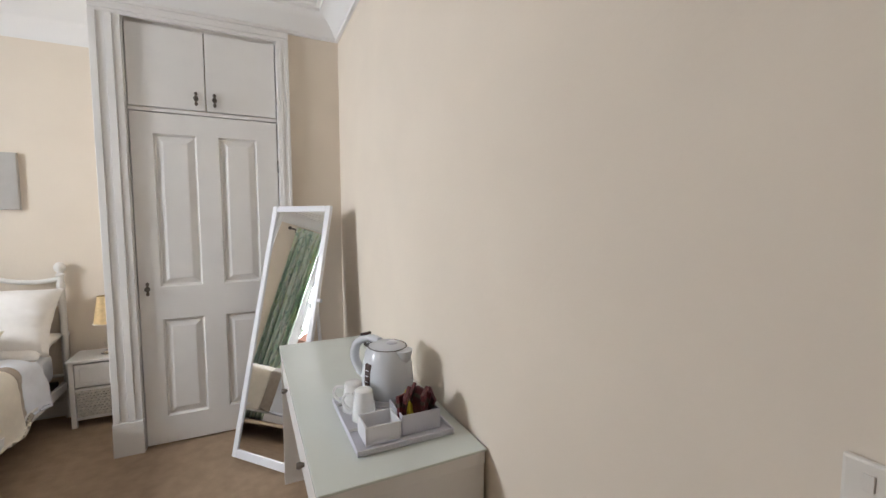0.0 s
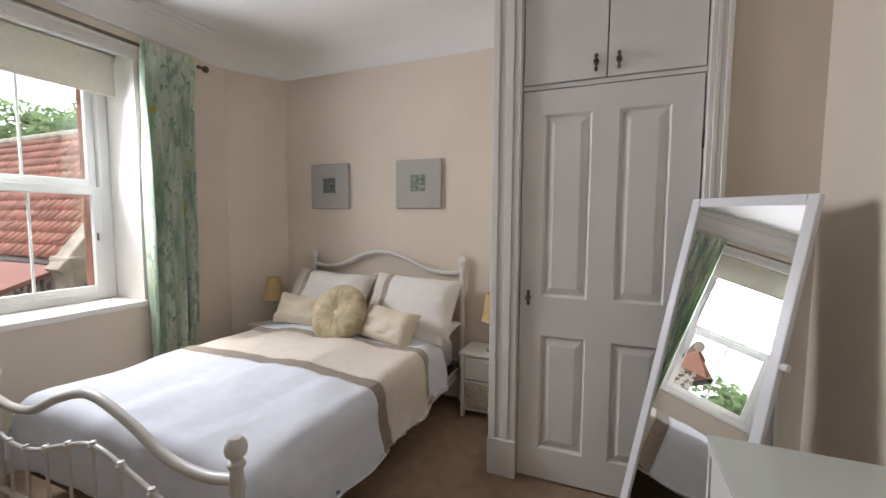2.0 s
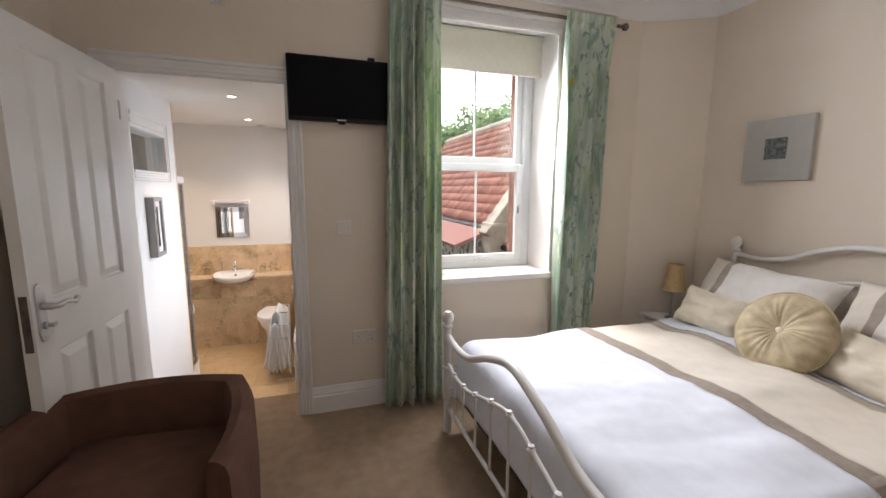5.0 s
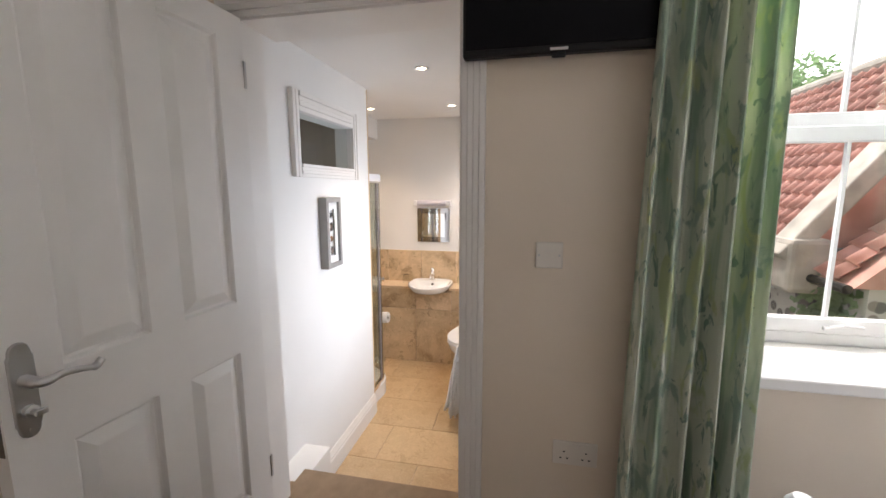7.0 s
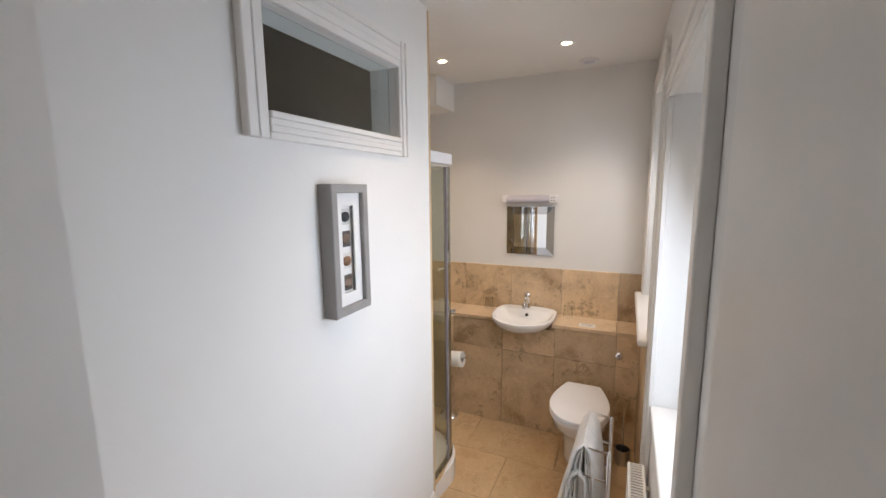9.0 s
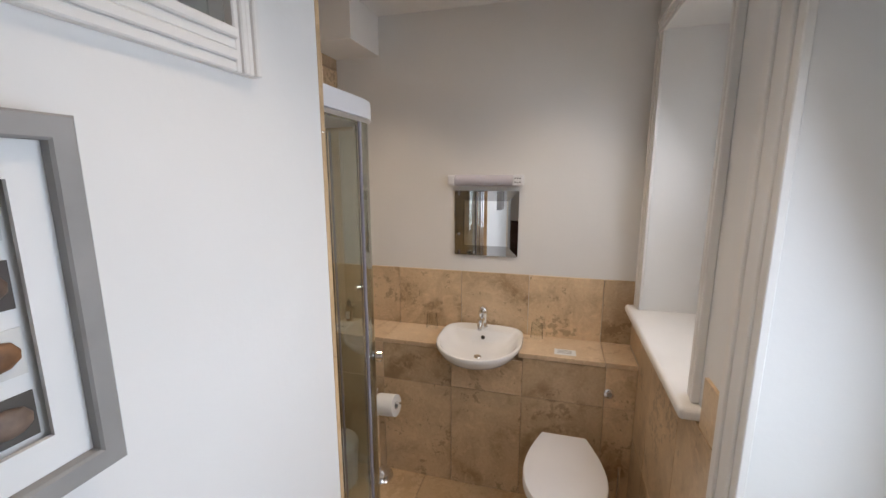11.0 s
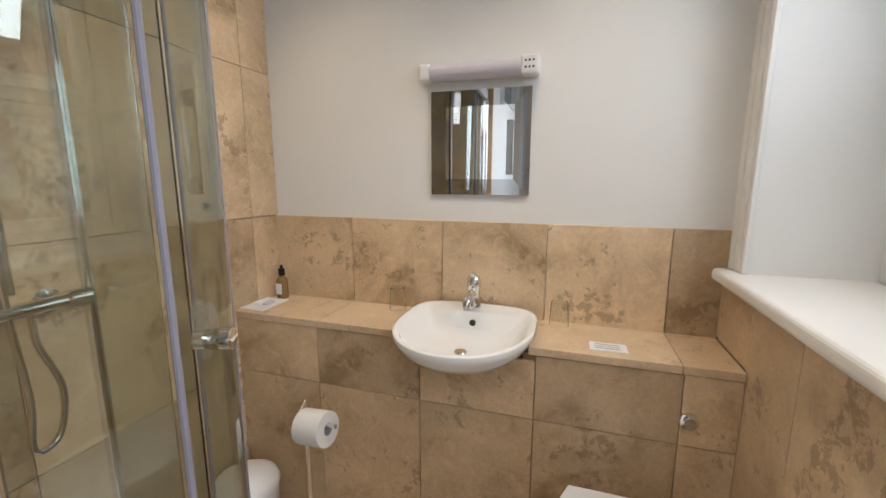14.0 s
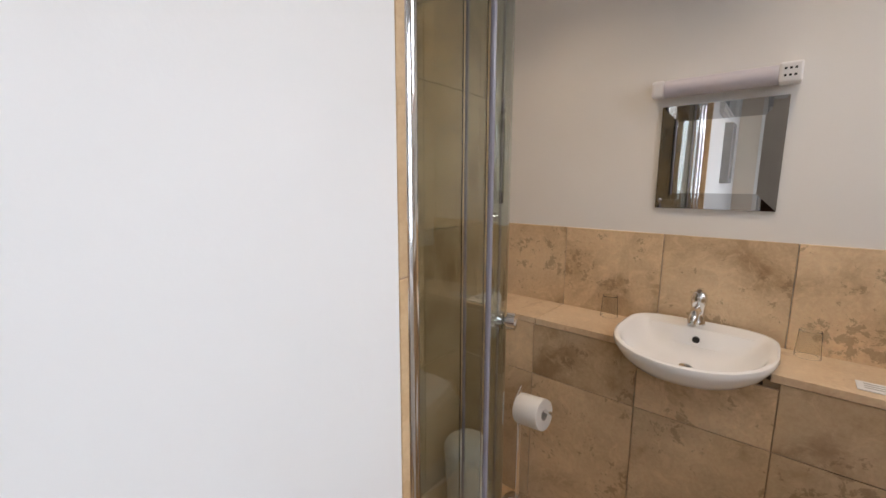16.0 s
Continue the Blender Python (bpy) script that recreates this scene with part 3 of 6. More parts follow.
def curtain(y0t, y1t, y0b, y1b, folds, seed, label):
    rnd = random.Random(seed)
    ph = [rnd.uniform(0, 6.28) for _ in range(6)]
    rows = []
    nz, ny = 44, folds * 14
    for i in range(nz + 1):
        f = i / nz
        z = RZ + 0.034 - f * (RZ + 0.026)
        y0, y1 = y0t + (y0b - y0t) * f ** 0.7, y1t + (y1b - y1t) * f ** 0.7
        row = []
        for k in range(ny + 1):
            u = k / ny
            uu = u + 0.012 * math.sin(5 * u + ph[0] + 1.6 * f) * min(1, 3 * f)
            a = math.sin(2 * math.pi * folds * uu + 0.5 * math.sin(2.2 * f + ph[1]))
            amp = (0.046 + 0.016 * math.sin(9 * u + ph[2])) * (0.55 + 0.45 * min(1, 3.5 * f)) * (1 + 0.25 * math.sin(6 * f + 7 * u + ph[3]))
            if f < 0.04:
                a, amp = math.sin(4 * math.pi * folds * uu), 0.010
            x = RX + (0.006 if f > 0.12 else 0.030 - 0.2 * f) + amp * (a - 0.15 * math.sin(4 * math.pi * folds * uu + ph[4]))
            row.append((x, y0 + (y1 - y0) * u + 0.008 * math.cos(2 * math.pi * folds * uu), z))
        rows.append(row)
    th = thing("curtain", label, "curtain", (RX, (y0b + y1b) / 2, 0), "window curtains")
    c = part("drape", sheet(bmesh.new(), rows), CURTAIN, th, smooth=True)
    md = c.modifiers.new("thickness", "SOLIDIFY")
    md.thickness = 0.003
    part("heading_tape", B(RX - 0.014, RX - 0.011, y0t + 0.02, y1t - 0.02, RZ - 0.07, RZ - 0.005), CREAMLINEN, th)
    return th


curtain(1.555, 1.848, 1.50, 1.875, 5, 3, "green leaf-patterned pleated curtain hanging to the floor")
curtain(2.685, 3.075, 2.69, 3.00, 5, 8, "green leaf-patterned pleated curtain beside the bed")

# ---- television, switches ----
tv = thing("television", "small black flat television on a wall bracket", "television", (-3.02, 1.285, 1.75))
part("housing", B(-3.045, -3.008, 1.002, 1.568, 1.752, 2.098, 0.008, 2), BLACK, tv)
part("screen", B(-3.009, -3.005, 1.012, 1.558, 1.772, 2.088), SCREEN, tv, "dark glossy screen")
part("badge", B(-3.006, -3.003, 1.26, 1.31, 1.758, 1.765), STEEL, tv)
part("sensor", B(-3.02, -3.004, 1.265, 1.305, 1.74, 1.754, 0.003), BLACK, tv)
part("bracket", B(XW, -3.045, 1.20, 1.36, 1.85, 2.0), BLACK, tv)
part("cable_clip", B(XW, -3.03, 1.44, 1.48, 2.09, 2.12, 0.004), BLACK, tv)


IVORY = mat("aged_ivory_plastic", (0.73, 0.69, 0.63), 0.35, var=0.03)


def plate(name, label, category, at, wd, ht, details, axis="x"):
    """A wall plate facing +x (or -x for the east wall) with small details (dy, dz, w, h, material)."""
    s = 1 if axis == "x" else -1
    th = thing(name, label, category, at)
    x, y, z = at
    a, b = sorted((x, x + s * 0.009))
    part("faceplate", B(a, b, y - wd / 2, y + wd / 2, z - ht / 2, z + ht / 2, 0.004, 2), IVORY, th)
    for n, dy, dz, ww, hh, d, mt in details:
        a, b = sorted((x + s * 0.008, x + s * (0.009 + d)))
        part(n, B(a, b, y + dy - ww / 2, y + dy + ww / 2, z + dz - hh / 2, z + dz + hh / 2, min(0.0008, d / 3)), mt, th)


plate("light_switch", "white plastic single light switch on the wall", "light switch", (XW, 1.281, 1.148), 0.086, 0.086, [("rocker", 0, 0.002, 0.020, 0.026, 0.004, IVORY), ("screw", -0.032, 0, 0.006, 0.006, 0.001, STEEL), ("screw", 0.032, 0, 0.006, 0.006, 0.001, STEEL)])
plate("power_socket", "white plastic double power socket low on the wall", "power socket", (XW, 1.39, 0.462), 0.146, 0.086, [(n, dy, dz, 0.007, 0.004 if n == "slot" else 0.018, 0.0012 if n == "slot" else 0.003, BLACK if n == "slot" else IVORY) for c in (-0.036, 0.036) for n, dy, dz in (("slot", c, 0.006), ("slot", c - 0.011, -0.018), ("slot", c + 0.011, -0.018), ("rocker", c * 0.35, 0.024))])
plate("wall_socket", "white plastic single socket above the skirting beside the entrance", "power socket", (XE, 0.292, 1.075), 0.086, 0.086, [("rocker", 0.02, 0.02, 0.010, 0.018, 0.003, IVORY), ("slot", -0.01, -0.012, 0.004, 0.008, 0.0012, BLACK)], "e")
plate("motion_detector", "small white plastic detector high above the doorway", "detector", (XW, 0.683, 2.347), 0.06, 0.085, [("lens", 0, -0.012, 0.044, 0.04, 0.02, PLASTIC)])

# ---- bed ----
bed = thing("bed", "cream enamelled metal double bed frame with curved head and foot rails", "bed", (-1.88, 2.8, 0))
HX0, HX1, BY0, BY1 = -2.635, -1.145, 1.80, 3.765
GX0, GX1 = -2.50, -1.135   # head posts
BALL = [(0, 0.05), (0.018, 0.046), (0.030, 0.03), (0.034, 0.012), (0.030, -0.006), (0.018, -0.018), (0.016, -0.026), (0.026, -0.032), (0.027, -0.042), (0.019, -0.05)]


def bed_post(x, y, h, r):
    prof = [(0, h)] + [(a * r / 0.02 * 0.95, h - 0.05 + b) for a, b in BALL] + [(r, h - 0.14), (r * 1.2, h - 0.155), (r * 1.2, h - 0.17), (r, h - 0.18), (r, h * 0.56), (r * 1.35, h * 0.55), (r * 1.35, h * 0.53), (r, h * 0.52), (r, 0.05), (r * 1.2, 0.03), (r * 1.1, 0.0), (0, 0)]
    p = part("post", Lt(prof, (x, y, 0), 20), IRONW, bed, smooth=True)


for x in (HX0, HX1):
    bed_post(x, BY0, 0.715, 0.021)
for x in (GX0, GX1):
    bed_post(x, BY1, 1.09, 0.020)


def curve(us, zs, y, x0, x1):
    return spline([(x0 + (x1 - x0) * u, y, z) for u, z in zip(us, zs)], 10)


U = (0, 0.1, 0.22, 0.36, 0.5, 0.64, 0.78, 0.9, 1)
foot_top = curve(U, (0.575, 0.553, 0.572, 0.66, 0.712, 0.66, 0.572, 0.553, 0.575), BY0, HX0, HX1)
part("foot_rail", T(foot_top, 0.018, 14), IRONW, bed, smooth=True)
foot_low = curve(U, (0.415, 0.385, 0.40, 0.465, 0.515, 0.465, 0.40, 0.385, 0.415), BY0, HX0, HX1)
part("lower_foot_rail", T(foot_low, 0.010, 10), IRONW, bed, smooth=True)
part("bottom_foot_rail", T([(HX0, BY0, 0.15), (HX1, BY0, 0.15)], 0.011), IRONW, bed, smooth=True)
for k in range(1, 10):
    p = foot_low[k * 8]
    part("spindle", T([(p.x, BY0, 0.15), (p.x, BY0, p.z)], 0.0065, 8), IRONW, bed, smooth=True)
    part("casting", Lt([(0, -0.02), (0.012, -0.016), (0.009, -0.008), (0.017, 0), (0.009, 0.008), (0.012, 0.016), (0, 0.02)], p, 12), IRONW, bed, smooth=True)
part("head_rail", T(curve(U, (0.975, 0.96, 0.985, 1.065, 1.10, 1.065, 0.985, 0.96, 0.975), BY1, GX0, GX1), 0.016, 14), IRONW, bed, smooth=True)
part("inner_head_rail", T(curve(U, (0.80, 0.785, 0.80, 0.875, 0.915, 0.875, 0.80, 0.785, 0.80), BY1, GX0, GX1), 0.010, 10), IRONW, bed, smooth=True)
part("bottom_head_rail", T([(GX0, BY1, 0.30), (GX1, BY1, 0.30)], 0.011), IRONW, bed, smooth=True)
for k in range(1, 8):
    x = GX0 + (GX1 - GX0) * k / 8
    part("spindle", T([(x, BY1, 0.30), (x, BY1, 0.80 + 0.1 * math.sin(math.pi * k / 8))], 0.0065, 8), IRONW, bed, smooth=True)
for x in (HX0, HX1):
    part("side_rail", B(x - 0.012, x + 0.012, BY0 + 0.02, BY1 - 0.02, 0.20, 0.26, 0.004), IRONW, bed)
part("slat_base", B(HX0 + 0.03, HX1 - 0.03, BY0 + 0.04, BY1 - 0.03, 0.23, 0.27), DARKWOOD, bed)
mattress = thing("mattress", "white mattress on the bed frame", "mattress", (-1.89, 2.8, 0.27))
part("cover", B(HX0 + 0.045, HX1 - 0.045, BY0 + 0.07, BY1 - 0.02, 0.272, 0.485, 0.05, 4), LINEN, mattress, smooth=True)

duvet = thing("duvet", "white and cream cotton duvet with taupe bands spread over the bed", "duvet", (-1.89, 2.6, 0.5))
DCX, DHW, DR, DTOP = (HX0 + HX1) / 2, 0.745, 0.085, 0.535


def bend(a, flat, r):
    """Across and down for a cloth that runs flat and then hangs over a rounded edge."""
    q = r * math.pi / 2
    if a < flat:
        return a, 0.0
    if a < flat + q:
        t = (a - flat) / r
        return flat + r * math.sin(t), r * (1 - math.cos(t))
    return flat + r + 0.10 * (a - flat - q), r + (a - flat - q) * 0.99


def duvet_point(s, y):
    """s: metres across from the middle; y along the bed, beyond the foot edge it hangs."""
    sg = 1 if s >= 0 else -1
    hang_limit = 0.235 + 0.02 * math.sin(5 * y) + 0.012 * math.sin(13 * y + 1)
    x, dx = bend(min(abs(s), DHW - DR + 0.13 + hang_limit), DHW - DR, DR)
    fy, dy = bend(max(0.0, 3.0 - y), 3.0 - (BY0 + 0.055 + 0.07), 0.07)
    fy = min(fy, 3.0 - BY0 - 0.034)
    n = noise.noise(Vector((s * 2.6, y * 2.6, 3.1))) * 0.024 + noise.noise(Vector((s * 7 + 3, y * 3.2, 9.1))) * 0.014 + 0.004 * noise.noise(Vector((s * 22, y * 14, 1.7)))
    n += 0.007 * math.sin(5.5 * s + 7 * y + 4 * noise.noise(Vector((s * 1.6, y * 1.6, 7)))) * max(0, min(1, (abs(s) - 0.2) * 3))
    top = DTOP + 0.03 * max(0, 1 - (s / 0.8) ** 2) + n
    yy = 3.0 - fy if y < 3.0 else y
    d = max(dx, dy) if (dx > 0.05 and dy > 0.05) else dx + dy
    out = 0.018 * math.sin(9 * y + 2 * math.sin(4 * y)) * min(1, dx / 0.15) + n * min(1, dx / 0.1)
    return (DCX + sg * (x + out), yy, max(0.20, top - d))


def duvet_band(y0, y1, material, label, name):
    n = max(3, int((y1 - y0) / 0.022))
    rows = []
    for i in range(n + 1):
        y = y0 + (y1 - y0) * i / n
        skew = 0.012
        rows.append([duvet_point(-1.13 + 2.26 * k / 110, y + skew * (k / 110 - 0.5)) for k in range(111)])
    ob = part(name, sheet(bmesh.new(), rows), material, duvet, label, True)
    md = ob.modifiers.new("thickness", "SOLIDIFY")
    md.thickness, md.offset = 0.012, -1
    return ob


duvet_band(1.58, 2.60, LINEN, "plain white cotton", "foot_panel")
duvet_band(2.60, 2.685, TAUPE, "pleated taupe band", "pleated_band")
duvet_band(2.685, 3.14, CREAMLINEN, "cream cotton", "middle_panel")
duvet_band(3.14, 3.21, TAUPE, "taupe band", "narrow_band")
duvet_band(3.21, 3.42, LINEN, "plain white cotton", "head_panel")
for k in range(9):
    y = 2.606 + k * 0.0092
    part("pleat", T([Vector(duvet_point(-1.05 + 2.1 * j / 60, y)) + Vector((0, 0, 0.001)) for j in range(61)], 0.0028, 5), TAUPE, duvet)


def pillow_mesh(w, h, t, seed, sag=0.0, bands=None, n=30, pinch=1.0):
    bm = bmesh.new()
    rows = {}
    for side in (1, -1):
        grid = []
        for i in range(n + 1):
            row = []
            for k in range(n + 1):
                u, v = -1 + 2 * k / n, -1 + 2 * i / n
                e = (1 - u ** 4) * (1 - v ** 4)
                th = t / 2 * max(0, e) ** 0.55
                sx = 1 - 0.07 * pinch * (1 - v * v) * abs(u) ** 3
                sz = 1 - 0.09 * pinch * (1 - u * u) * abs(v) ** 3
                wr = noise.noise(Vector((u * 2.2 + seed, v * 2.2, side * 3))) * 0.018 + noise.noise(Vector((u * 6 + seed, v * 6, side * 5))) * 0.006
                row.append((u * w / 2 * sx, side * (th + wr * min(1, th / 0.03)), v * h / 2 * sz - sag * u * u))
            grid.append(row)
        vs = [[bm.verts.new(p) for p in r] for r in grid]
        for i in range(n):
            for k in range(n):
                f = bm.faces.new((vs[i][k], vs[i][k + 1], vs[i + 1][k + 1], vs[i + 1][k]))
                u = -1 + 2 * (k + 0.5) / n
                if bands:
                    f.material_index = next(m for lim, m in bands if u < lim)
    bmesh.ops.remove_doubles(bm, verts=bm.verts, dist=1e-4)
    return bm


def cushion(name, label, category, w, h, t, seed, m, mats, bands=None, group="", pinch=1.0, piping=None):
    th = thing(name, label, category, group=group)
    c = part("cover", pillow_mesh(w, h, t, seed, 0, bands, 30, pinch), mats[0], th, smooth=True)
    for x in mats[1:]:
        c.data.materials.append(x)
    th.matrix_basis = m
    return th


BAND = ((-0.58, 1), (-0.44, 2), (2, 0))
cushion("pillow", "plump white pillow with a taupe band and cream end", "pillow", 0.72, 0.46, 0.215, 1, pose(-2.20, 3.56, 0.735, -34, 3, 2), (PILLOWCASE, CREAMLINEN, TAUPE), BAND, "bed pillows")
cushion("pillow", "plump white pillow with a taupe band and cream end", "pillow", 0.72, 0.46, 0.215, 5, pose(-1.46, 3.57, 0.735, -30, 2, -2), (PILLOWCASE, CREAMLINEN, TAUPE), BAND, "bed pillows")
cushion("pillow", "plain white sleeping pillow lying flat under the others", "pillow", 0.70, 0.40, 0.14, 7, pose(-2.24, 3.55, 0.565, -82, 0, 0), (PILLOWCASE,), None, "bed pillows")
cushion("pillow", "plain white sleeping pillow lying flat under the others", "pillow", 0.70, 0.40, 0.14, 9, pose(-1.48, 3.55, 0.565, -82, 0, 0), (PILLOWCASE,), None, "bed pillows")
cushion("cushion", "small oblong cream satin cushion", "cushion", 0.40, 0.25, 0.13, 11, pose(-2.31, 3.36, 0.665, -28, 4, 4), (GOLDSATIN,), None, "small cushions", 1.2)
cushion("cushion", "small oblong cream satin cushion", "cushion", 0.44, 0.26, 0.14, 13, pose(-1.50, 3.30, 0.645, -32, 6, -6), (GOLDSATIN,), None, "small cushions", 1.2)
rc = thing("round_cushion", "round champagne velvet cushion with pleats and a centre button", "cushion")
bm = bmesh.new()
SEG, R = 144, 0.205
rings = []
for side in (1, -1):
    for j in range(13):
        f = j / 12
        r = R * (f if f > 0.02 else 0.02)
        ring = []
        for k in range(SEG):
            a = 2 * math.pi * k / SEG
            tck = 0.062 * (1 - f ** 3.2) ** 0.5 * (0.45 + 0.55 * min(1, f * 2.6))
            pl = 0.0032 * math.sin(20 * a + 2.2 * math.sin(3 * a) + 1.2 * math.sin(7 * a)) * min(1, f * 2) * (1 - f ** 6)
            ring.append(bm.verts.new((r * math.cos(a), side * (tck + pl), r * math.sin(a))))
        rings.append(ring)
for s0 in (0, 13):
    for j in range(12):
        for k in range(SEG):
            bm.faces.new((rings[s0 + j][k], rings[s0 + j][(k + 1) % SEG], rings[s0 + j + 1][(k + 1) % SEG], rings[s0 + j + 1][k]))
    bm.faces.new(rings[s0])
bmesh.ops.remove_doubles(bm, verts=bm.verts, dist=1e-4)
part("cover", bm, GOLDVELVET, rc, smooth=True)
part("button", T([(0, -0.022, 0), (0, -0.036, 0), (0, -0.042, 0)], [0.016, 0.016, 0.006], 14), GOLDSATIN, rc, "covered button", True)
part("piping", T([(R * math.cos(2 * math.pi * k / 60), 0, R * math.sin(2 * math.pi * k / 60)) for k in range(60)], 0.006, 8, True), GOLDVELVET, rc, smooth=True)
rc.matrix_basis = pose(-1.85, 3.235, 0.71, -30, 0, 4)

# ---- bedside tables and lamps ----
def bedside(x0, x1, y0, y1, label):
    th = thing("bedside_table", label, "bedside table", ((x0 + x1) / 2, (y0 + y1) / 2, 0), "bedside tables")
    part("top", B(x0 - 0.012, x1 + 0.012, y0 - 0.012, y1, 0.435, 0.455, 0.004), GLOSS, th)
    for x in (x0, x1 - 0.028):
        for y in (y0, y1 - 0.028):
            part("leg", B(x, x + 0.028, y, y + 0.028, 0, 0.435, 0.002), GLOSS, th)
    part("back_panel", B(x0 + 0.028, x1 - 0.028, y1 - 0.012, y1 - 0.004, 0.06, 0.435), GLOSS, th)
    for x in (x0 + 0.006, x1 - 0.016):
        part("side_panel", B(x, x + 0.010, y0 + 0.028, y1 - 0.028, 0.06, 0.435), GLOSS, th)
    part("shelf", B(x0 + 0.002, x1 - 0.002, y0 + 0.004, y1 - 0.012, 0.05, 0.068), GLOSS, th)
    part("rail", B(x0 + 0.028, x1 - 0.028, y0 + 0.004, y0 + 0.02, 0.245, 0.262), GLOSS, th)
    d = part("drawer", B(x0 + 0.031, x1 - 0.031, y0 - 0.002, y1 - 0.05, 0.272, 0.425, 0.003), GLOSS, th, "plain white drawer")
    part("drawer_panel", ring_panel(bmesh.new(), x0 + 0.036, x1 - 0.036, 0.28, 0.417, y0 - 0.004, 0, ((0, 0), (0.02, 0), (0.026, 0.003), (0.03, 0.003))), GLOSS, d)
    bk = part("basket", B(x0 + 0.034, x1 - 0.034, y0 + 0.004, y1 - 0.05, 0.07, 0.235, 0.008), WICKER, th, "whitewashed wicker basket")
    for r in range(9):
        z = 0.078 + r * 0.018
        part("weave", T([(x0 + 0.034 + (x1 - x0 - 0.068) * k / 24, y0 + 0.004 - 0.0035 * (1 if (k + r) % 2 else -0.2), z) for k in range(25)], 0.0075, 6), WICKER, bk)
    part("rim", T([(x0 + 0.034, y0 + 0.002, 0.238), (x1 - 0.034, y0 + 0.002, 0.238), (x1 - 0.034, y1 - 0.05, 0.238), (x0 + 0.034, y1 - 0.05, 0.238)], 0.009, 8, True), WICKER, bk)
    return th


bedside(-1.055, -0.725, 3.525, 3.785, "white painted bedside table with a drawer and wicker basket")
bedside(-2.98, -2.69, 3.50, 3.70, "white painted bedside table with a wicker basket beside the bed")


def bedside_lamp(x, y, z):
    th = thing("table_lamp", "small table lamp with a straw-coloured shade on a clear glass base", "table lamp", (x, y, z), "bedside lamps")
    part("base", Lt([(0, 0), (0.045, 0), (0.047, 0.008), (0.03, 0.018), (0.012, 0.03), (0.018, 0.05), (0.026, 0.075), (0.018, 0.105), (0.009, 0.13), (0.009, 0.19), (0, 0.19)], (x, y, z), 20), CLEAR, th, "clear glass base", True)
    part("stem", T([(x, y, z + 0.02), (x, y, z + 0.24)], 0.004, 8), STEEL, th)
    bm = Lt([(0.052, 0.40), (0.078, 0.215), (0.081, 0.21), (0.0765, 0.21), (0.050, 0.40), (0.052, 0.40)], (x, y, z), 32)
    sh = part("shade", bm, LAMPSHADE, th, "straw-coloured fabric shade", True)
    part("trim", T([(x + 0.08 * math.cos(k * math.pi / 16), y + 0.08 * math.sin(k * math.pi / 16), z + 0.212) for k in range(32)], 0.003, 6, True), CREAMLINEN, sh)
    part("bulb", Lt([(0, 0.235), (0.012, 0.235), (0.014, 0.26), (0.026, 0.30), (0.02, 0.33), (0, 0.34)], (x, y, z), 16), PLASTIC, th, smooth=True)


bedside_lamp(-0.86, 3.64, 0.456)
bedside_lamp(-2.80, 3.60, 0.456)

# ---- pictures ----
for x0, x1, mt, nm in ((-2.53, -2.15, PHOTO, "dark"), (-1.70, -1.318, PHOTO2, "green")):
    th = thing("canvas_picture", "square grey canvas picture with a small %s photograph in its middle" % nm, "picture", ((x0 + x1) / 2, YN, 1.445), "pictures over the bed")
    part("canvas", B(x0, x1, YN - 0.032, YN, 1.445, 1.818, 0.005, 2), CANVAS, th)
    cx = (x0 + x1) / 2
    part("photograph", B(cx - 0.062, cx + 0.062, YN - 0.035, YN - 0.031, 1.575, 1.70), mt, th, "small %s nature photograph" % nm)

# ---- standing mirror ----
mir = thing("standing_mirror", "tall white framed mirror leaning back on an easel stand", "mirror")
MW, MH, FB = 0.45, 1.49, 0.036
w = bmesh.new()
for a in ((0, FB, 0, MH), (MW - FB, MW, 0, MH), (FB, MW - FB, 0, FB + 0.01), (FB, MW - FB, MH - FB, MH)):
    box(w, a[0], a[1], -0.012, 0.012, a[2], a[3], 0.004, 2)
part("mirror_frame", w, PLASTIC, mir, "white frame")
part("glass", B(FB - 0.002, MW - FB + 0.002, -0.004, 0.004, FB + 0.006, MH - FB + 0.002), MIRROR, mir, "silvered mirror glass")
part("backing", B(0.01, MW - 0.01, 0.006, 0.011, 0.02, MH - 0.02), PLASTIC, mir)
part("easel_leg", T([(MW - 0.05, 0.02, 1.0), (MW - 0.03, 0.33, 0.06)], 0.010, 8), PLASTIC, mir)
part("easel_leg", T([(0.05, 0.02, 1.0), (0.03, 0.33, 0.06)], 0.010, 8), PLASTIC, mir)
part("pivot_knob", T([(MW, 0.0, 0.93), (MW + 0.02, 0.0, 0.93)], 0.012, 12), PLASTIC, mir, smooth=True)
mir.matrix_basis = Matrix.Translation((-0.085, 2.70, 0.012)) @ pose(0, 0, 0, 0, 0, -49) @ pose(0, 0, 0, -14.5, 0, 0)

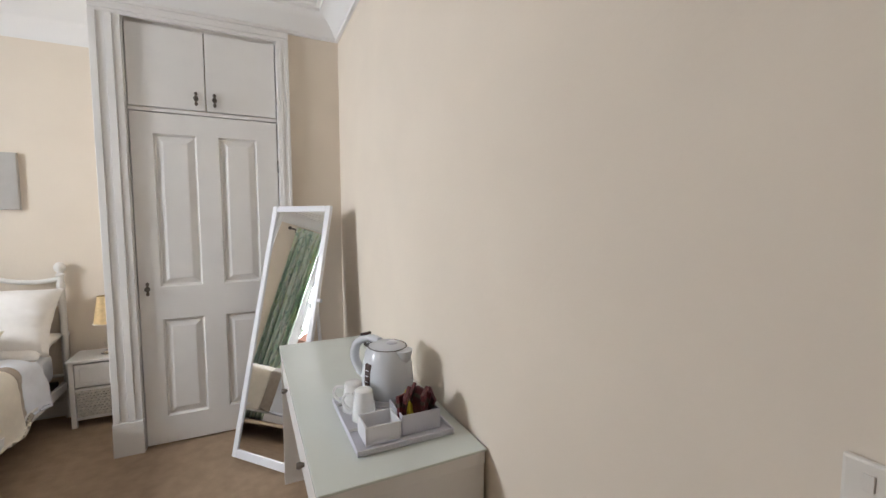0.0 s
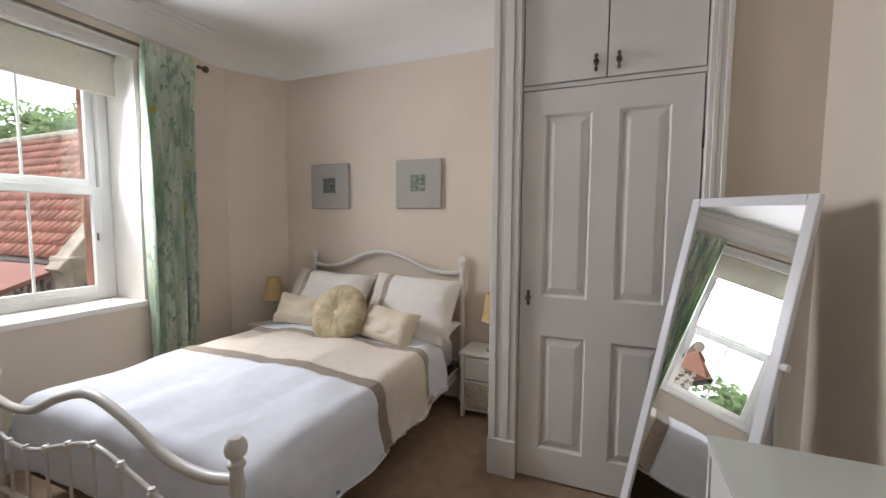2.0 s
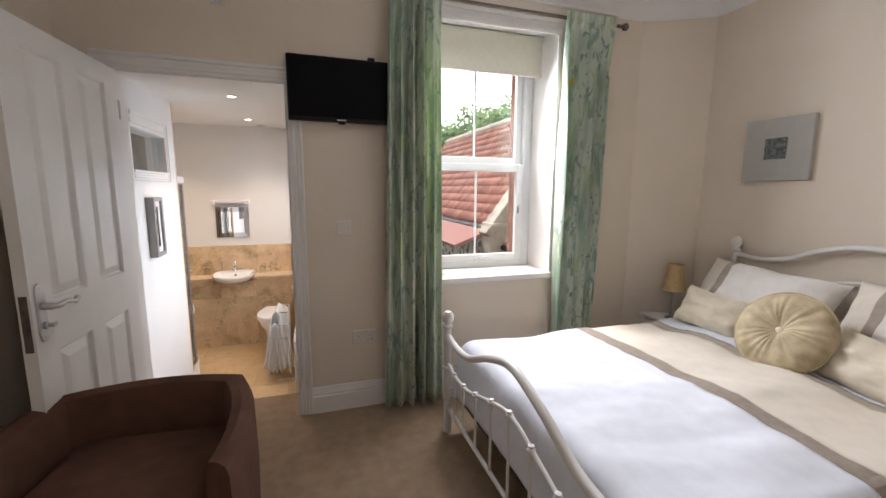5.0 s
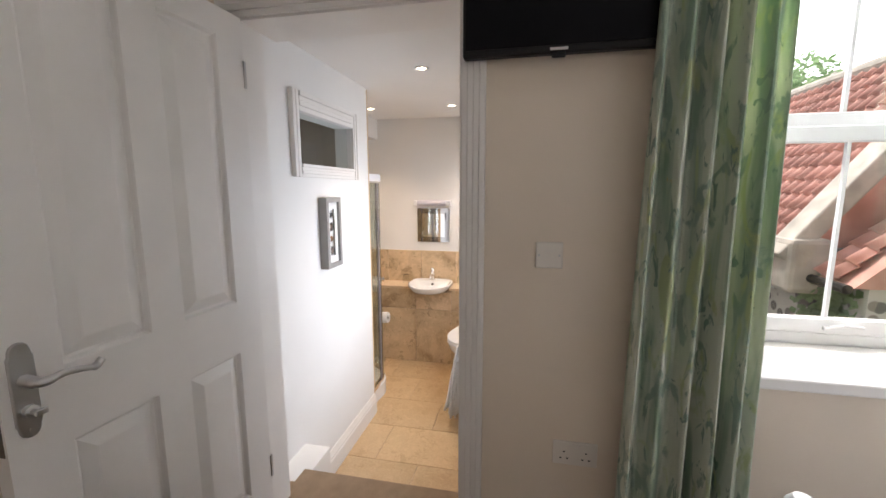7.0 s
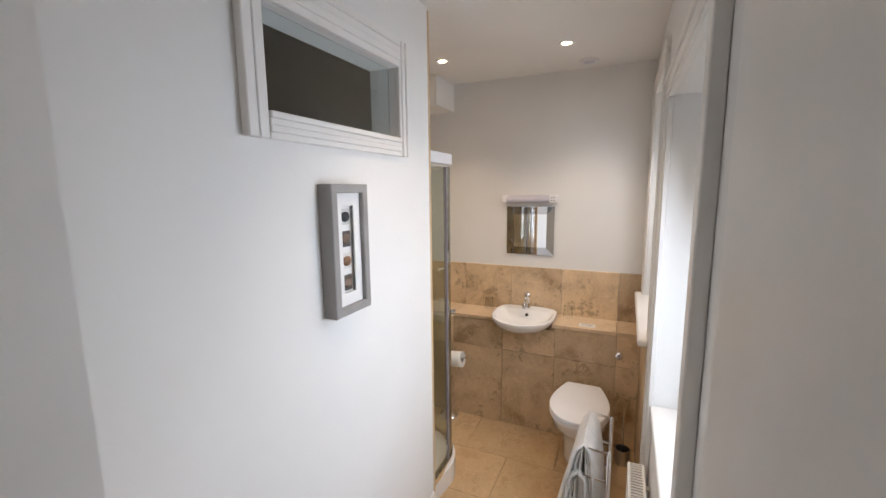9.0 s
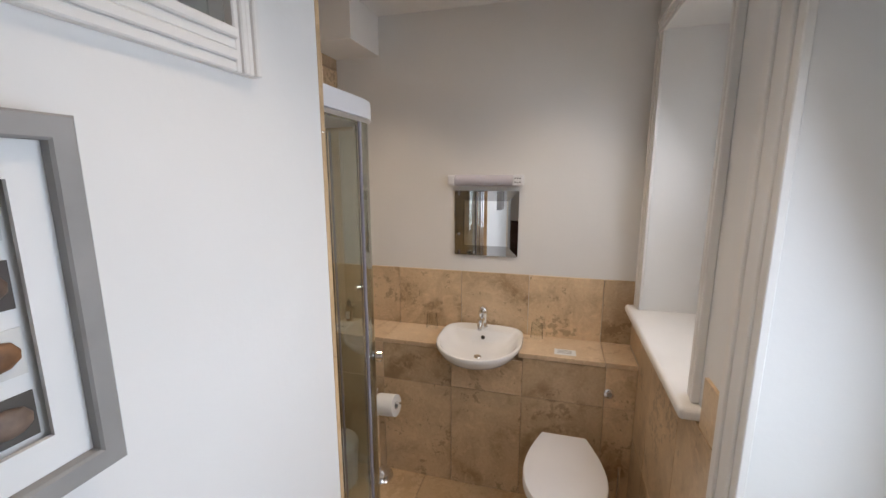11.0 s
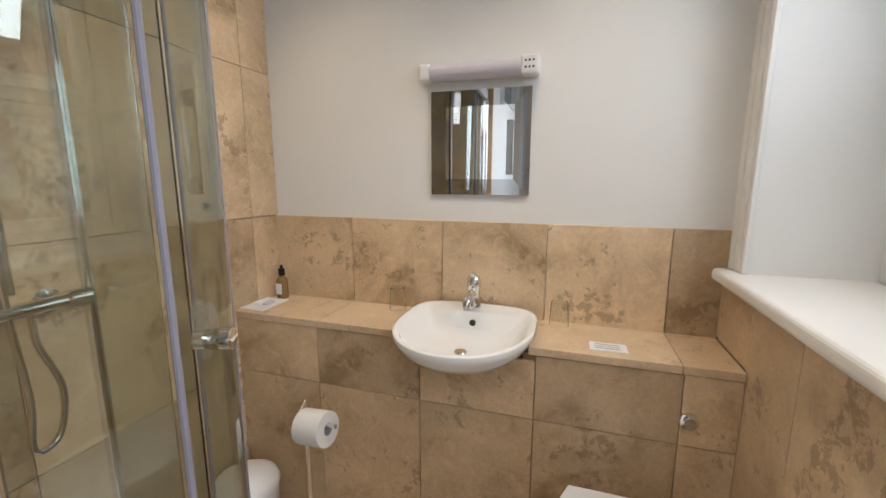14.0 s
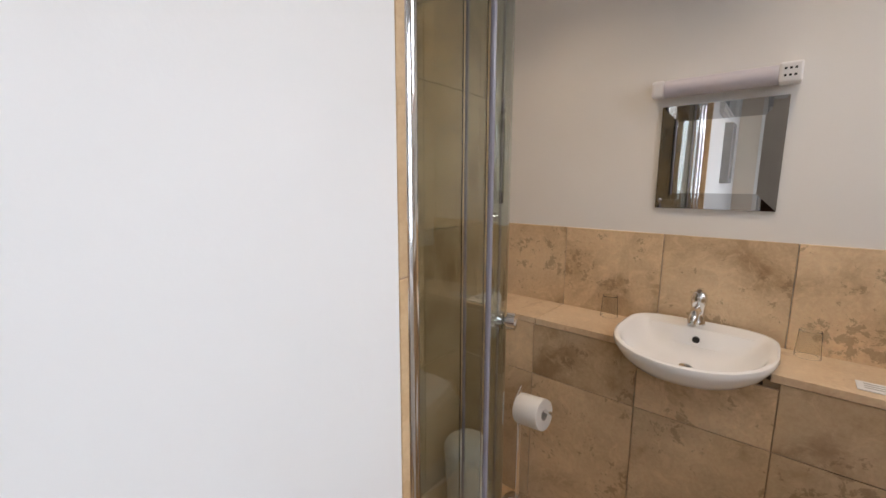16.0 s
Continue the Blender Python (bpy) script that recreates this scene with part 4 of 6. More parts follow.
# ---- desk and tea tray ----
desk = thing("desk", "white desk with a pale glass top along the wall", "desk", (0.39, 1.71, 0))
part("glass_top", B(0.162, 0.625, 1.075, 2.342, 0.722, 0.730, 0.002), DESKGLASS, desk, "pale green-tinted glass top")
part("top", B(0.166, 0.622, 1.08, 2.338, 0.685, 0.7215, 0.002), GLOSS, desk)
part("end_panel", B(0.168, 0.62, 1.083, 1.105, 0, 0.685), GLOSS, desk)
part("end_panel", B(0.168, 0.62, 2.312, 2.335, 0, 0.685), GLOSS, desk)
part("back_panel", B(0.60, 0.615, 1.105, 2.312, 0.25, 0.685), GLOSS, desk)
for y0, y1 in ((1.108, 1.705), (1.711, 2.309)):
    d = part("drawer", B(0.172, 0.58, y0, y1, 0.56, 0.68, 0.003), GLOSS, desk)
    part("drawer_knob", T([(0.172, (y0 + y1) / 2, 0.62), (0.155, (y0 + y1) / 2, 0.62), (0.148, (y0 + y1) / 2, 0.62)], [0.006, 0.012, 0.008], 12), BRONZE, d, smooth=True)

TZ = 0.731
tray = thing("tea_tray", "pale grey plastic hospitality tray on the desk", "tray", (0.43, 1.365, TZ))
part("tray_base", B(0.285, 0.578, 1.185, 1.55, TZ, TZ + 0.008, 0.003), GREYPLASTIC, tray)
for a in ((0.285, 0.291, 1.185, 1.55), (0.572, 0.578, 1.185, 1.55), (0.291, 0.572, 1.185, 1.191), (0.291, 0.572, 1.544, 1.55)):
    part("tray_lip", B(*a, TZ + 0.008, TZ + 0.018, 0.002), GREYPLASTIC, tray)
rk = thing("sachet_holder", "grey plastic holder filled with tea and coffee sachets", "holder", (0.49, 1.27, TZ + 0.008))
for a in ((0.428, 0.55, 1.225, 1.229), (0.428, 0.55, 1.345, 1.349), (0.428, 0.432, 1.229, 1.345), (0.546, 0.55, 1.229, 1.345)):
    part("holder_wall", B(*a, TZ + 0.008, TZ + 0.068, 0.001), GREYPLASTIC, rk)
part("holder_base", B(0.432, 0.546, 1.229, 1.345, TZ + 0.008, TZ + 0.012), GREYPLASTIC, rk)
rnd = random.Random(4)
for k in range(7):
    st = thing("sachet", ("yellow" if k == 2 else "maroon") + " paper sachet standing in the holder", "sachet", group="tea sachets")
    part("packet", B(-0.006, 0.006, -0.028, 0.028, -0.04, 0.045, 0.004, 2), SACHET2 if k == 2 else SACHET1, st)
    part("stripe", B(-0.0066, 0.0066, -0.029, 0.029, 0.012, 0.024), LINEN if k == 2 else BRONZE, st)
    st.matrix_basis = pose(0.448 + 0.014 * k, 1.28 + rnd.uniform(-0.02, 0.03), TZ + 0.068 + rnd.uniform(-0.005, 0.012), rnd.uniform(-35, 35), rnd.uniform(-15, 15), rnd.uniform(-60, 60))
dish = thing("sugar_dish", "small square white dish on the tray", "dish", (0.365, 1.255, TZ + 0.008))
dz = TZ + 0.008
part("bowl", B(0.315, 0.42, 1.212, 1.305, dz, dz + 0.012, 0.004), PLASTIC, dish)
for a in ((0.315, 0.321, 1.212, 1.305), (0.414, 0.42, 1.212, 1.305), (0.321, 0.414, 1.212, 1.218), (0.321, 0.414, 1.299, 1.305)):
    part("side", B(*a, dz + 0.010, dz + 0.055, 0.002), PLASTIC, dish)
for x, y, lb in ((0.355, 1.385, "one"), (0.34, 1.46, "two")):
    cp = thing("mug", "white china mug turned upside down on the tray", "mug", (x, y, dz), "mugs")
    part("body", Lt([(0, 0.095), (0.024, 0.095), (0.028, 0.092), (0.036, 0.04), (0.039, 0.0), (0.036, 0.0), (0.033, 0.04), (0, 0.088)], (x, y, dz), 28), CERAMIC, cp, smooth=True)
    part("handle", T(spline([(x - 0.03, y + 0.02, dz + 0.075), (x - 0.052, y + 0.035, dz + 0.07), (x - 0.058, y + 0.038, dz + 0.045), (x - 0.036, y + 0.024, dz + 0.02)], 6), 0.005, 8), CERAMIC, cp, smooth=True)
for y in (1.31, 1.50):
    part("spoon_slot", B(0.289, 0.33, y, y + 0.012, dz, dz + 0.004), STEEL, tray)

ket = thing("kettle", "pale grey-white plastic electric jug kettle with a smoked water gauge", "kettle", (0.50, 1.50, dz))
kx, ky = 0.495, 1.50
part("power_base", Lt([(0, 0), (0.078, 0), (0.080, 0.008), (0.074, 0.02), (0, 0.022)], (kx, ky, dz), 32), PLASTIC, ket, smooth=True)
KETTLE = mat("pale_grey_kettle_plastic", (0.62, 0.64, 0.67), 0.22, var=0.02)
kb = part("jug", Lt([(0, 0.022), (0.070, 0.022), (0.079, 0.04), (0.082, 0.08), (0.078, 0.14), (0.070, 0.19), (0.063, 0.210), (0.060, 0.216), (0.058, 0.216), (0.036, 0.228), (0, 0.232)], (kx, ky, dz), 36, 0.92, 1.05), KETTLE, ket, smooth=True)
part("lid_seam", T([(kx + 0.0555 * math.cos(k * math.pi / 18), ky + 0.063 * math.sin(k * math.pi / 18), dz + 0.2165) for k in range(36)], 0.0016, 6, True), SMOKE, kb)
part("lid_button", Lt([(0, 0.0), (0.017, 0.0), (0.017, 0.004), (0.011, 0.008), (0, 0.008)], (kx + 0.01, ky - 0.012, dz + 0.228), 18), GREYPLASTIC, kb, "round grey lid button", True)
part("handle", T(spline([(kx - 0.012, ky + 0.040, dz + 0.222), (kx - 0.036, ky + 0.082, dz + 0.226), (kx - 0.062, ky + 0.118, dz + 0.19), (kx - 0.068, ky + 0.126, dz + 0.13), (kx - 0.055, ky + 0.104, dz + 0.075), (kx - 0.034, ky + 0.064, dz + 0.05)], 8), 0.0145, 12), KETTLE, ket, smooth=True)
part("spout", Lt([(0.0, 0.004), (0.030, 0.002), (0.025, -0.03), (0.008, -0.06), (0, -0.066)], (kx + 0.030, ky - 0.052, dz + 0.212), 18, 0.9, 1.0), KETTLE, ket, smooth=True)
gb = part("water_gauge", box(bmesh.new(), -0.006, 0.006, -0.014, 0.014, 0.045, 0.165, 0.005, 3, Matrix.Translation((kx - 0.070, ky - 0.030, dz)) @ pose(0, 0, 0, 0, 3, 24)), SMOKE, ket, "smoked brown water gauge", True)
for k in range(4):
    part("level_mark", box(bmesh.new(), -0.0072, -0.0058, -0.006, 0.006, 0.072 + 0.022 * k, 0.0745 + 0.022 * k, 0, 1, Matrix.Translation((kx - 0.070, ky - 0.030, dz)) @ pose(0, 0, 0, 0, 3, 24)), PLASTIC, gb)
part("switch", box(bmesh.new(), -0.011, 0.011, -0.016, 0.016, 0.0, 0.012, 0.004, 2, Matrix.Translation((kx - 0.040, ky + 0.086, dz + 0.236)) @ pose(0, 0, 0, -20, 0, 30)), SMOKE, ket, "dark switch")
ket.matrix_basis = Matrix.Translation((0.478, 1.50, dz)) @ Matrix.Diagonal((1.2, 1.2, 0.87, 1))
rem = thing("remote_control", "slim black television remote control beside the wall", "remote control")
part("case", B(-0.024, 0.024, -0.10, 0.10, 0, 0.018, 0.006, 2), BLACK, rem)
for r in range(9):
    for c in range(3):
        part("button", B(-0.016 + 0.012 * c, -0.008 + 0.012 * c, -0.085 + 0.019 * r, -0.075 + 0.019 * r, 0.0175, 0.0195, 0.0007, 1), GREYPLASTIC if r == 8 else SMOKE, rem)
rem.matrix_basis = pose(0.588, 2.06, 0.7305, 0, 0, 8)

# ---- armchair ----
arm = thing("tub_armchair", "dark brown fabric tub armchair with a loose seat cushion", "armchair", (-2.08, 0.47, 0))
def tub_shell(r0, r1, cx, cy, ang, zt):
    """A tub back and arms as one padded band round the seat, open towards ang."""
    bm = bmesh.new()
    n = 60
    prof_n = 12
    rings = []
    for i in range(n + 1):
        a = radians(ang + 62 + (360 - 124) * i / n)
        fr = 1 - abs(2 * i / n - 1)
        h = zt - 0.05 * (1 - min(1, fr * 1.9)) ** 1.6
        ring = []
        mid, half = (r0 + r1) / 2, (r1 - r0) / 2
        for p, z in ((r0, 0.12), (r1, 0.12), (r1 + 0.005, 0.35), (r1, h - 0.04), (mid + half * 0.75, h - 0.012), (mid, h), (mid - half * 0.75, h - 0.012), (r0, h - 0.04), (r0 - 0.005, 0.35)):
            c = Vector((math.cos(a), math.sin(a), 0))
            k = 1 / max(abs(c.x), abs(c.y)) ** 0.45
            ring.append(bm.verts.new((cx + p * k * c.x, cy + p * k * c.y, z)))
        rings.append(ring)
    m = len(rings[0])
    for a, b in zip(rings, rings[1:]):
        for k in range(m):
            bm.faces.new((a[k], a[(k + 1) % m], b[(k + 1) % m], b[k]))
    bm.faces.new(rings[0]), bm.faces.new(rings[-1])
    return bm
AX, AY, AANG = -2.08, 0.47, -6
part("shell", tub_shell(0.315, 0.40, AX, AY, AANG, 0.605), BROWNFAB, arm, smooth=True)
sc = part("seat_cushion", box(bmesh.new(), -0.29, 0.36, -0.285, 0.285, 0.26, 0.42, 0.045, 4, Matrix.Translation((AX, AY, 0)) @ pose(0, 0, 0, 0, 0, AANG)), BROWNFAB, arm, "loose seat cushion", True)
part("seat_base", box(bmesh.new(), -0.28, 0.34, -0.275, 0.275, 0.12, 0.262, 0.01, 2, Matrix.Translation((AX, AY, 0)) @ pose(0, 0, 0, 0, 0, AANG)), BROWNFAB, arm)
for dx, dy in ((0.22, 0.2), (0.22, -0.2), (-0.2, 0.18), (-0.2, -0.18)):
    p = pose(0, 0, 0, 0, 0, AANG) @ Vector((dx, dy, 0))
    part("leg", T([(AX + p.x, AY + p.y, 0), (AX + p.x, AY + p.y, 0.13)], [0.014, 0.02], 10), DARKWOOD, arm)

# ---- bathroom materials ----
def travertine(name, dark, light, spot, contrast=0.5, rough=0.35):
    """Cloudy beige stone: every tile takes its own cut through the pattern and its own tone."""
    m = bpy.data.materials.new(name)
    m.use_nodes = True
    nt = m.node_tree
    b = nt.nodes["Principled BSDF"]
    b.inputs["Roughness"].default_value = rough
    L = nt.links.new

    def node(kind, **kw):
        n = nt.nodes.new("ShaderNode" + kind)
        for k, v in kw.items():
            n.inputs[k].default_value = v
        return n

    co, oi = node("TexCoord"), node("ObjectInfo")
    add = node("VectorMath")
    add.operation = "MULTIPLY_ADD"
    add.inputs[1].default_value = (37.0, 53.0, 71.0)
    L(oi.outputs["Random"], add.inputs[0])
    L(co.outputs["Object"], add.inputs[2])
    n1 = node("TexNoise", Scale=3.6, Detail=10.0, Roughness=0.58, Distortion=0.5)
    n2 = node("TexNoise", Scale=24.0, Detail=10.0, Roughness=0.74, Distortion=0.35)
    n3 = node("TexNoise", Scale=70.0, Detail=4.0)
    n4 = node("TexNoise", Scale=4.2, Detail=3.0, Distortion=0.8)
    n5 = node("TexNoise", Scale=90.0, Detail=5.0, Roughness=0.7)
    for n in (n1, n2, n3, n4, n5):
        L(add.outputs[0], n.inputs["Vector"])
    n6 = node("TexNoise", Scale=13.0, Detail=8.0, Roughness=0.7, Distortion=1.6)
    L(add.outputs[0], n6.inputs["Vector"])
    r1 = nt.nodes.new("ShaderNodeValToRGB")
    e = r1.color_ramp.elements
    e[0].position, e[1].position = 0.30, 0.66
    e[0].color, e[1].color = (*dark, 1), (*light, 1)
    mid = r1.color_ramp.elements.new(0.46)
    mid.color = (*[0.35 * p + 0.65 * q for p, q in zip(dark, light)], 1)
    L(n1.outputs["Fac"], r1.inputs[0])
    # fine grain over the clouds
    gr = nt.nodes.new("ShaderNodeMix")
    gr.data_type, gr.blend_type = "RGBA", "OVERLAY"
    gr.inputs[0].default_value = 0.28
    L(r1.outputs[0], gr.inputs[6])
    L(n5.outputs["Fac"], gr.inputs[7])
    # pits and shell marks gather where the broad noise is high
    sm = nt.nodes.new("ShaderNodeMath")
    sm.operation = "MULTIPLY_ADD"
    sm.inputs[1].default_value = 0.75
    L(n4.outputs["Fac"], sm.inputs[0])
    L(n2.outputs["Fac"], sm.inputs[2])
    mr = node("MapRange", **{"From Min": 0.975, "From Max": 1.012, "To Max": 0.5})
    L(sm.outputs[0], mr.inputs["Value"])
    mx = nt.nodes.new("ShaderNodeMix")
    mx.data_type = "RGBA"
    mx.inputs[7].default_value = (*spot, 1)
    L(mr.outputs[0], mx.inputs[0])
    pm = node("MapRange", **{"From Min": 0.50, "From Max": 0.68, "To Max": 0.45})
    L(n6.outputs["Fac"], pm.inputs["Value"])
    pale = nt.nodes.new("ShaderNodeMix")
    pale.data_type = "RGBA"
    pale.inputs[7].default_value = (*[min(0.9, 1.16 * c + 0.02) for c in light], 1)
    L(pm.outputs[0], pale.inputs[0])
    L(gr.outputs[2], pale.inputs[6])
    L(pale.outputs[2], mx.inputs[6])
    hs = nt.nodes.new("ShaderNodeHueSaturation")
    mv = node("MapRange", **{"To Min": 1 - contrast, "To Max": 1 + contrast * 0.55})
    L(oi.outputs["Random"], mv.inputs["Value"])
    L(mv.outputs[0], hs.inputs["Value"])
    L(mx.outputs[2], hs.inputs["Color"])
    L(hs.outputs[0], b.inputs["Base Color"])
    bu = node("Bump", Strength=0.12, Distance=0.004)
    L(n3.outputs["Fac"], bu.inputs["Height"])
    L(bu.outputs[0], b.inputs["Normal"])
    return m


STONE = travertine("travertine_wall", (0.36, 0.235, 0.125), (0.74, 0.56, 0.36), (0.21, 0.13, 0.065), 0.24, 0.28)
STONEFLOOR = travertine("travertine_floor", (0.52, 0.34, 0.18), (0.62, 0.44, 0.25), (0.46, 0.29, 0.15), 0.08, 0.4)
STONETOP = travertine("travertine_counter", (0.58, 0.41, 0.25), (0.76, 0.59, 0.40), (0.50, 0.33, 0.19), 0.08, 0.3)
MIRRORDARK = mat("smoked_mirror", (0.55, 0.55, 0.55), 0.02, 1.0, var=0.0)
DIFFUSER = mat("lilac_grey_diffuser", (0.56, 0.54, 0.60), 0.4, var=0.03)
WOODGREY = mat("grey_painted_frame", (0.30, 0.29, 0.28), 0.5, var=0.08, scale=12)
PAPER = mat("white_mount_board", (0.80, 0.80, 0.79), 0.9, var=0.02)
AMBER = mat("amber_bottle", (0.25, 0.15, 0.06), 0.15, var=0.1)
TOWEL = mat("white_towelling", (0.86, 0.85, 0.83), 0.95, var=0.05, scale=30, bump=0.8, fine=300, spec=0.1)
TISSUE = mat("white_tissue", (0.82, 0.81, 0.79), 0.95, var=0.02, bump=0.2, fine=200)
RUBBER = mat("dark_seal", (0.03, 0.028, 0.025), 0.5, var=0.1)
LIT = mat("lit_spotlight", (1, 0.9, 0.75), 0.4, emit=((1.0, 0.82, 0.55), 22.0))

CLEAR.node_tree.nodes["Glass BSDF"].inputs["IOR"].default_value = 1.05

# ---- lobby ----
setting("trim_ledge", B(-3.62, -3.275, YL - 0.02, DS - 0.03, ZB, -0.055, 0.004), GLOSS, "white painted ledge beside the steps", category="trim")
setting("baseboard", sweep(bmesh.new(), [(a, b) for a, b in SK], [((-3.62, YL, ZB), (0, 1, 0)), ((XL, YL, ZB), (0, 1, 0))]), GLOSS, "white painted moulded skirting board", category="skirting board")
iw = thing("window_2", "small internal window with a white moulded frame", "window", (-4.02, YL, 1.42), kind="structure")
w = bmesh.new()
casing(w, [(-4.415, IX0, IZ0 - 0.07, IZ1 + 0.10, "l"), (IX1, -3.628, IZ0 - 0.07, IZ1 + 0.10, "r"), (IX0, IX1, IZ1, IZ1 + 0.10, "t"), (IX0, IX1, IZ0 - 0.07, IZ0, "t")], 0.08, 0.028, "y", YL)
part("window_frame", w, GLOSS, iw)
g = part("pane", B(IX0, IX1, -0.016, -0.010, IZ0, IZ1), GLASS, iw, "clear glass")
# closing box added behind the pane; the dimness is in its plaster colour
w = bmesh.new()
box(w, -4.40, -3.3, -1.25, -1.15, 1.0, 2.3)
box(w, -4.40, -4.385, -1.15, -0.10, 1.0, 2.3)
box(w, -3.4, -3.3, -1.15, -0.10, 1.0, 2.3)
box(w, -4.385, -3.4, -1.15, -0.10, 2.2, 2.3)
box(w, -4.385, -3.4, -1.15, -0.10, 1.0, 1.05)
setting("wall_closet", w, mat("shade_toned_plaster", (0.42, 0.36, 0.29), 0.9, var=0.05), "added plaster box behind the internal window, its shade put into the colour", category="wall")

pic = thing("pebble_picture", "tall grey box frame with four pebbles on a white mount", "picture", (-3.966, YL, 0.892))
FX0, FX1, FZ0, FZ1 = -4.068, -3.882, 0.892, 1.312
w = bmesh.new()
fc = [[w.verts.new((x, y, z)) for x, z in ((FX0 + d, FZ0 + d), (FX1 - d, FZ0 + d), (FX1 - d, FZ1 - d), (FX0 + d, FZ1 - d))] for d, y in ((0, YL), (0, YL + 0.049), (0.003, YL + 0.052), (0.025, YL + 0.052), (0.028, YL + 0.049), (0.028, YL))]
for p, q in zip(fc, fc[1:] + fc[:1]):
    for k in range(4):
        w.faces.new((p[k], p[(k + 1) % 4], q[(k + 1) % 4], q[k]))
part("box_frame", w, WOODGREY, pic, "grey painted frame")
w = bmesh.new()
MX0, MX1, MZ0, MZ1 = FX0 + 0.062, FX1 - 0.062, FZ0 + 0.068, FZ1 - 0.068
for a in ((FX0 + 0.028, MX0, FZ0 + 0.028, FZ1 - 0.028), (MX1, FX1 - 0.028, FZ0 + 0.028, FZ1 - 0.028), (MX0, MX1, FZ0 + 0.028, MZ0), (MX0, MX1, MZ1, FZ1 - 0.028)):
    box(w, a[0], a[1], YL + 0.030, YL + 0.036, a[2], a[3])
part("mount", w, PAPER, pic, "white mount")
part("backing", B(MX0 - 0.01, MX1 + 0.01, YL + 0.012, YL + 0.0215, MZ0 - 0.01, MZ1 + 0.01), PAPER, pic)
for k, (c1, sq) in enumerate((((0.03, 0.035, 0.04), (0.62, 0.62, 0.6)), ((0.16, 0.11, 0.08), (0.10, 0.09, 0.085)), ((0.22, 0.11, 0.05), (0.70, 0.69, 0.66)), ((0.17, 0.12, 0.09), (0.11, 0.10, 0.09)))):
    zz = MZ1 - 0.036 - k * 0.0725
    xx = (MX0 + MX1) / 2
    part("card", B(xx - 0.026, xx + 0.026, YL + 0.0215, YL + 0.0235, zz - 0.026, zz + 0.026), mat("card_%s" % "abcd"[k], sq, 0.9), pic)
    part("pebble", Lt([(0, -0.017), (0.012, -0.014), (0.021, -0.006), (0.022, 0.003), (0.015, 0.013), (0, 0.017)], (xx, YL + 0.026, zz), 20, 1.0, 0.35), mat("pebble_%s" % "abcd"[k], c1, 0.5, var=0.35, scale=50), pic, smooth=True)

# side window in a deep recess, with a radiator under it
sd = thing("window_4", "white casement window in a deep white recess above a radiator", "window", (-4.22, YB, 0.4), kind="structure")
for run in ((-4.755, -4.635, ZB, 1.615, "l"), (-3.805, -3.70, ZB, 1.615, "r"), (-4.755, -3.70, 1.615, 1.70, "t")):
    w = casing(bmesh.new(), [run], 0.09, 0.028, "y", YB)
    for v in w.verts:
        v.co.y = 2 * YB - v.co.y
    part("casing", w, GLOSS, sd, "white moulded architrave")
part("sill_board", B(-4.634, -3.806, YB - 0.012, 1.30, 0.40, 0.43, 0.008, 3), GLOSS, sd, "white painted window board")
w = bmesh.new()
for a in ((-4.64, -4.575, 0.43, 1.62), (-3.865, -3.80, 0.43, 1.62), (-4.575, -3.865, 1.55, 1.62), (-4.575, -3.865, 0.43, 0.49)):
    box(w, a[0], a[1], 1.30, 1.37, a[2], a[3], 0.004, 1)
part("window_frame", w, UPVC, sd)
w = bmesh.new()
for a in ((-4.57, -4.50, 0.495, 1.545), (-3.94, -3.87, 0.495, 1.545), (-4.50, -3.94, 0.495, 0.565), (-4.50, -3.94, 1.475, 1.545)):
    box(w, a[0], a[1], 1.29, 1.34, a[2], a[3], 0.005, 1)
lf = part("casement", w, UPVC, sd)
part("pane", B(-4.50, -3.94, 1.31, 1.316, 0.565, 1.475), GLASS, lf, "clear glass")
part("handle", T([(-3.905, 1.29, 0.98), (-3.905, 1.262, 0.98), (-3.91, 1.258, 0.89)], 0.008, 8), STEEL, lf, smooth=True)

rad = thing("radiator", "white steel panel radiator with a slotted top grille", "radiator", (-4.25, 0.97, ZB))
part("front_panel", B(-4.62, -3.90, 0.930, 0.942, ZB + 0.12, 0.17, 0.004, 2), GLOSS, rad)
part("back_panel", B(-4.62, -3.90, 0.984, 0.994, ZB + 0.12, 0.17, 0.003, 1), GLOSS, rad)
for x in (-4.622, -3.904):
    part("side_cover", B(x, x + 0.006, 0.931, 0.993, ZB + 0.13, 0.168, 0.001, 1), GLOSS, rad)
for k in range(44):
    part("grille_bar", B(-4.612 + 0.0162 * k, -4.605 + 0.0162 * k, 0.941, 0.985, 0.160, 0.166), GLOSS, rad)
for x in (-4.55, -3.97):
    part("bracket", B(x - 0.012, x + 0.012, 0.99, YB + 0.004, 0.02, 0.12), GLOSS, rad)
    part("pipe", T([(x, 0.965, ZB - 0.01), (x, 0.965, ZB + 0.13)], 0.0075, 10), CHROME, rad, smooth=True)

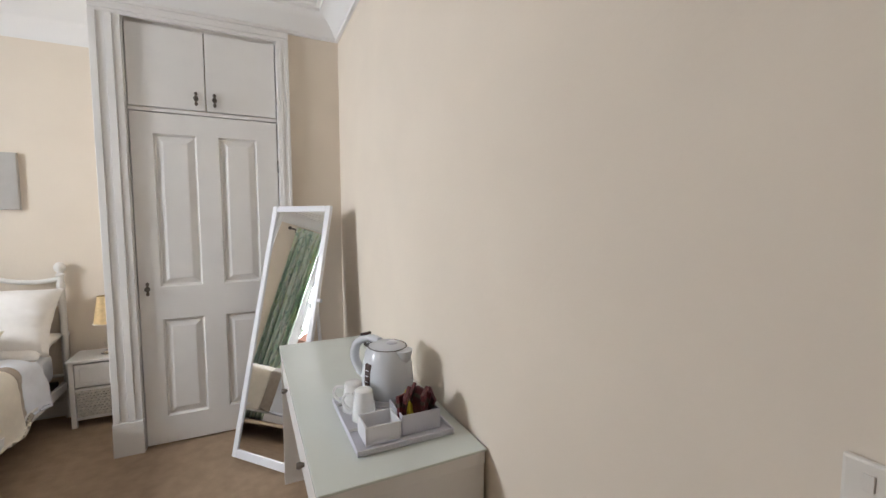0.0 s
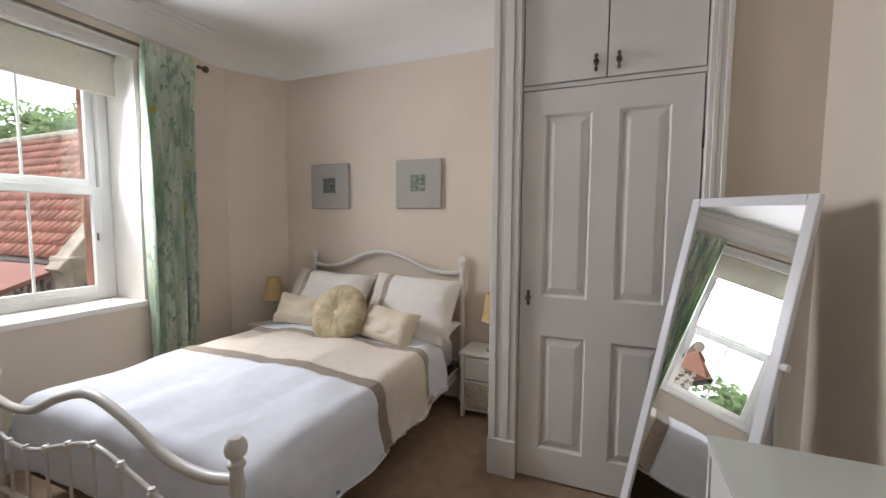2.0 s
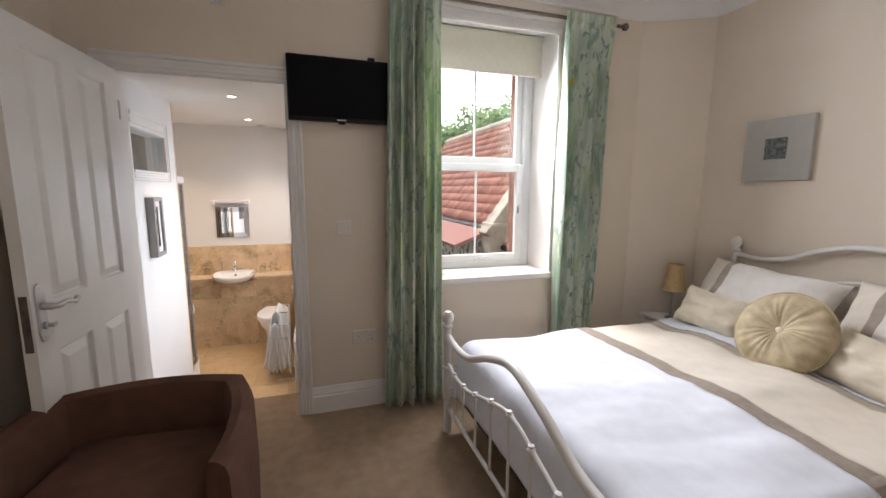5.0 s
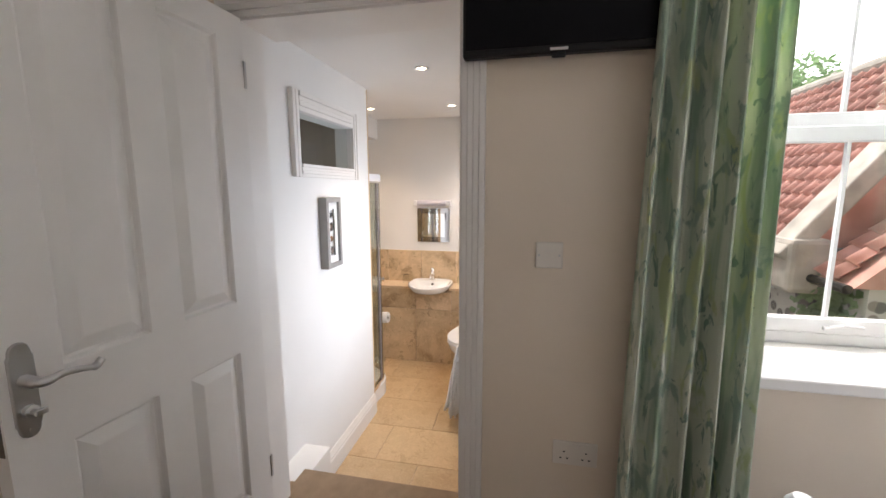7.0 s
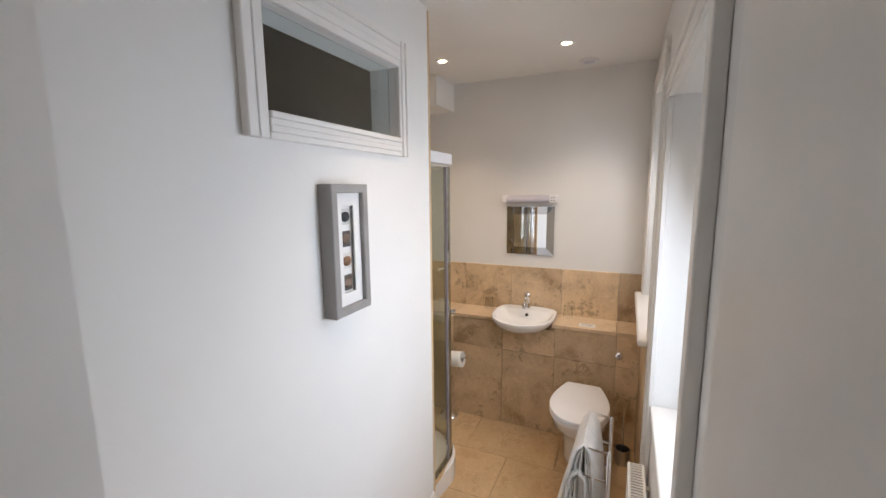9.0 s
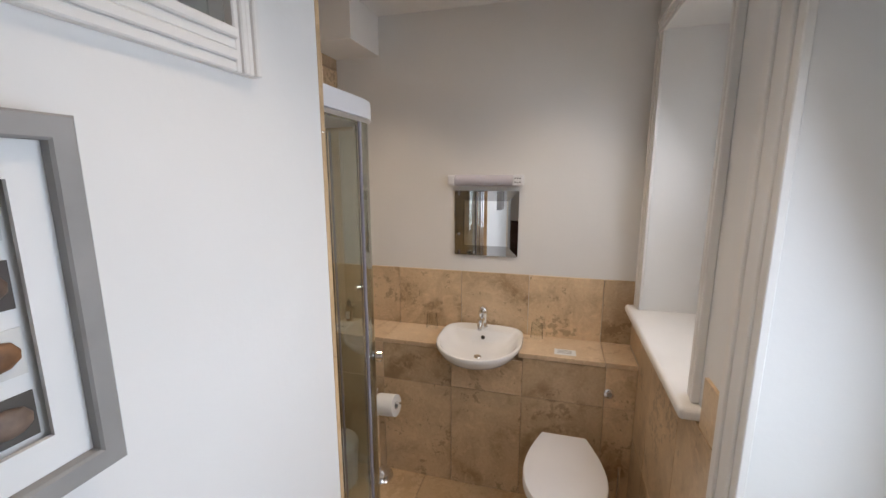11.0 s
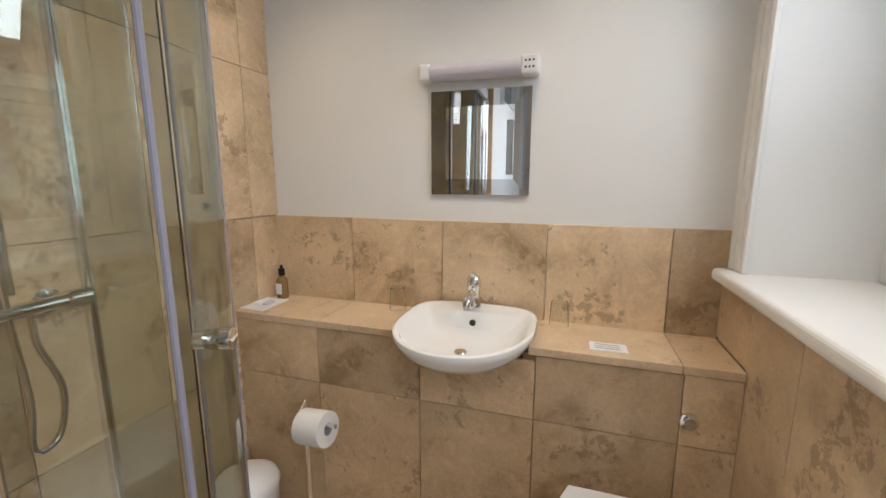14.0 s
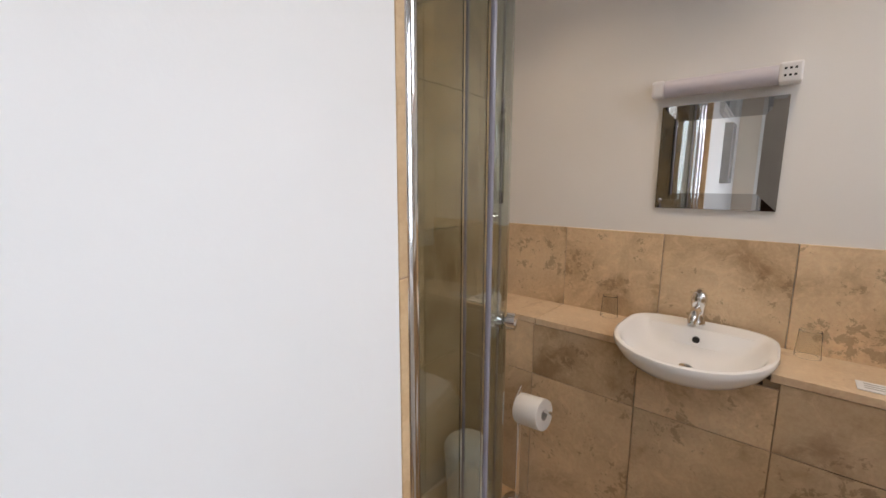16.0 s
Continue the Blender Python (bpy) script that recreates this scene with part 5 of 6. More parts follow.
# ---- bathroom window ----
bw = thing("window_3", "white casement window in a deep white recess", "window", (-5.4, 1.3, BZ0), kind="structure")
w = bmesh.new()
casing(w, [(BX0 - 0.07, BX0 + 0.01, BZ0, BZ1 - 0.01, "l"), (BX1 - 0.01, BX1 + 0.055, BZ0, BZ1 - 0.01, "r"), (BX0 - 0.07, BX1 + 0.055, BZ1 - 0.01, BZ1 + 0.06, "t")], 0.08, 0.022, "y", YB)
for v in w.verts:
    v.co.y = 2 * YB - v.co.y
part("trim", w, GLOSS, bw)
part("sill_board", B(BX0 - 0.085, BX1 + 0.09, YB - 0.06, 1.30, BZ0 - 0.04, BZ0 - 0.002, 0.014, 4), GLOSS, bw, "white painted window board")
w = bmesh.new()
for a in ((BX0, BX0 + 0.055, BZ0, BZ1), (BX1 - 0.055, BX1, BZ0, BZ1), (BX0 + 0.055, BX1 - 0.055, BZ0, BZ0 + 0.055), (BX0 + 0.055, BX1 - 0.055, BZ1 - 0.055, BZ1), (BX0 + 0.055, BX1 - 0.055, 1.125, 1.175)):
    box(w, a[0], a[1], 1.295, 1.36, a[2], a[3], 0.004, 1)
part("window_frame", w, UPVC, bw)
for z0, z1 in ((BZ0 + 0.055, 1.125), (1.175, BZ1 - 0.055)):
    w = bmesh.new()
    x0, x1, b = BX0 + 0.062, BX1 - 0.062, 0.05
    for a in ((x0, x0 + b, z0 + 0.006, z1 - 0.006), (x1 - b, x1, z0 + 0.006, z1 - 0.006), (x0 + b, x1 - b, z0 + 0.006, z0 + b), (x0 + b, x1 - b, z1 - b, z1 - 0.006)):
        box(w, a[0], a[1], 1.285, 1.335, a[2], a[3], 0.005, 1)
    c = part("casement", w, UPVC, bw)
    part("seal", box(box(bmesh.new(), x0 - 0.005, x0, 1.29, 1.30, z0, z1), x1, x1 + 0.005, 1.29, 1.30, z0, z1), RUBBER, c)
    g = part("pane", B(x0 + b, x1 - b, 1.31, 1.316, z0 + b, z1 - b), GLASS, c, "clear glass")
    g.visible_shadow = False
    part("handle", T([(x1 - 0.025, 1.285, (z0 + z1) / 2), (x1 - 0.025, 1.262, (z0 + z1) / 2), (x1 - 0.03, 1.258, (z0 + z1) / 2 - 0.09)], 0.008, 8), STEEL, c)

# ---- counter carcass, basin, wc ----
ct = thing("vanity_unit", "boxed-in vanity unit with a stone top along the wall", "vanity unit", (-5.8, 0.2, ZB))
w = bmesh.new()
box(w, XB, -5.692, -0.664, 0.010, ZB, 0.335)
box(w, XB, -5.692, 0.010, 0.462, ZB, 0.29)
box(w, XB, -5.692, 0.462, YB - 0.011, ZB, 0.335)
box(w, -5.78, -5.692, 0.425, 0.462, 0.29, 0.335)
box(w, -5.78, -5.692, 0.010, 0.045, 0.29, 0.335)
part("carcass", w, GROUT, ct)

basin = thing("wash_basin", "white ceramic semi-recessed wash basin", "wash basin", (-5.68, 0.235, 0.25))


def outline(t, s, back=-5.925, front=-5.442, cy=0.235, hw=0.222):
    """A D-shaped outline: t in 0..1 round it, s scales about the bowl's middle."""
    a = 2 * math.pi * t
    cx = back + (front - back) * 0.45
    c, sn = math.cos(a), math.sin(a)
    ex = (front - cx) * c if c > 0 else -(cx - back) * abs(c) ** 0.42
    ey = hw * (1 if sn > 0 else -1) * abs(sn) ** (0.95 if c > 0 else 0.55)
    return cx + ex * s, cy + ey * s


bm = bmesh.new()
rings = []
for s, z, sh in ((0.42, 0.318, 0.0), (0.66, 0.321, 0.0), (0.82, 0.335, 0), (0.92, 0.358, 0), (0.978, 0.380, 0), (1.0, 0.392, 0), (0.992, 0.402, 0), (0.965, 0.405, 0), (0.93, 0.403, 0), (0.88, 0.395, 0.012), (0.80, 0.372, 0.03), (0.66, 0.343, 0.04), (0.40, 0.325, 0.04), (0.12, 0.322, 0.03)):
    ring = []
    for k in range(64):
        x, y = outline(k / 64, s)
        if sh:
            x = max(x + sh, -5.845 + (sh - 0.012))
        ring.append(bm.verts.new((x, y, z)))
    rings.append(ring)
for a, b in zip(rings, rings[1:]):
    for k in range(64):
        bm.faces.new((a[k], a[(k + 1) % 64], b[(k + 1) % 64], b[k]))
bm.faces.new(rings[0]), bm.faces.new(rings[-1])
bowl = part("bowl", bm, CERAMIC, basin, smooth=True)
part("overflow", T([(-5.822, 0.235, 0.365), (-5.814, 0.235, 0.363)], 0.011, 14), RUBBER, basin, "dark overflow hole")
part("waste", Lt([(0, 0.004), (0.018, 0.004), (0.021, 0)], (-5.66, 0.235, 0.323), 18), CHROME, basin, "chrome waste", True)
tap = thing("basin_tap", "small chrome mixer tap on the basin", "tap", (-5.875, 0.225, 0.404))
part("body", Lt([(0, 0), (0.026, 0), (0.027, 0.006), (0.023, 0.013), (0.022, 0.062), (0.025, 0.074), (0.026, 0.095), (0.021, 0.112), (0.010, 0.120), (0, 0.121)], (-5.875, 0.225, 0.403), 28), CHROME, tap, smooth=True)
part("spout", T(spline([(-5.868, 0.225, 0.448), (-5.835, 0.225, 0.462), (-5.800, 0.225, 0.462), (-5.776, 0.225, 0.450), (-5.770, 0.225, 0.432)], 5), 0.0145, 16), CHROME, tap, smooth=True)
part("nozzle", T([(-5.770, 0.225, 0.436), (-5.770, 0.225, 0.424)], 0.012, 16), STEEL, tap, smooth=True)
part("lever", T(spline([(-5.878, 0.225, 0.508), (-5.868, 0.227, 0.524), (-5.842, 0.229, 0.532), (-5.820, 0.231, 0.532)], 4), [0.014, 0.013, 0.012, 0.011, 0.010, 0.009, 0.008, 0.008, 0.008, 0.008, 0.008, 0.009, 0.007], 14), CHROME, tap, smooth=True)

wc = thing("toilet", "white ceramic back-to-wall toilet with the lid down", "toilet", (-5.4, 0.675, ZB))


def egg(t, x0, x1, hw, sq=0.8):
    a = 2 * math.pi * t
    cx = x0 + (x1 - x0) * 0.55
    c, sn = math.cos(a), math.sin(a)
    if c > 0:
        return cx + (x1 - cx) * c, hw * math.copysign(abs(sn) ** 0.95, sn)
    x = cx - (cx - x0) * min(1.0, abs(c / sn) if abs(sn) > 1e-3 else 9.0)
    g = (x - x0) / (cx - x0)
    side = hw * (0.60 + 0.40 * math.sin(g * math.pi / 2))
    y = side if x > x0 + 1e-6 else side * abs(sn) * math.sqrt(2)
    return x, math.copysign(y, sn)


def egg_stack(levels, n=48, cy=0.675):
    bm = bmesh.new()
    rings = []
    for x0, x1, hw, z in levels:
        rings.append([bm.verts.new((egg(k / n, x0, x1, hw)[0], cy + egg(k / n, x0, x1, hw)[1], z)) for k in range(n)])
    for a, b in zip(rings, rings[1:]):
        for k in range(n):
            bm.faces.new((a[k], a[(k + 1) % n], b[(k + 1) % n], b[k]))
    bm.faces.new(rings[0]), bm.faces.new(rings[-1])
    return bm


part("pan", egg_stack([(-5.68, -5.36, 0.10, ZB), (-5.68, -5.34, 0.105, ZB + 0.03), (-5.68, -5.32, 0.105, ZB + 0.15), (-5.675, -5.22, 0.13, ZB + 0.28), (-5.63, -5.11, 0.16, ZB + 0.36), (-5.59, -5.085, 0.166, ZB + 0.42)]), CERAMIC, wc, smooth=True)
part("seat", egg_stack([(-5.555, -5.082, 0.165, ZB + 0.421), (-5.565, -5.075, 0.17, ZB + 0.427), (-5.565, -5.075, 0.17, ZB + 0.442), (-5.56, -5.08, 0.166, ZB + 0.447)]), PLASTIC, wc, smooth=True)
part("lid", egg_stack([(-5.56, -5.078, 0.166, ZB + 0.448), (-5.565, -5.072, 0.17, ZB + 0.452), (-5.565, -5.072, 0.17, ZB + 0.464), (-5.562, -5.076, 0.167, ZB + 0.469), (-5.53, -5.11, 0.135, ZB + 0.475)]), PLASTIC, wc, "closed white lid", True)
for y in (0.60, 0.75):
    part("hinge", T([(-5.572, y - 0.02, ZB + 0.434), (-5.572, y + 0.02, ZB + 0.434)], 0.009, 12), PLASTIC, wc, smooth=True)
fl = thing("flush_button", "round chrome flush button on the tiled panel", "flush button", (-5.678, 0.878, 0.205))
part("ring", T([(-5.680, 0.878, 0.205), (-5.668, 0.878, 0.205), (-5.664, 0.878, 0.205)], [0.024, 0.024, 0.018], 24), CHROME, fl, smooth=True)
part("button", T([(-5.667, 0.878, 0.205), (-5.660, 0.878, 0.205)], [0.014, 0.012], 20), STEEL, fl, smooth=True)

br = thing("toilet_brush", "chrome toilet brush in a holder on the floor", "toilet brush", (-5.53, 0.925, ZB))
part("holder", Lt([(0, 0), (0.045, 0), (0.045, 0.10), (0.041, 0.10), (0.041, 0.01), (0, 0.01)], (-5.53, 0.925, ZB), 24), STEEL, br, smooth=True)
part("handle", T([(-5.53, 0.925, ZB + 0.02), (-5.53, 0.925, ZB + 0.36), (-5.53, 0.925, ZB + 0.37)], [0.006, 0.006, 0.009], 12), CHROME, br, smooth=True)

tp = thing("toilet_roll_stand", "chrome free-standing toilet roll holder on a round base", "toilet roll holder", (-5.60, -0.305, ZB))
part("base", Lt([(0, 0), (0.072, 0), (0.074, 0.012), (0.062, 0.022), (0.058, 0.034), (0.04, 0.042), (0.034, 0.052), (0.012, 0.06), (0, 0.062)], (-5.60, -0.305, ZB), 32), CHROME, tp, smooth=True)
part("pole", T([(-5.60, -0.305, ZB + 0.05), (-5.60, -0.305, 0.095)], 0.009, 14), CHROME, tp, smooth=True)
part("arm", T([(-5.60, -0.305, 0.09), (-5.595, -0.30, 0.098), (-5.55, -0.295, 0.07), (-5.53, -0.29, 0.065), (-5.515, -0.13, 0.085)], 0.007, 10), CHROME, tp, smooth=True)
roll = thing("toilet_roll", "white toilet roll on the stand", "toilet roll")
part("paper", Lt([(0.02, -0.05), (0.055, -0.05), (0.056, -0.047), (0.056, 0.047), (0.055, 0.05), (0.02, 0.05), (0.02, -0.05)], (0, 0, 0), 32), TISSUE, roll, smooth=True)
part("core", Lt([(0.0195, -0.0502), (0.0195, 0.0502), (0.017, 0.0502), (0.017, -0.0502), (0.0195, -0.0502)], (0, 0, 0), 24), CANVAS, roll)
roll.matrix_basis = Matrix.Translation((-5.522, -0.21, 0.062)) @ pose(0, 0, 0, -83, 0, -5)

bn = thing("pedal_bin", "small white plastic bin on the floor behind the shower", "bin", (-5.52, -0.50, ZB))
part("bucket", Lt([(0, 0), (0.085, 0), (0.09, 0.02), (0.098, 0.22), (0.09, 0.225), (0, 0.225)], (-5.52, -0.50, ZB), 28), PLASTIC, bn, smooth=True)
part("lid", Lt([(0.102, 0.226), (0.104, 0.24), (0.095, 0.26), (0.06, 0.285), (0.02, 0.292), (0, 0.292)], (-5.52, -0.50, ZB), 28), PLASTIC, bn, smooth=True)

# ---- mirror and shaver light ----
bmir = thing("wall_mirror", "square frameless wall mirror with a darker mirrored border", "mirror", (-5.94, 0.222, 0.80))
y0, y1, z0, z1, bd = 0.046, 0.398, 0.800, 1.158, 0.055
part("glass", B(-5.943, -5.932, y0 + bd, y1 - bd, z0 + bd, z1 - bd), MIRROR, bmir, "clear mirror")
tx = 0.0016
for nm, q in (("a", ((y0, z0), (y1, z0), (y1 - bd, z0 + bd), (y0 + bd, z0 + bd))), ("b", ((y1, z0), (y1, z1), (y1 - bd, z1 - bd), (y1 - bd, z0 + bd))), ("c", ((y1, z1), (y0, z1), (y0 + bd, z1 - bd), (y1 - bd, z1 - bd))), ("d", ((y0, z1), (y0, z0), (y0 + bd, z0 + bd), (y0 + bd, z1 - bd)))):
    bm = bmesh.new()
    f = [bm.verts.new((-5.9335 + (0 if i < 2 else tx), y, z)) for i, (y, z) in enumerate(q)]
    bk = [bm.verts.new((-5.943, y, z)) for y, z in q]
    bm.faces.new(f), bm.faces.new(bk)
    for i in range(4):
        bm.faces.new((f[i], f[(i + 1) % 4], bk[(i + 1) % 4], bk[i]))
    part("border", bm, MIRRORDARK, bmir, "bevelled mirror border")
sl = thing("shaver_light", "white shaver light with a lilac-grey diffuser above the mirror", "wall light", (-5.94, 0.217, 1.19))
part("end_cap", B(-5.944, -5.885, 0.014, 0.055, 1.186, 1.242, 0.010, 3), PLASTIC, sl)
part("diffuser", T([(-5.912, 0.055, 1.214), (-5.912, 0.365, 1.214)], 0.029, 20), DIFFUSER, sl, "lilac-grey diffuser", True)
so = part("socket_box", B(-5.944, -5.882, 0.365, 0.42, 1.186, 1.244, 0.006, 2), PLASTIC, sl, "shaver socket")
for dy in (-0.012, 0, 0.012):
    for dz in (-0.01, 0.01):
        part("pin_hole", B(-5.8825, -5.8805, 0.392 + dy - 0.003, 0.392 + dy + 0.003, 1.215 + dz - 0.003, 1.215 + dz + 0.003), BLACK, so)

# ---- things on the counter ----
CZ = 0.361
bt = thing("soap_bottle", "amber pump bottle with a black cap and white label", "bottle", (-5.88, -0.60, CZ))
part("bottle", Lt([(0, 0), (0.021, 0), (0.023, 0.004), (0.023, 0.075), (0.019, 0.085), (0.010, 0.09), (0.010, 0.097), (0, 0.097)], (-5.88, -0.60, CZ), 24), AMBER, bt, smooth=True)
part("cap", Lt([(0, 0.097), (0.013, 0.097), (0.013, 0.125), (0.006, 0.127), (0.006, 0.14), (0, 0.14)], (-5.88, -0.60, CZ), 18), BLACK, bt, smooth=True)
part("label", B(-5.8575, -5.8555, -0.614, -0.586, CZ + 0.02, CZ + 0.065), PAPER, bt)
st = thing("soap_tray", "white paper tray with wrapped soaps on the counter", "tray", (-5.77, -0.60, CZ))
part("sheet", B(-5.85, -5.70, -0.655, -0.55, CZ, CZ + 0.005, 0.001), PAPER, st)
part("soap", B(-5.79, -5.74, -0.63, -0.60, CZ + 0.005, CZ + 0.018, 0.005), PLASTIC, st)
part("soap", B(-5.80, -5.75, -0.595, -0.57, CZ + 0.005, CZ + 0.014, 0.004), GREYPLASTIC, st)
for y in (-0.08, 0.52):
    gl = thing("drinking_glass", "clear glass tumbler turned upside down on the counter", "glass", (-5.895, y, CZ), "tumblers")
    part("tumbler", Lt([(0, 0.085), (0.026, 0.085), (0.028, 0.082), (0.033, 0.0), (0.031, 0.0), (0.0262, 0.08), (0, 0.082)], (-5.895, y, CZ), 28), CLEAR, gl, smooth=True)
cd = thing("notice_card", "small white notice card lying on the counter", "card", (-5.74, 0.665, CZ))
part("card", B(-5.775, -5.71, 0.615, 0.72, CZ, CZ + 0.002), PAPER, cd)
for k in range(3):
    part("text_line", B(-5.762 + 0.015 * k, -5.757 + 0.015 * k, 0.63, 0.70, CZ + 0.002, CZ + 0.0026), CANVAS, cd)

# ---- shower ----
SEAL = mat("lilac_grey_seal", (0.26, 0.245, 0.29), 0.25, var=0.05)
sh = thing("shower_enclosure", "quadrant shower enclosure with curved sliding glass doors", "shower", (-4.75, -0.35, ZB))
SCX, SCY, SR, SZT = -4.93, -0.30, 0.27, 1.43
SZ0 = ZB + 0.115


def arc(r, a0, a1, n=18):
    return [(SCX + r * math.cos(radians(a0 + (a1 - a0) * k / n)), SCY + r * math.sin(radians(a0 + (a1 - a0) * k / n))) for k in range(n + 1)]


def wall_strip(pts, z0, z1, th):
    bm = bmesh.new()
    P = [Vector((x, y, 0)) for x, y in pts]
    L0, L1 = [], []
    for i, p in enumerate(P):
        d = (P[min(i + 1, len(P) - 1)] - P[max(i - 1, 0)]).normalized()
        nrm = Vector((-d.y, d.x, 0)) * th / 2
        L0.append(p + nrm), L1.append(p - nrm)
    V = [[bm.verts.new(q + Vector((0, 0, z))) for q in l] for l in (L0, L1) for z in (z0, z1)]
    n = len(P)
    for i in range(n - 1):
        for a, b in ((0, 1), (1, 3), (3, 2), (2, 0)):
            bm.faces.new((V[a][i], V[a][i + 1], V[b][i + 1], V[b][i]))
    for i in (0, n - 1):
        bm.faces.new((V[0][i], V[1][i], V[3][i], V[2][i]))
    return bm


path = [(-4.70, SCY + SR), *arc(SR, 90, 180), (SCX - SR, -0.66)]
poly = [(-4.515, -0.66), (-4.515, SCY + SR - 0.08), (-4.685, SCY + SR - 0.0), *arc(SR + 0.03, 90, 180), (SCX - SR - 0.03, -0.66)]
bm = bmesh.new()
lo = [bm.verts.new((x, y, ZB)) for x, y in poly]
hi = [bm.verts.new((x, y, SZ0)) for x, y in poly]
bm.faces.new(hi), bm.faces.new(lo)
for k in range(len(poly)):
    bm.faces.new((lo[k], lo[(k + 1) % len(poly)], hi[(k + 1) % len(poly)], hi[k]))
part("tray", bm, CERAMIC, sh, "white shower tray")
bmw = wall_strip(path, SZ0 + 0.0, SZ0 + 0.035, 0.035)
part("bottom_rail", bmw, CHROME, sh, smooth=True)
part("top_rail", wall_strip(path, SZT - 0.005, SZT + 0.05, 0.045), PLASTIC, sh, "white curved top rail", True)
part("top_track", wall_strip(path, SZT - 0.02, SZT - 0.006, 0.03), CHROME, sh)
part("wall_post", T([(-4.686, -0.020, SZ0), (-4.686, -0.020, SZT)], 0.017, 20), CHROME, sh, "polished chrome wall profile", True)
part("wall_post", T([(-4.719, -0.030, SZ0), (-4.719, -0.030, SZT)], 0.016, 20), CHROME, sh, "polished chrome wall profile", True)
part("wall_post", B(SCX - SR - 0.012, SCX - SR + 0.012, -0.664, -0.63, SZ0, SZT, 0.003), CHROME, sh)
for nm, a0, a1, r in (("sliding_door", 92, 138.5, SR + 0.008), ("sliding_door", 140.0, 178, SR + 0.008)):
    d = part(nm, wall_strip(arc(r, a0, a1, 10), SZ0 + 0.036, SZT - 0.021, 0.006), SHOWERGLASS, sh, "clear curved glass", True)
    for a in ((a0, a1) if nm == "sliding_door" else ((a1,) if a0 < 100 else (a0,))):
        x, y = SCX + r * math.cos(radians(a)), SCY + r * math.sin(radians(a))
        part("edge_profile", T([(x, y, SZ0 + 0.03), (x, y, SZT - 0.02)], 0.006, 8), SEAL if a != 140.0 else RUBBER, d)
part("fixed_panel", B(-4.93, -4.73, SCY + SR - 0.003, SCY + SR + 0.003, SZ0 + 0.036, SZT - 0.021), SHOWERGLASS, sh, "clear glass")
part("fixed_panel", B(SCX - SR - 0.003, SCX - SR + 0.003, -0.63, SCY, SZ0 + 0.036, SZT - 0.021), SHOWERGLASS, sh, "clear glass")
for a, s in ((112, 1), (150, 0.6)):
    c = Vector((math.cos(radians(a)), math.sin(radians(a)), 0))
    p = Vector((SCX, SCY, 0.575 if s == 1 else 0.80)) + c * SR
    part("knob", T([p - c * 0.030 * s, p - c * 0.012 * s, p - c * 0.010, p + c * 0.014, p + c * 0.016 * s, p + c * 0.034 * s, p + c * 0.038 * s], [0.018 * s, 0.018 * s, 0.009, 0.009, 0.020 * s, 0.020 * s, 0.012 * s], 18), CHROME, sh, "chrome door knob", True)
val = thing("shower_mixer", "chrome thermostatic shower bar with hose and riser rail", "shower mixer", (-5.03, -0.64, 0.55))
part("bar", T([(-4.93, -0.615, 0.565), (-4.97, -0.615, 0.565), (-4.975, -0.615, 0.565), (-5.13, -0.615, 0.565), (-5.135, -0.615, 0.565), (-5.18, -0.615, 0.565)], [0.022, 0.022, 0.017, 0.017, 0.022, 0.022], 20), CHROME, val, smooth=True)
for x in (-4.985, -5.115):
    part("wall_flange", T([(x, -0.664, 0.565), (x, -0.65, 0.565), (x, -0.648, 0.565), (x, -0.61, 0.565)], [0.03, 0.03, 0.014, 0.014], 18), CHROME, val, smooth=True)
part("hose", T(spline([(-5.06, -0.61, 0.545), (-5.06, -0.605, 0.48), (-5.09, -0.60, 0.36), (-5.07, -0.60, 0.25), (-5.02, -0.60, 0.24), (-5.03, -0.605, 0.36), (-5.02, -0.61, 0.6), (-5.02, -0.615, 0.95)], 10), 0.0075, 10), CHROME, val, "ribbed chrome hose", True)
part("riser_rail", T([(-5.04, -0.63, 0.60), (-5.04, -0.63, 1.35)], 0.0095, 12), CHROME, val, smooth=True)
part("shower_head", T([(-5.035, -0.625, 1.20), (-5.02, -0.58, 1.26), (-5.015, -0.55, 1.275), (-5.013, -0.535, 1.25)], [0.012, 0.014, 0.045, 0.05], 18), CHROME, val, smooth=True)

# ---- towels on a floor stand ----
ts = thing("towel_stand", "chrome floor-standing towel rail against the wall", "towel rail", (-4.69, 0.86, ZB))
for x in (-4.55, -4.83):
    part("upright", T([(x, 0.86, ZB + 0.01), (x, 0.86, 0.228), (x, 0.86, 0.234)], [0.009, 0.009, 0.005], 10), CHROME, ts, smooth=True)
    part("foot", T([(x, 0.74, ZB + 0.01), (x, 0.925, ZB + 0.01)], 0.009, 10), CHROME, ts, smooth=True)
for y, z in ((0.765, 0.222), (0.745, 0.095), (0.725, -0.03)):
    part("rail", T([(-4.55, 0.86, z + 0.004), (-4.545, y, z + 0.012), (-4.835, y, z + 0.012), (-4.83, 0.86, z + 0.004)], 0.006, 8), CHROME, ts, smooth=True)
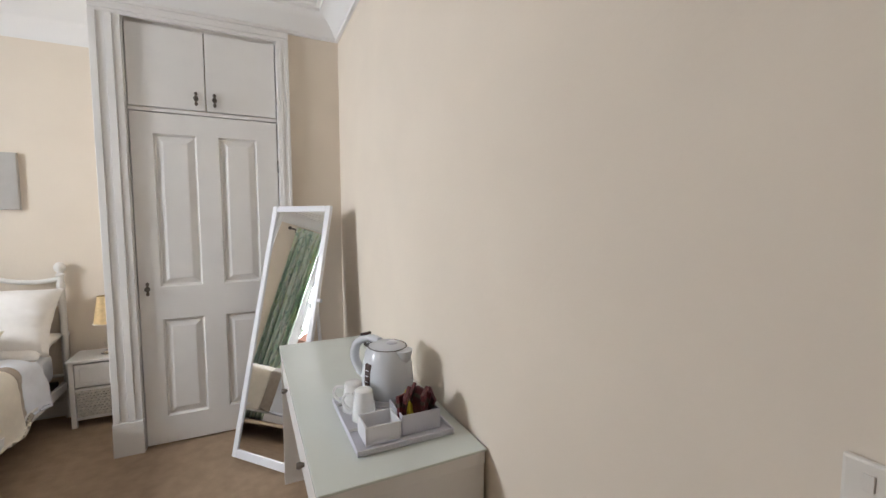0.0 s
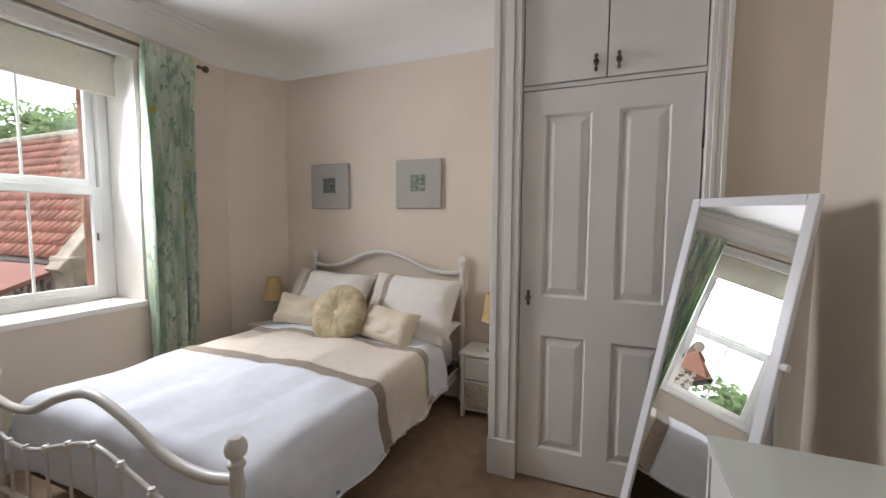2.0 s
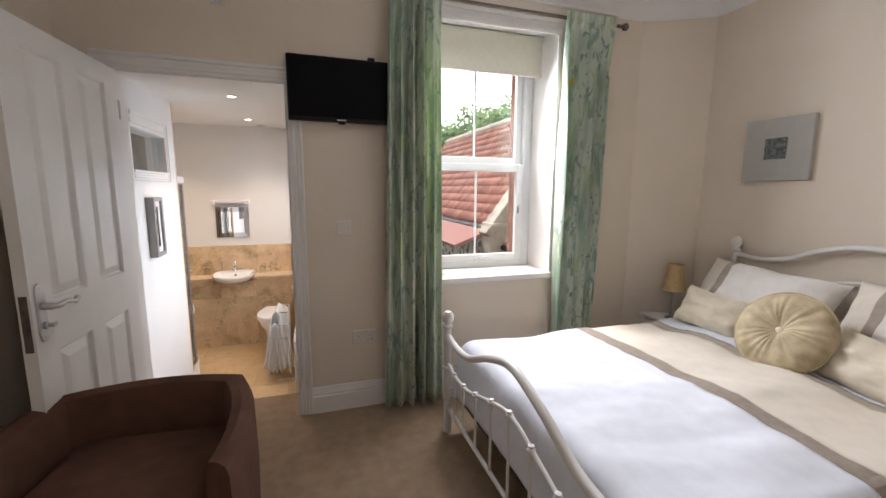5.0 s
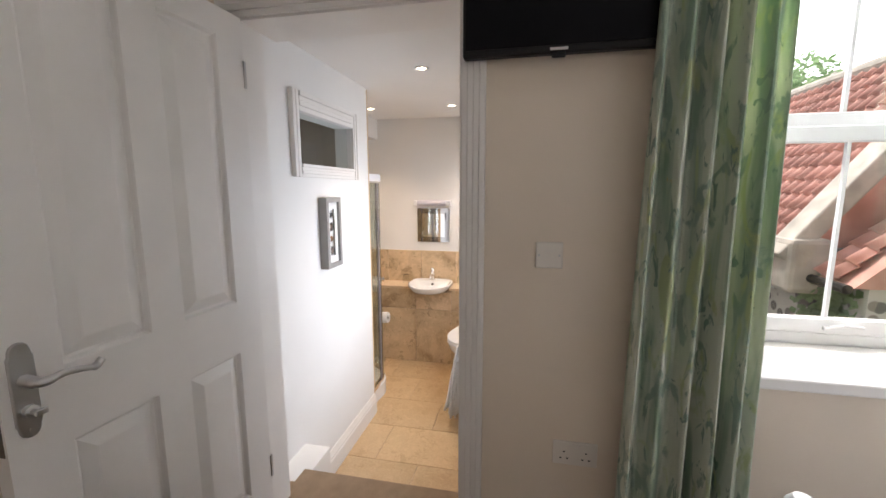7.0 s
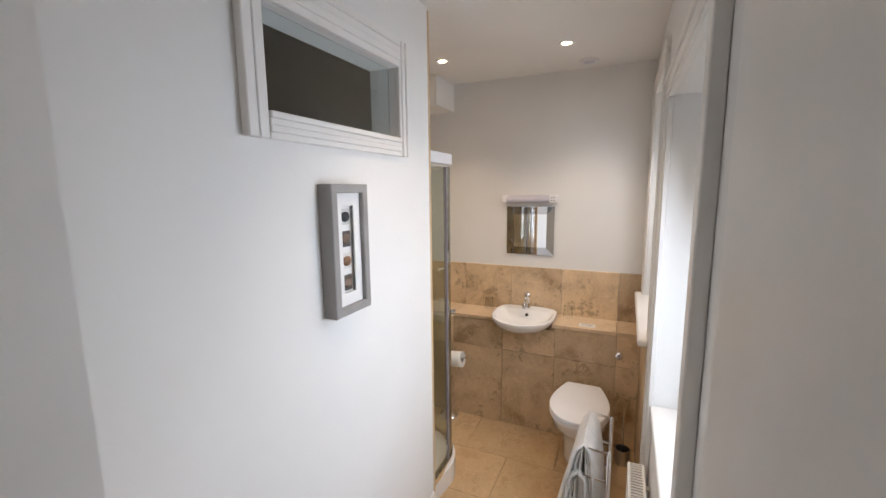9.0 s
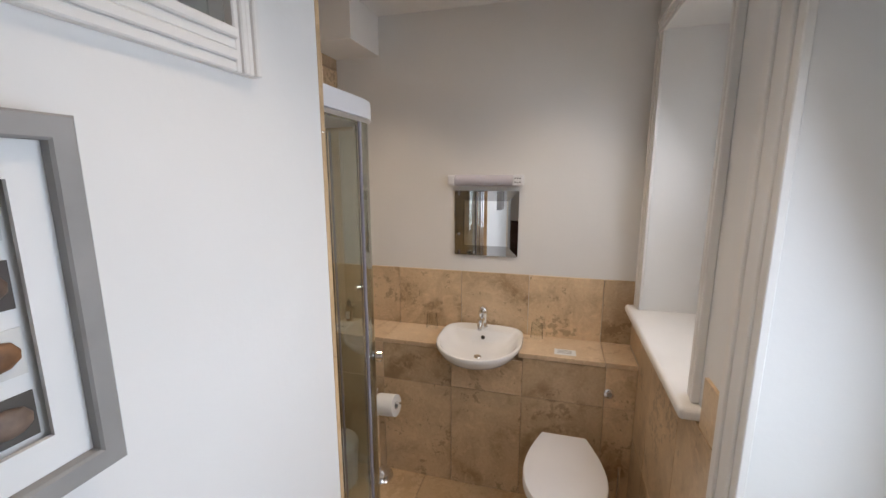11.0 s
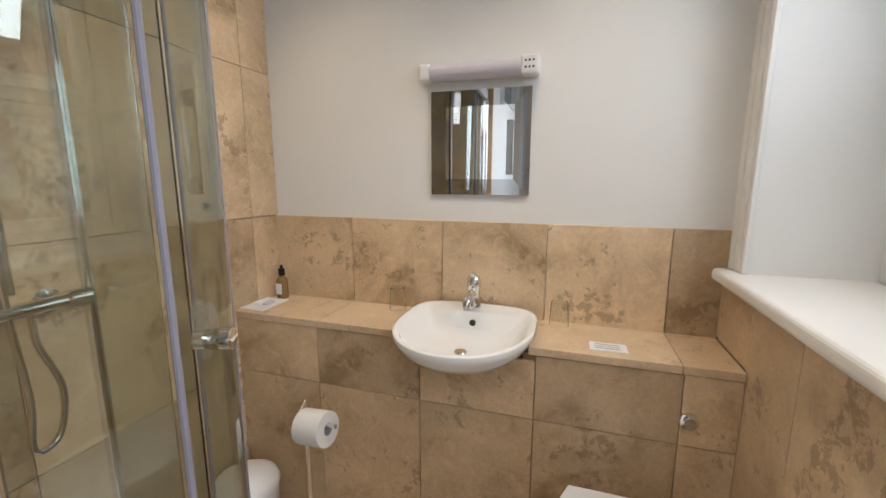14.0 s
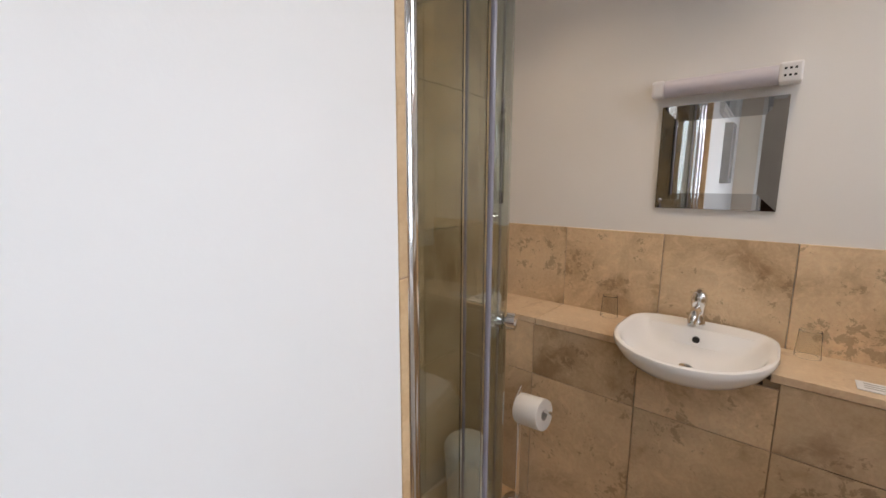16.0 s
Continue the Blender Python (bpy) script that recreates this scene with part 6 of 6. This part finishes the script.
for y, z, dr, x0, x1, bulge, lb in ((0.765, 0.234, 0.57, -4.825, -4.535, 0.19, "white towelling robe hung over the top rail"), (0.745, 0.107, 0.46, -4.82, -4.525, 0.12, "white towel hung over the middle rail"), (0.725, -0.018, 0.37, -4.82, -4.53, 0.07, "white towel hung over the lowest rail")):
    th = thing("towel", lb, "towel", ((x0 + x1) / 2, y, z - dr), "towels on the stand")
    rows = []
    for k in range(25):
        u = k / 24
        s = (u - 0.5) * 2 * dr
        row = []
        for i in range(27):
            x = x0 + (x1 - x0) * i / 26
            wv = 0.010 * math.sin(i * 0.9 + 2 * u) * min(1, abs(s) / 0.1) + 0.012 * noise.noise(Vector((x * 7, s * 4, y)))
            off = (0.018 + (0.13 if s < 0 else bulge) * abs(s)) * (1 if s < 0 else -1) * min(1, abs(s) / 0.02)
            row.append((x, y + off + wv, z + 0.016 - max(0, abs(s) - 0.012)))
        rows.append(row)
    c = part("cloth", sheet(bmesh.new(), rows), TOWEL, th, smooth=True)
    md = c.modifiers.new("thickness", "SOLIDIFY")
    md.thickness, md.offset = 0.012, 0
    for q, cut in ((0.62, 0.86), (0.28, 0.94)):
        inner = []
        for k, row in enumerate(rows):
            s = abs(k / 24 - 0.5) * 2
            inner.append([(px, y + (py - y) * q + 0.008 * math.sin(px * 60 + q * 9) * s, z - 0.004 - (z + 0.016 - pz) * cut) for px, py, pz in row[1:-1]])
        f = part("inner_fold", sheet(bmesh.new(), inner), TOWEL, c, smooth=True)
        md = f.modifiers.new("thickness", "SOLIDIFY")
        md.thickness, md.offset = 0.009, 0

# ---- ceiling fittings ----
for x, y in ((-4.25, 0.548), (-5.385, 0.522), (-5.374, -0.233)):
    sp = thing("recessed_spotlight", "small lit recessed ceiling spotlight with a white rim", "spotlight", (x, y, ZCB), "ceiling spotlights")
    part("rim", Lt([(0.026, -0.001), (0.042, -0.006), (0.046, -0.001), (0.046, 0.0), (0.026, 0.0), (0.026, -0.001)], (x, y, ZCB), 28), PLASTIC, sp, smooth=True)
    part("bulb", Lt([(0, -0.0015), (0.026, -0.0015), (0.026, -0.0005), (0, -0.0005)], (x, y, ZCB), 24), LIT, sp, "warm lit bulb")
    lamp("spot_lamp", "SPOT", look((x, y, ZCB - 0.02), (x, y, 0)), SPOT_W, (1.0, 0.80, 0.56), radius=0.025, spot=(radians(100), 0.8))
ve = thing("extractor_vent", "round white ceiling extractor vent", "vent", (-5.78, 0.61, ZCB))
part("ring", Lt([(0.03, -0.004), (0.05, -0.012), (0.062, -0.004), (0.062, 0), (0.03, 0), (0.03, -0.004)], (-5.78, 0.61, ZCB), 28), PLASTIC, ve, smooth=True)
part("disc", Lt([(0, -0.012), (0.032, -0.010), (0.036, -0.006), (0, -0.005)], (-5.78, 0.61, ZCB), 24), GREYPLASTIC, ve, smooth=True)
setting("trim_boxing", B(XB, -5.62, -0.664, -0.39, 1.885, ZCB, 0.003), WHITE, "white painted pipe boxing under the ceiling", category="boxing")

# ---- stone tiles ----
TILES = {}


def tile(parent, corner, size, material, name="tile", gap=0.0012):
    """One bevelled tile as a piece of its parent: corner is its least corner, size its extents."""
    key = (tuple(round(s, 3) for s in size), material.name)
    if key not in TILES:
        sx, sy, sz = (max(0.002, s - (2 * gap if s > 0.03 else 0)) for s in size)
        bm = B(0, sx, 0, sy, 0, sz, 0.0012, 1)
        me = bpy.data.meshes.new(name)
        bmesh.ops.recalc_face_normals(bm, faces=bm.faces)
        bm.to_mesh(me)
        bm.free()
        me.materials.append(material)
        TILES[key] = me
    ob = new(name, TILES[key])
    ob.location = [c + (gap if s > 0.03 else 0) for c, s in zip(corner, size)]
    ob.parent = parent
    ob.matrix_parent_inverse = placed(parent).inverted()
    return ob


YJ = (-0.664, -0.292, 0.087, 0.467, 0.852, 1.01)
ww = bpy.data.objects["wall_bath_west"]
for a, b in zip(YJ, YJ[1:]):
    tile(ww, (XB, a, 0.357), (0.011, b - a, 0.347), STONE)
FJ = (-0.664, -0.300, 0.090, 0.463, 0.858, 0.999)
for i, (a, b) in enumerate(zip(FJ, FJ[1:])):
    tile(ct, (-5.692, a, ZB), (0.012, b - a, 0.573), STONE)
    tile(ct, (-5.692, a, 0.125), (0.012, b - a, 0.19 if i == 2 else 0.210), STONE)
for a, b in ((-0.664, -0.292), (-0.292, 0.030), (0.440, 0.852), (0.852, 0.999)):
    tile(ct, (-5.934, a, 0.336), (0.258, b - a, 0.024), STONETOP)
wn = bpy.data.objects["wall_bath_north"]
NX = (-5.692, -5.45, -5.07, -4.76)
for a, b in zip(NX, NX[1:]):
    tile(wn, (a, YB - 0.011, -0.02), (b - a, 0.011, 0.575), STONE)
    tile(wn, (a, YB - 0.011, ZB), (b - a, 0.011, 0.425), STONE)
tile(wn, (-5.934, YB - 0.011, 0.362), (0.242, 0.011, 0.193), STONE)
tile(wn, (-4.90, YB - 0.0108, 0.556), (0.14, 0.0108, 0.15), STONE)
wl = bpy.data.objects["wall_lobby"]
for z, h in ((ZB, 0.60), (ZB + 0.60, 0.60), (ZB + 1.20, 0.60), (ZB + 1.80, 0.73)):
    tile(wl, (-4.666, YL - 0.055, z), (0.017, 0.057, h), STONEFLOOR, gap=0.0008)
ws = bpy.data.objects["wall_shower"]
for i, (a, b) in enumerate(((-5.945, -5.797), (-5.797, -5.42), (-5.42, -5.04), (-5.04, -4.66), (-4.66, -4.50))):
    z = ZB
    for h in (0.593, 0.56, 0.56, 0.56, 0.263):
        tile(ws, (a, -0.664, z), (b - a, 0.011, h), STONE)
        z += h
for a, b in ((-0.653, -0.36), (-0.36, -0.10)):
    z = ZB
    for h in (0.593, 0.56, 0.56, 0.56, 0.263):
        tile(ws, (-4.511, a, z), (0.011, b - a, h), STONE)
        z += h
fl = bpy.data.objects["bath_floor"]
for i in range(7):
    for k in range(5):
        x0, y0 = -5.69 + 0.40 * i, -0.66 + 0.60 * k - (0.3 if i % 2 else 0)
        x1, y1 = min(x0 + 0.40, -3.62), min(y0 + 0.60, 1.01)
        y0 = max(y0, -0.66)
        if x1 - x0 > 0.04 and y1 - y0 > 0.04:
            tile(fl, (x0, y0, ZB - 0.012), (x1 - x0, y1 - y0, 0.012), STONEFLOOR, gap=0.0012)

# ---- outside ----
PANTILE = mat("red_clay_pantile", (0.52, 0.24, 0.18), 0.8, var=0.15, scale=3, bump=0.3, fine=40, island=0.22, second=(0.60, 0.34, 0.27))
COPING = mat("weathered_stone_coping", (0.42, 0.39, 0.33), 0.9, var=0.25, scale=5, bump=0.5, fine=30)
LEAD = mat("dull_red_felt_roof", (0.30, 0.14, 0.12), 0.8, var=0.2, scale=4)
BRICKRED = mat("old_red_brick", (0.30, 0.13, 0.09), 0.9, var=0.25, scale=9, bump=0.4, fine=40)
LEAF = mat("green_leaves", (0.07, 0.14, 0.055), 0.6, var=0.3, scale=4, second=(0.20, 0.29, 0.15), island=0.2)
_nt = LEAF.node_tree
_tl, _ms = _nt.nodes.new("ShaderNodeBsdfTranslucent"), _nt.nodes.new("ShaderNodeMixShader")
_tl.inputs[0].default_value, _ms.inputs[0].default_value = (0.30, 0.45, 0.22, 1), 0.45
_nt.links.new(_nt.nodes["Principled BSDF"].outputs[0], _ms.inputs[1])
_nt.links.new(_tl.outputs[0], _ms.inputs[2])
_nt.links.new(_ms.outputs[0], _nt.nodes["Material Output"].inputs[0])
BARK = mat("tree_bark", (0.10, 0.08, 0.06), 0.9, var=0.3, scale=8, bump=0.5, fine=30)


def flint(name, scale, mortar):
    m = mat(name, (0.5, 0.48, 0.44), 0.8, var=0.1, scale=8)
    nt = m.node_tree
    L = nt.links.new
    co = nt.nodes.new("ShaderNodeTexCoord")
    vo = nt.nodes.new("ShaderNodeTexVoronoi")
    vo.inputs["Scale"].default_value = scale
    L(co.outputs["Object"], vo.inputs["Vector"])
    ra = nt.nodes.new("ShaderNodeValToRGB")
    e = ra.color_ramp.elements
    e[0].position, e[1].position = 0.40, 0.48
    e[0].color, e[1].color = (0, 0, 0, 1), (1, 1, 1, 1)
    L(vo.outputs["Distance"], ra.inputs[0])
    hs = nt.nodes.new("ShaderNodeValToRGB")
    hs.color_ramp.elements[0].color, hs.color_ramp.elements[1].color = (0.07, 0.07, 0.08, 1), (0.34, 0.30, 0.25, 1)
    L(vo.outputs["Color"], hs.inputs[0])
    mx = nt.nodes.new("ShaderNodeMix")
    mx.data_type = "RGBA"
    mx.inputs[7].default_value = (*mortar, 1)
    L(ra.outputs[0], mx.inputs[0])
    L(hs.outputs[0], mx.inputs[6])
    L(mx.outputs[2], nt.nodes["Principled BSDF"].inputs["Base Color"])
    bu = nt.nodes.new("ShaderNodeBump")
    bu.inputs["Strength"].default_value, bu.inputs["Distance"].default_value = 0.6, 0.03
    bu.invert = True
    L(vo.outputs["Distance"], bu.inputs["Height"])
    L(bu.outputs[0], nt.nodes["Principled BSDF"].inputs["Normal"])
    return m


FLINT = flint("flint_cobble_wall", 7.5, (0.60, 0.58, 0.53))
PEBBLEWALL = flint("small_flint_in_white_mortar", 19.0, (0.78, 0.77, 0.75))


def pantile_mesh(w, l):
    """One S-shaped clay tile, w wide and l long, lying in x (across) and y (up the slope)."""
    bm = bmesh.new()
    n = 8
    prof = [(w * k / n, 0.032 * math.sin(2 * math.pi * k / n) + 0.01) for k in range(n + 1)]
    top = [[bm.verts.new((x, y, z + 0.03 * (1 - y / l))) for x, z in prof] for y in (0, l * 1.06)]
    low = [bm.verts.new((x, 0, z + 0.012)) for x, z in prof]
    for k in range(n):
        bm.faces.new((top[0][k], top[0][k + 1], top[1][k + 1], top[1][k]))
        bm.faces.new((low[k], low[k + 1], top[0][k + 1], top[0][k]))
    me = bpy.data.meshes.new("tile")
    bmesh.ops.recalc_face_normals(bm, faces=bm.faces)
    bm.to_mesh(me)
    bm.free()
    me.shade_smooth()
    me.materials.append(PANTILE)
    return me


def building(label, x0, x1, ye, ze, yr, zr, wall, near):
    """A house along x with its front eave at (ye, ze) and ridge at (yr, zr); near: stretch in x whose tiles are pieces."""
    th = thing("house", label, "house", ((x0 + x1) / 2, yr, -3.5))
    part("wall", B(x0 + 0.05, x1 - 0.05, ye + 0.15, 2 * yr - ye - 0.15, -3.5, ze - 0.02), wall, th)
    run, rise = yr - ye, zr - ze
    ln = math.hypot(run, rise)
    bm = bmesh.new()
    for s in (1, -1):
        q = [bm.verts.new(p) for p in ((x0, yr - s * run, ze - 0.04), (x1, yr - s * run, ze - 0.04), (x1, yr, zr - 0.04), (x0, yr, zr - 0.04))]
        bm.faces.new(q)
    for x in (x0, x1):
        bm.faces.new([bm.verts.new(p) for p in ((x, yr - run, ze - 0.04), (x, yr + run, ze - 0.04), (x, yr, zr - 0.04))])
    roof = part("roof", bm, PANTILE, th, "red clay pantile roof")
    w, l = 0.18, ln / max(1, round(ln / 0.205))
    me = pantile_mesh(w, l)
    slope = math.atan2(rise, run)
    cols, rows = int((x1 - x0) / w), int(round(ln / l))
    for i in range(cols):
        for k in range(rows):
            ob = new("tile", me)
            d = k * l
            ob.matrix_basis = Matrix.Translation((x0 + i * w, ye + d * math.cos(slope), ze + d * math.sin(slope))) @ pose(0, 0, 0, math.degrees(slope), 0, 0)
            ob.parent = roof
            ob.matrix_parent_inverse = placed(roof).inverted()
    part("ridge", T([(x0, yr, zr + 0.02), (x1, yr, zr + 0.02)], 0.09, 10), COPING, th, "pale mortared ridge tiles")
    part("gutter", T([(x0, ye - 0.05, ze - 0.05), (x1, ye - 0.05, ze - 0.05)], 0.045, 8), BLACK, th, "dark gutter")
    return th


h1 = building("long outbuilding with a red clay pantile roof", -14.0, -6.74, 4.0, 0.78, 5.65, 2.95, FLINT, None)
part("lean_to_roof", box(bmesh.new(), -14.0, -6.74, -0.75, 0.0, -0.03, 0.03, 0.004, 1, Matrix.Translation((0, 4.02, 0.72)) @ pose(0, 0, 0, 20, 0, 0)), LEAD, h1, "dull red lean-to roof")
part("coping", box(bmesh.new(), -0.16, 0.16, -0.25, 2.75, -0.02, 0.16, 0.02, 2, Matrix.Translation((-6.60, 4.0, 0.80)) @ pose(0, 0, 0, math.degrees(math.atan2(2.17, 1.65)), 0, 0)), COPING, h1, "weathered stone gable coping")
part("kneeler", B(-6.84, -6.38, 3.80, 4.18, 0.30, 0.86, 0.05, 2), COPING, h1, "stone kneeler block")
building("low flint outbuilding with a pantile roof", -6.42, -5.9, 4.05, 0.52, 5.3, 1.75, FLINT, None)
building("flint cobble outbuilding with a pantile roof", -5.88, -2.4, 4.4, 1.55, 6.1, 3.1, FLINT, None)
building("narrow flint store with white mortar and a pantile roof", -10.0, -6.0, 2.08, 1.37, 2.36, 1.74, PEBBLEWALL, None)
h4 = thing("house", "distant grey house gable behind the roofs", "house", (-30, 17, -3.5))
bm = bmesh.new()
V = [bm.verts.new((x, y, z)) for x in (-33, -28) for y, z in ((14, -3.5), (20, -3.5), (20, 5.0), (17, 7.6), (14, 5.0))]
for q in ((0, 1, 2, 3, 4), (5, 6, 7, 8, 9), (0, 1, 6, 5), (1, 2, 7, 6), (2, 3, 8, 7), (3, 4, 9, 8), (4, 0, 5, 9)):
    bm.faces.new([V[i] for i in q])
part("wall", bm, COPING, h4)
pp = thing("downpipe", "old red-brown downpipe beside the window", "downpipe", (-3.60, 2.66, -3.5))
part("pipe", T([(-3.585, 2.675, -3.5), (-3.585, 2.675, 3.2)], 0.035, 12), BRICKRED, pp, smooth=True)


def tree(x, y, h, r, seed, label):
    rnd = random.Random(seed)
    th = thing("tree", label, "tree", (x, y, -3.5))
    bm = T([(x, y, -3.5), (x + 0.1, y, h * 0.3 - 2.0), (x + 0.15, y + 0.1, h - r * 0.6)], [0.28, 0.2, 0.06], 10)
    for k in range(9):
        a = rnd.uniform(0, 6.28)
        z = h - r * rnd.uniform(0.3, 1.4)
        tube(bm, [(x + 0.1, y, z - 0.8), (x + 0.5 * r * math.cos(a), y + 0.5 * r * math.sin(a), z - 0.1), (x + 0.85 * r * math.cos(a), y + 0.85 * r * math.sin(a), z + 0.3)], [0.08, 0.05, 0.015], 6)
    part("trunk", bm, BARK, th, smooth=True)
    vs, fs = [], []
    cl = [(Vector((x, y, h - 0.9 * r)) + Vector((rnd.gauss(0, 0.42), rnd.gauss(0, 0.42), rnd.gauss(0, 0.34))) * r, r * rnd.uniform(0.2, 0.42)) for _ in range(34)]
    for c, cr in cl:
        for _ in range(380):
            d = Vector((rnd.gauss(0, 1), rnd.gauss(0, 1), rnd.gauss(0, 1))).normalized() * cr * rnd.uniform(0.5, 1.05)
            p = c + d
            u = Vector((rnd.gauss(0, 1), rnd.gauss(0, 1), rnd.gauss(0, 0.6))).normalized()
            v = u.orthogonal().normalized()
            s = rnd.uniform(0.05, 0.10) * (r / 2.2)
            i = len(vs)
            vs += [p - u * s * 1.4, p + v * s * 0.7, p + u * s * 1.4, p - v * s * 0.7]
            fs.append((i, i + 1, i + 2, i + 3))
    me = bpy.data.meshes.new("crown")
    me.from_pydata(vs, [], fs)
    me.materials.append(LEAF)
    c = new("crown", me)
    c.parent = th
    c.matrix_parent_inverse = placed(th).inverted()
    tagged(c, "crown of small green leaves", kind="stuff")


tree(-19, 10.0, 5.3, 2.4, 1, "leafy green tree behind the tiled roofs")
tree(-17, 13.0, 5.2, 2.3, 5, "leafy green tree behind the tiled roofs")
tree(-22, 7.8, 5.4, 2.8, 9, "leafy green tree behind the tiled roofs")
tree(-20, 4.6, 4.6, 2.4, 12, "leafy green tree beyond the yard")
tree(-10.6, 0.9, 1.8, 1.7, 21, "rounded green bush in the yard")
ivy = thing("ivy", "green ivy climbing the flint wall", "ivy", (-6.3, 4.1, -3.5))
rnd = random.Random(2)
vs, fs = [], []
for _ in range(900):
    p = Vector((rnd.gauss(-6.3, 0.2), 4.17 - abs(rnd.gauss(0, 0.06)), rnd.uniform(-0.9, 0.42)))
    u = Vector((rnd.gauss(0, 1), rnd.gauss(0, 0.4), rnd.gauss(0, 1))).normalized()
    v = u.orthogonal().normalized()
    s = rnd.uniform(0.025, 0.05)
    i = len(vs)
    vs += [p - u * s, p + v * s * 0.8, p + u * s, p - v * s * 0.8]
    fs.append((i, i + 1, i + 2, i + 3))
me = bpy.data.meshes.new("leaves")
me.from_pydata(vs, [], fs)
me.materials.append(LEAF)
c = new("leaves", me)
c.parent = ivy
c.matrix_parent_inverse = placed(ivy).inverted()
tagged(c, kind="stuff")
# bright overcast sky far beyond the roofs
bm = bmesh.new()
n = 40
lo = [(90 * math.cos(radians(20 + 220 * k / n)), 90 * math.sin(radians(20 + 220 * k / n))) for k in range(n + 1)]
sheet(bm, [[(x * (1 - 0.25 * j / 6), y * (1 - 0.25 * j / 6), -5 + 13 * j) for x, y in lo] for j in range(7)])
setting("backdrop", bm, mat("overcast_sky", (0.8, 0.8, 0.8), 1.0, var=0.02, scale=0.05, spec=0.0, emit=((0.95, 0.98, 1.0), SKY_GLOW)), "bright white overcast sky", True)
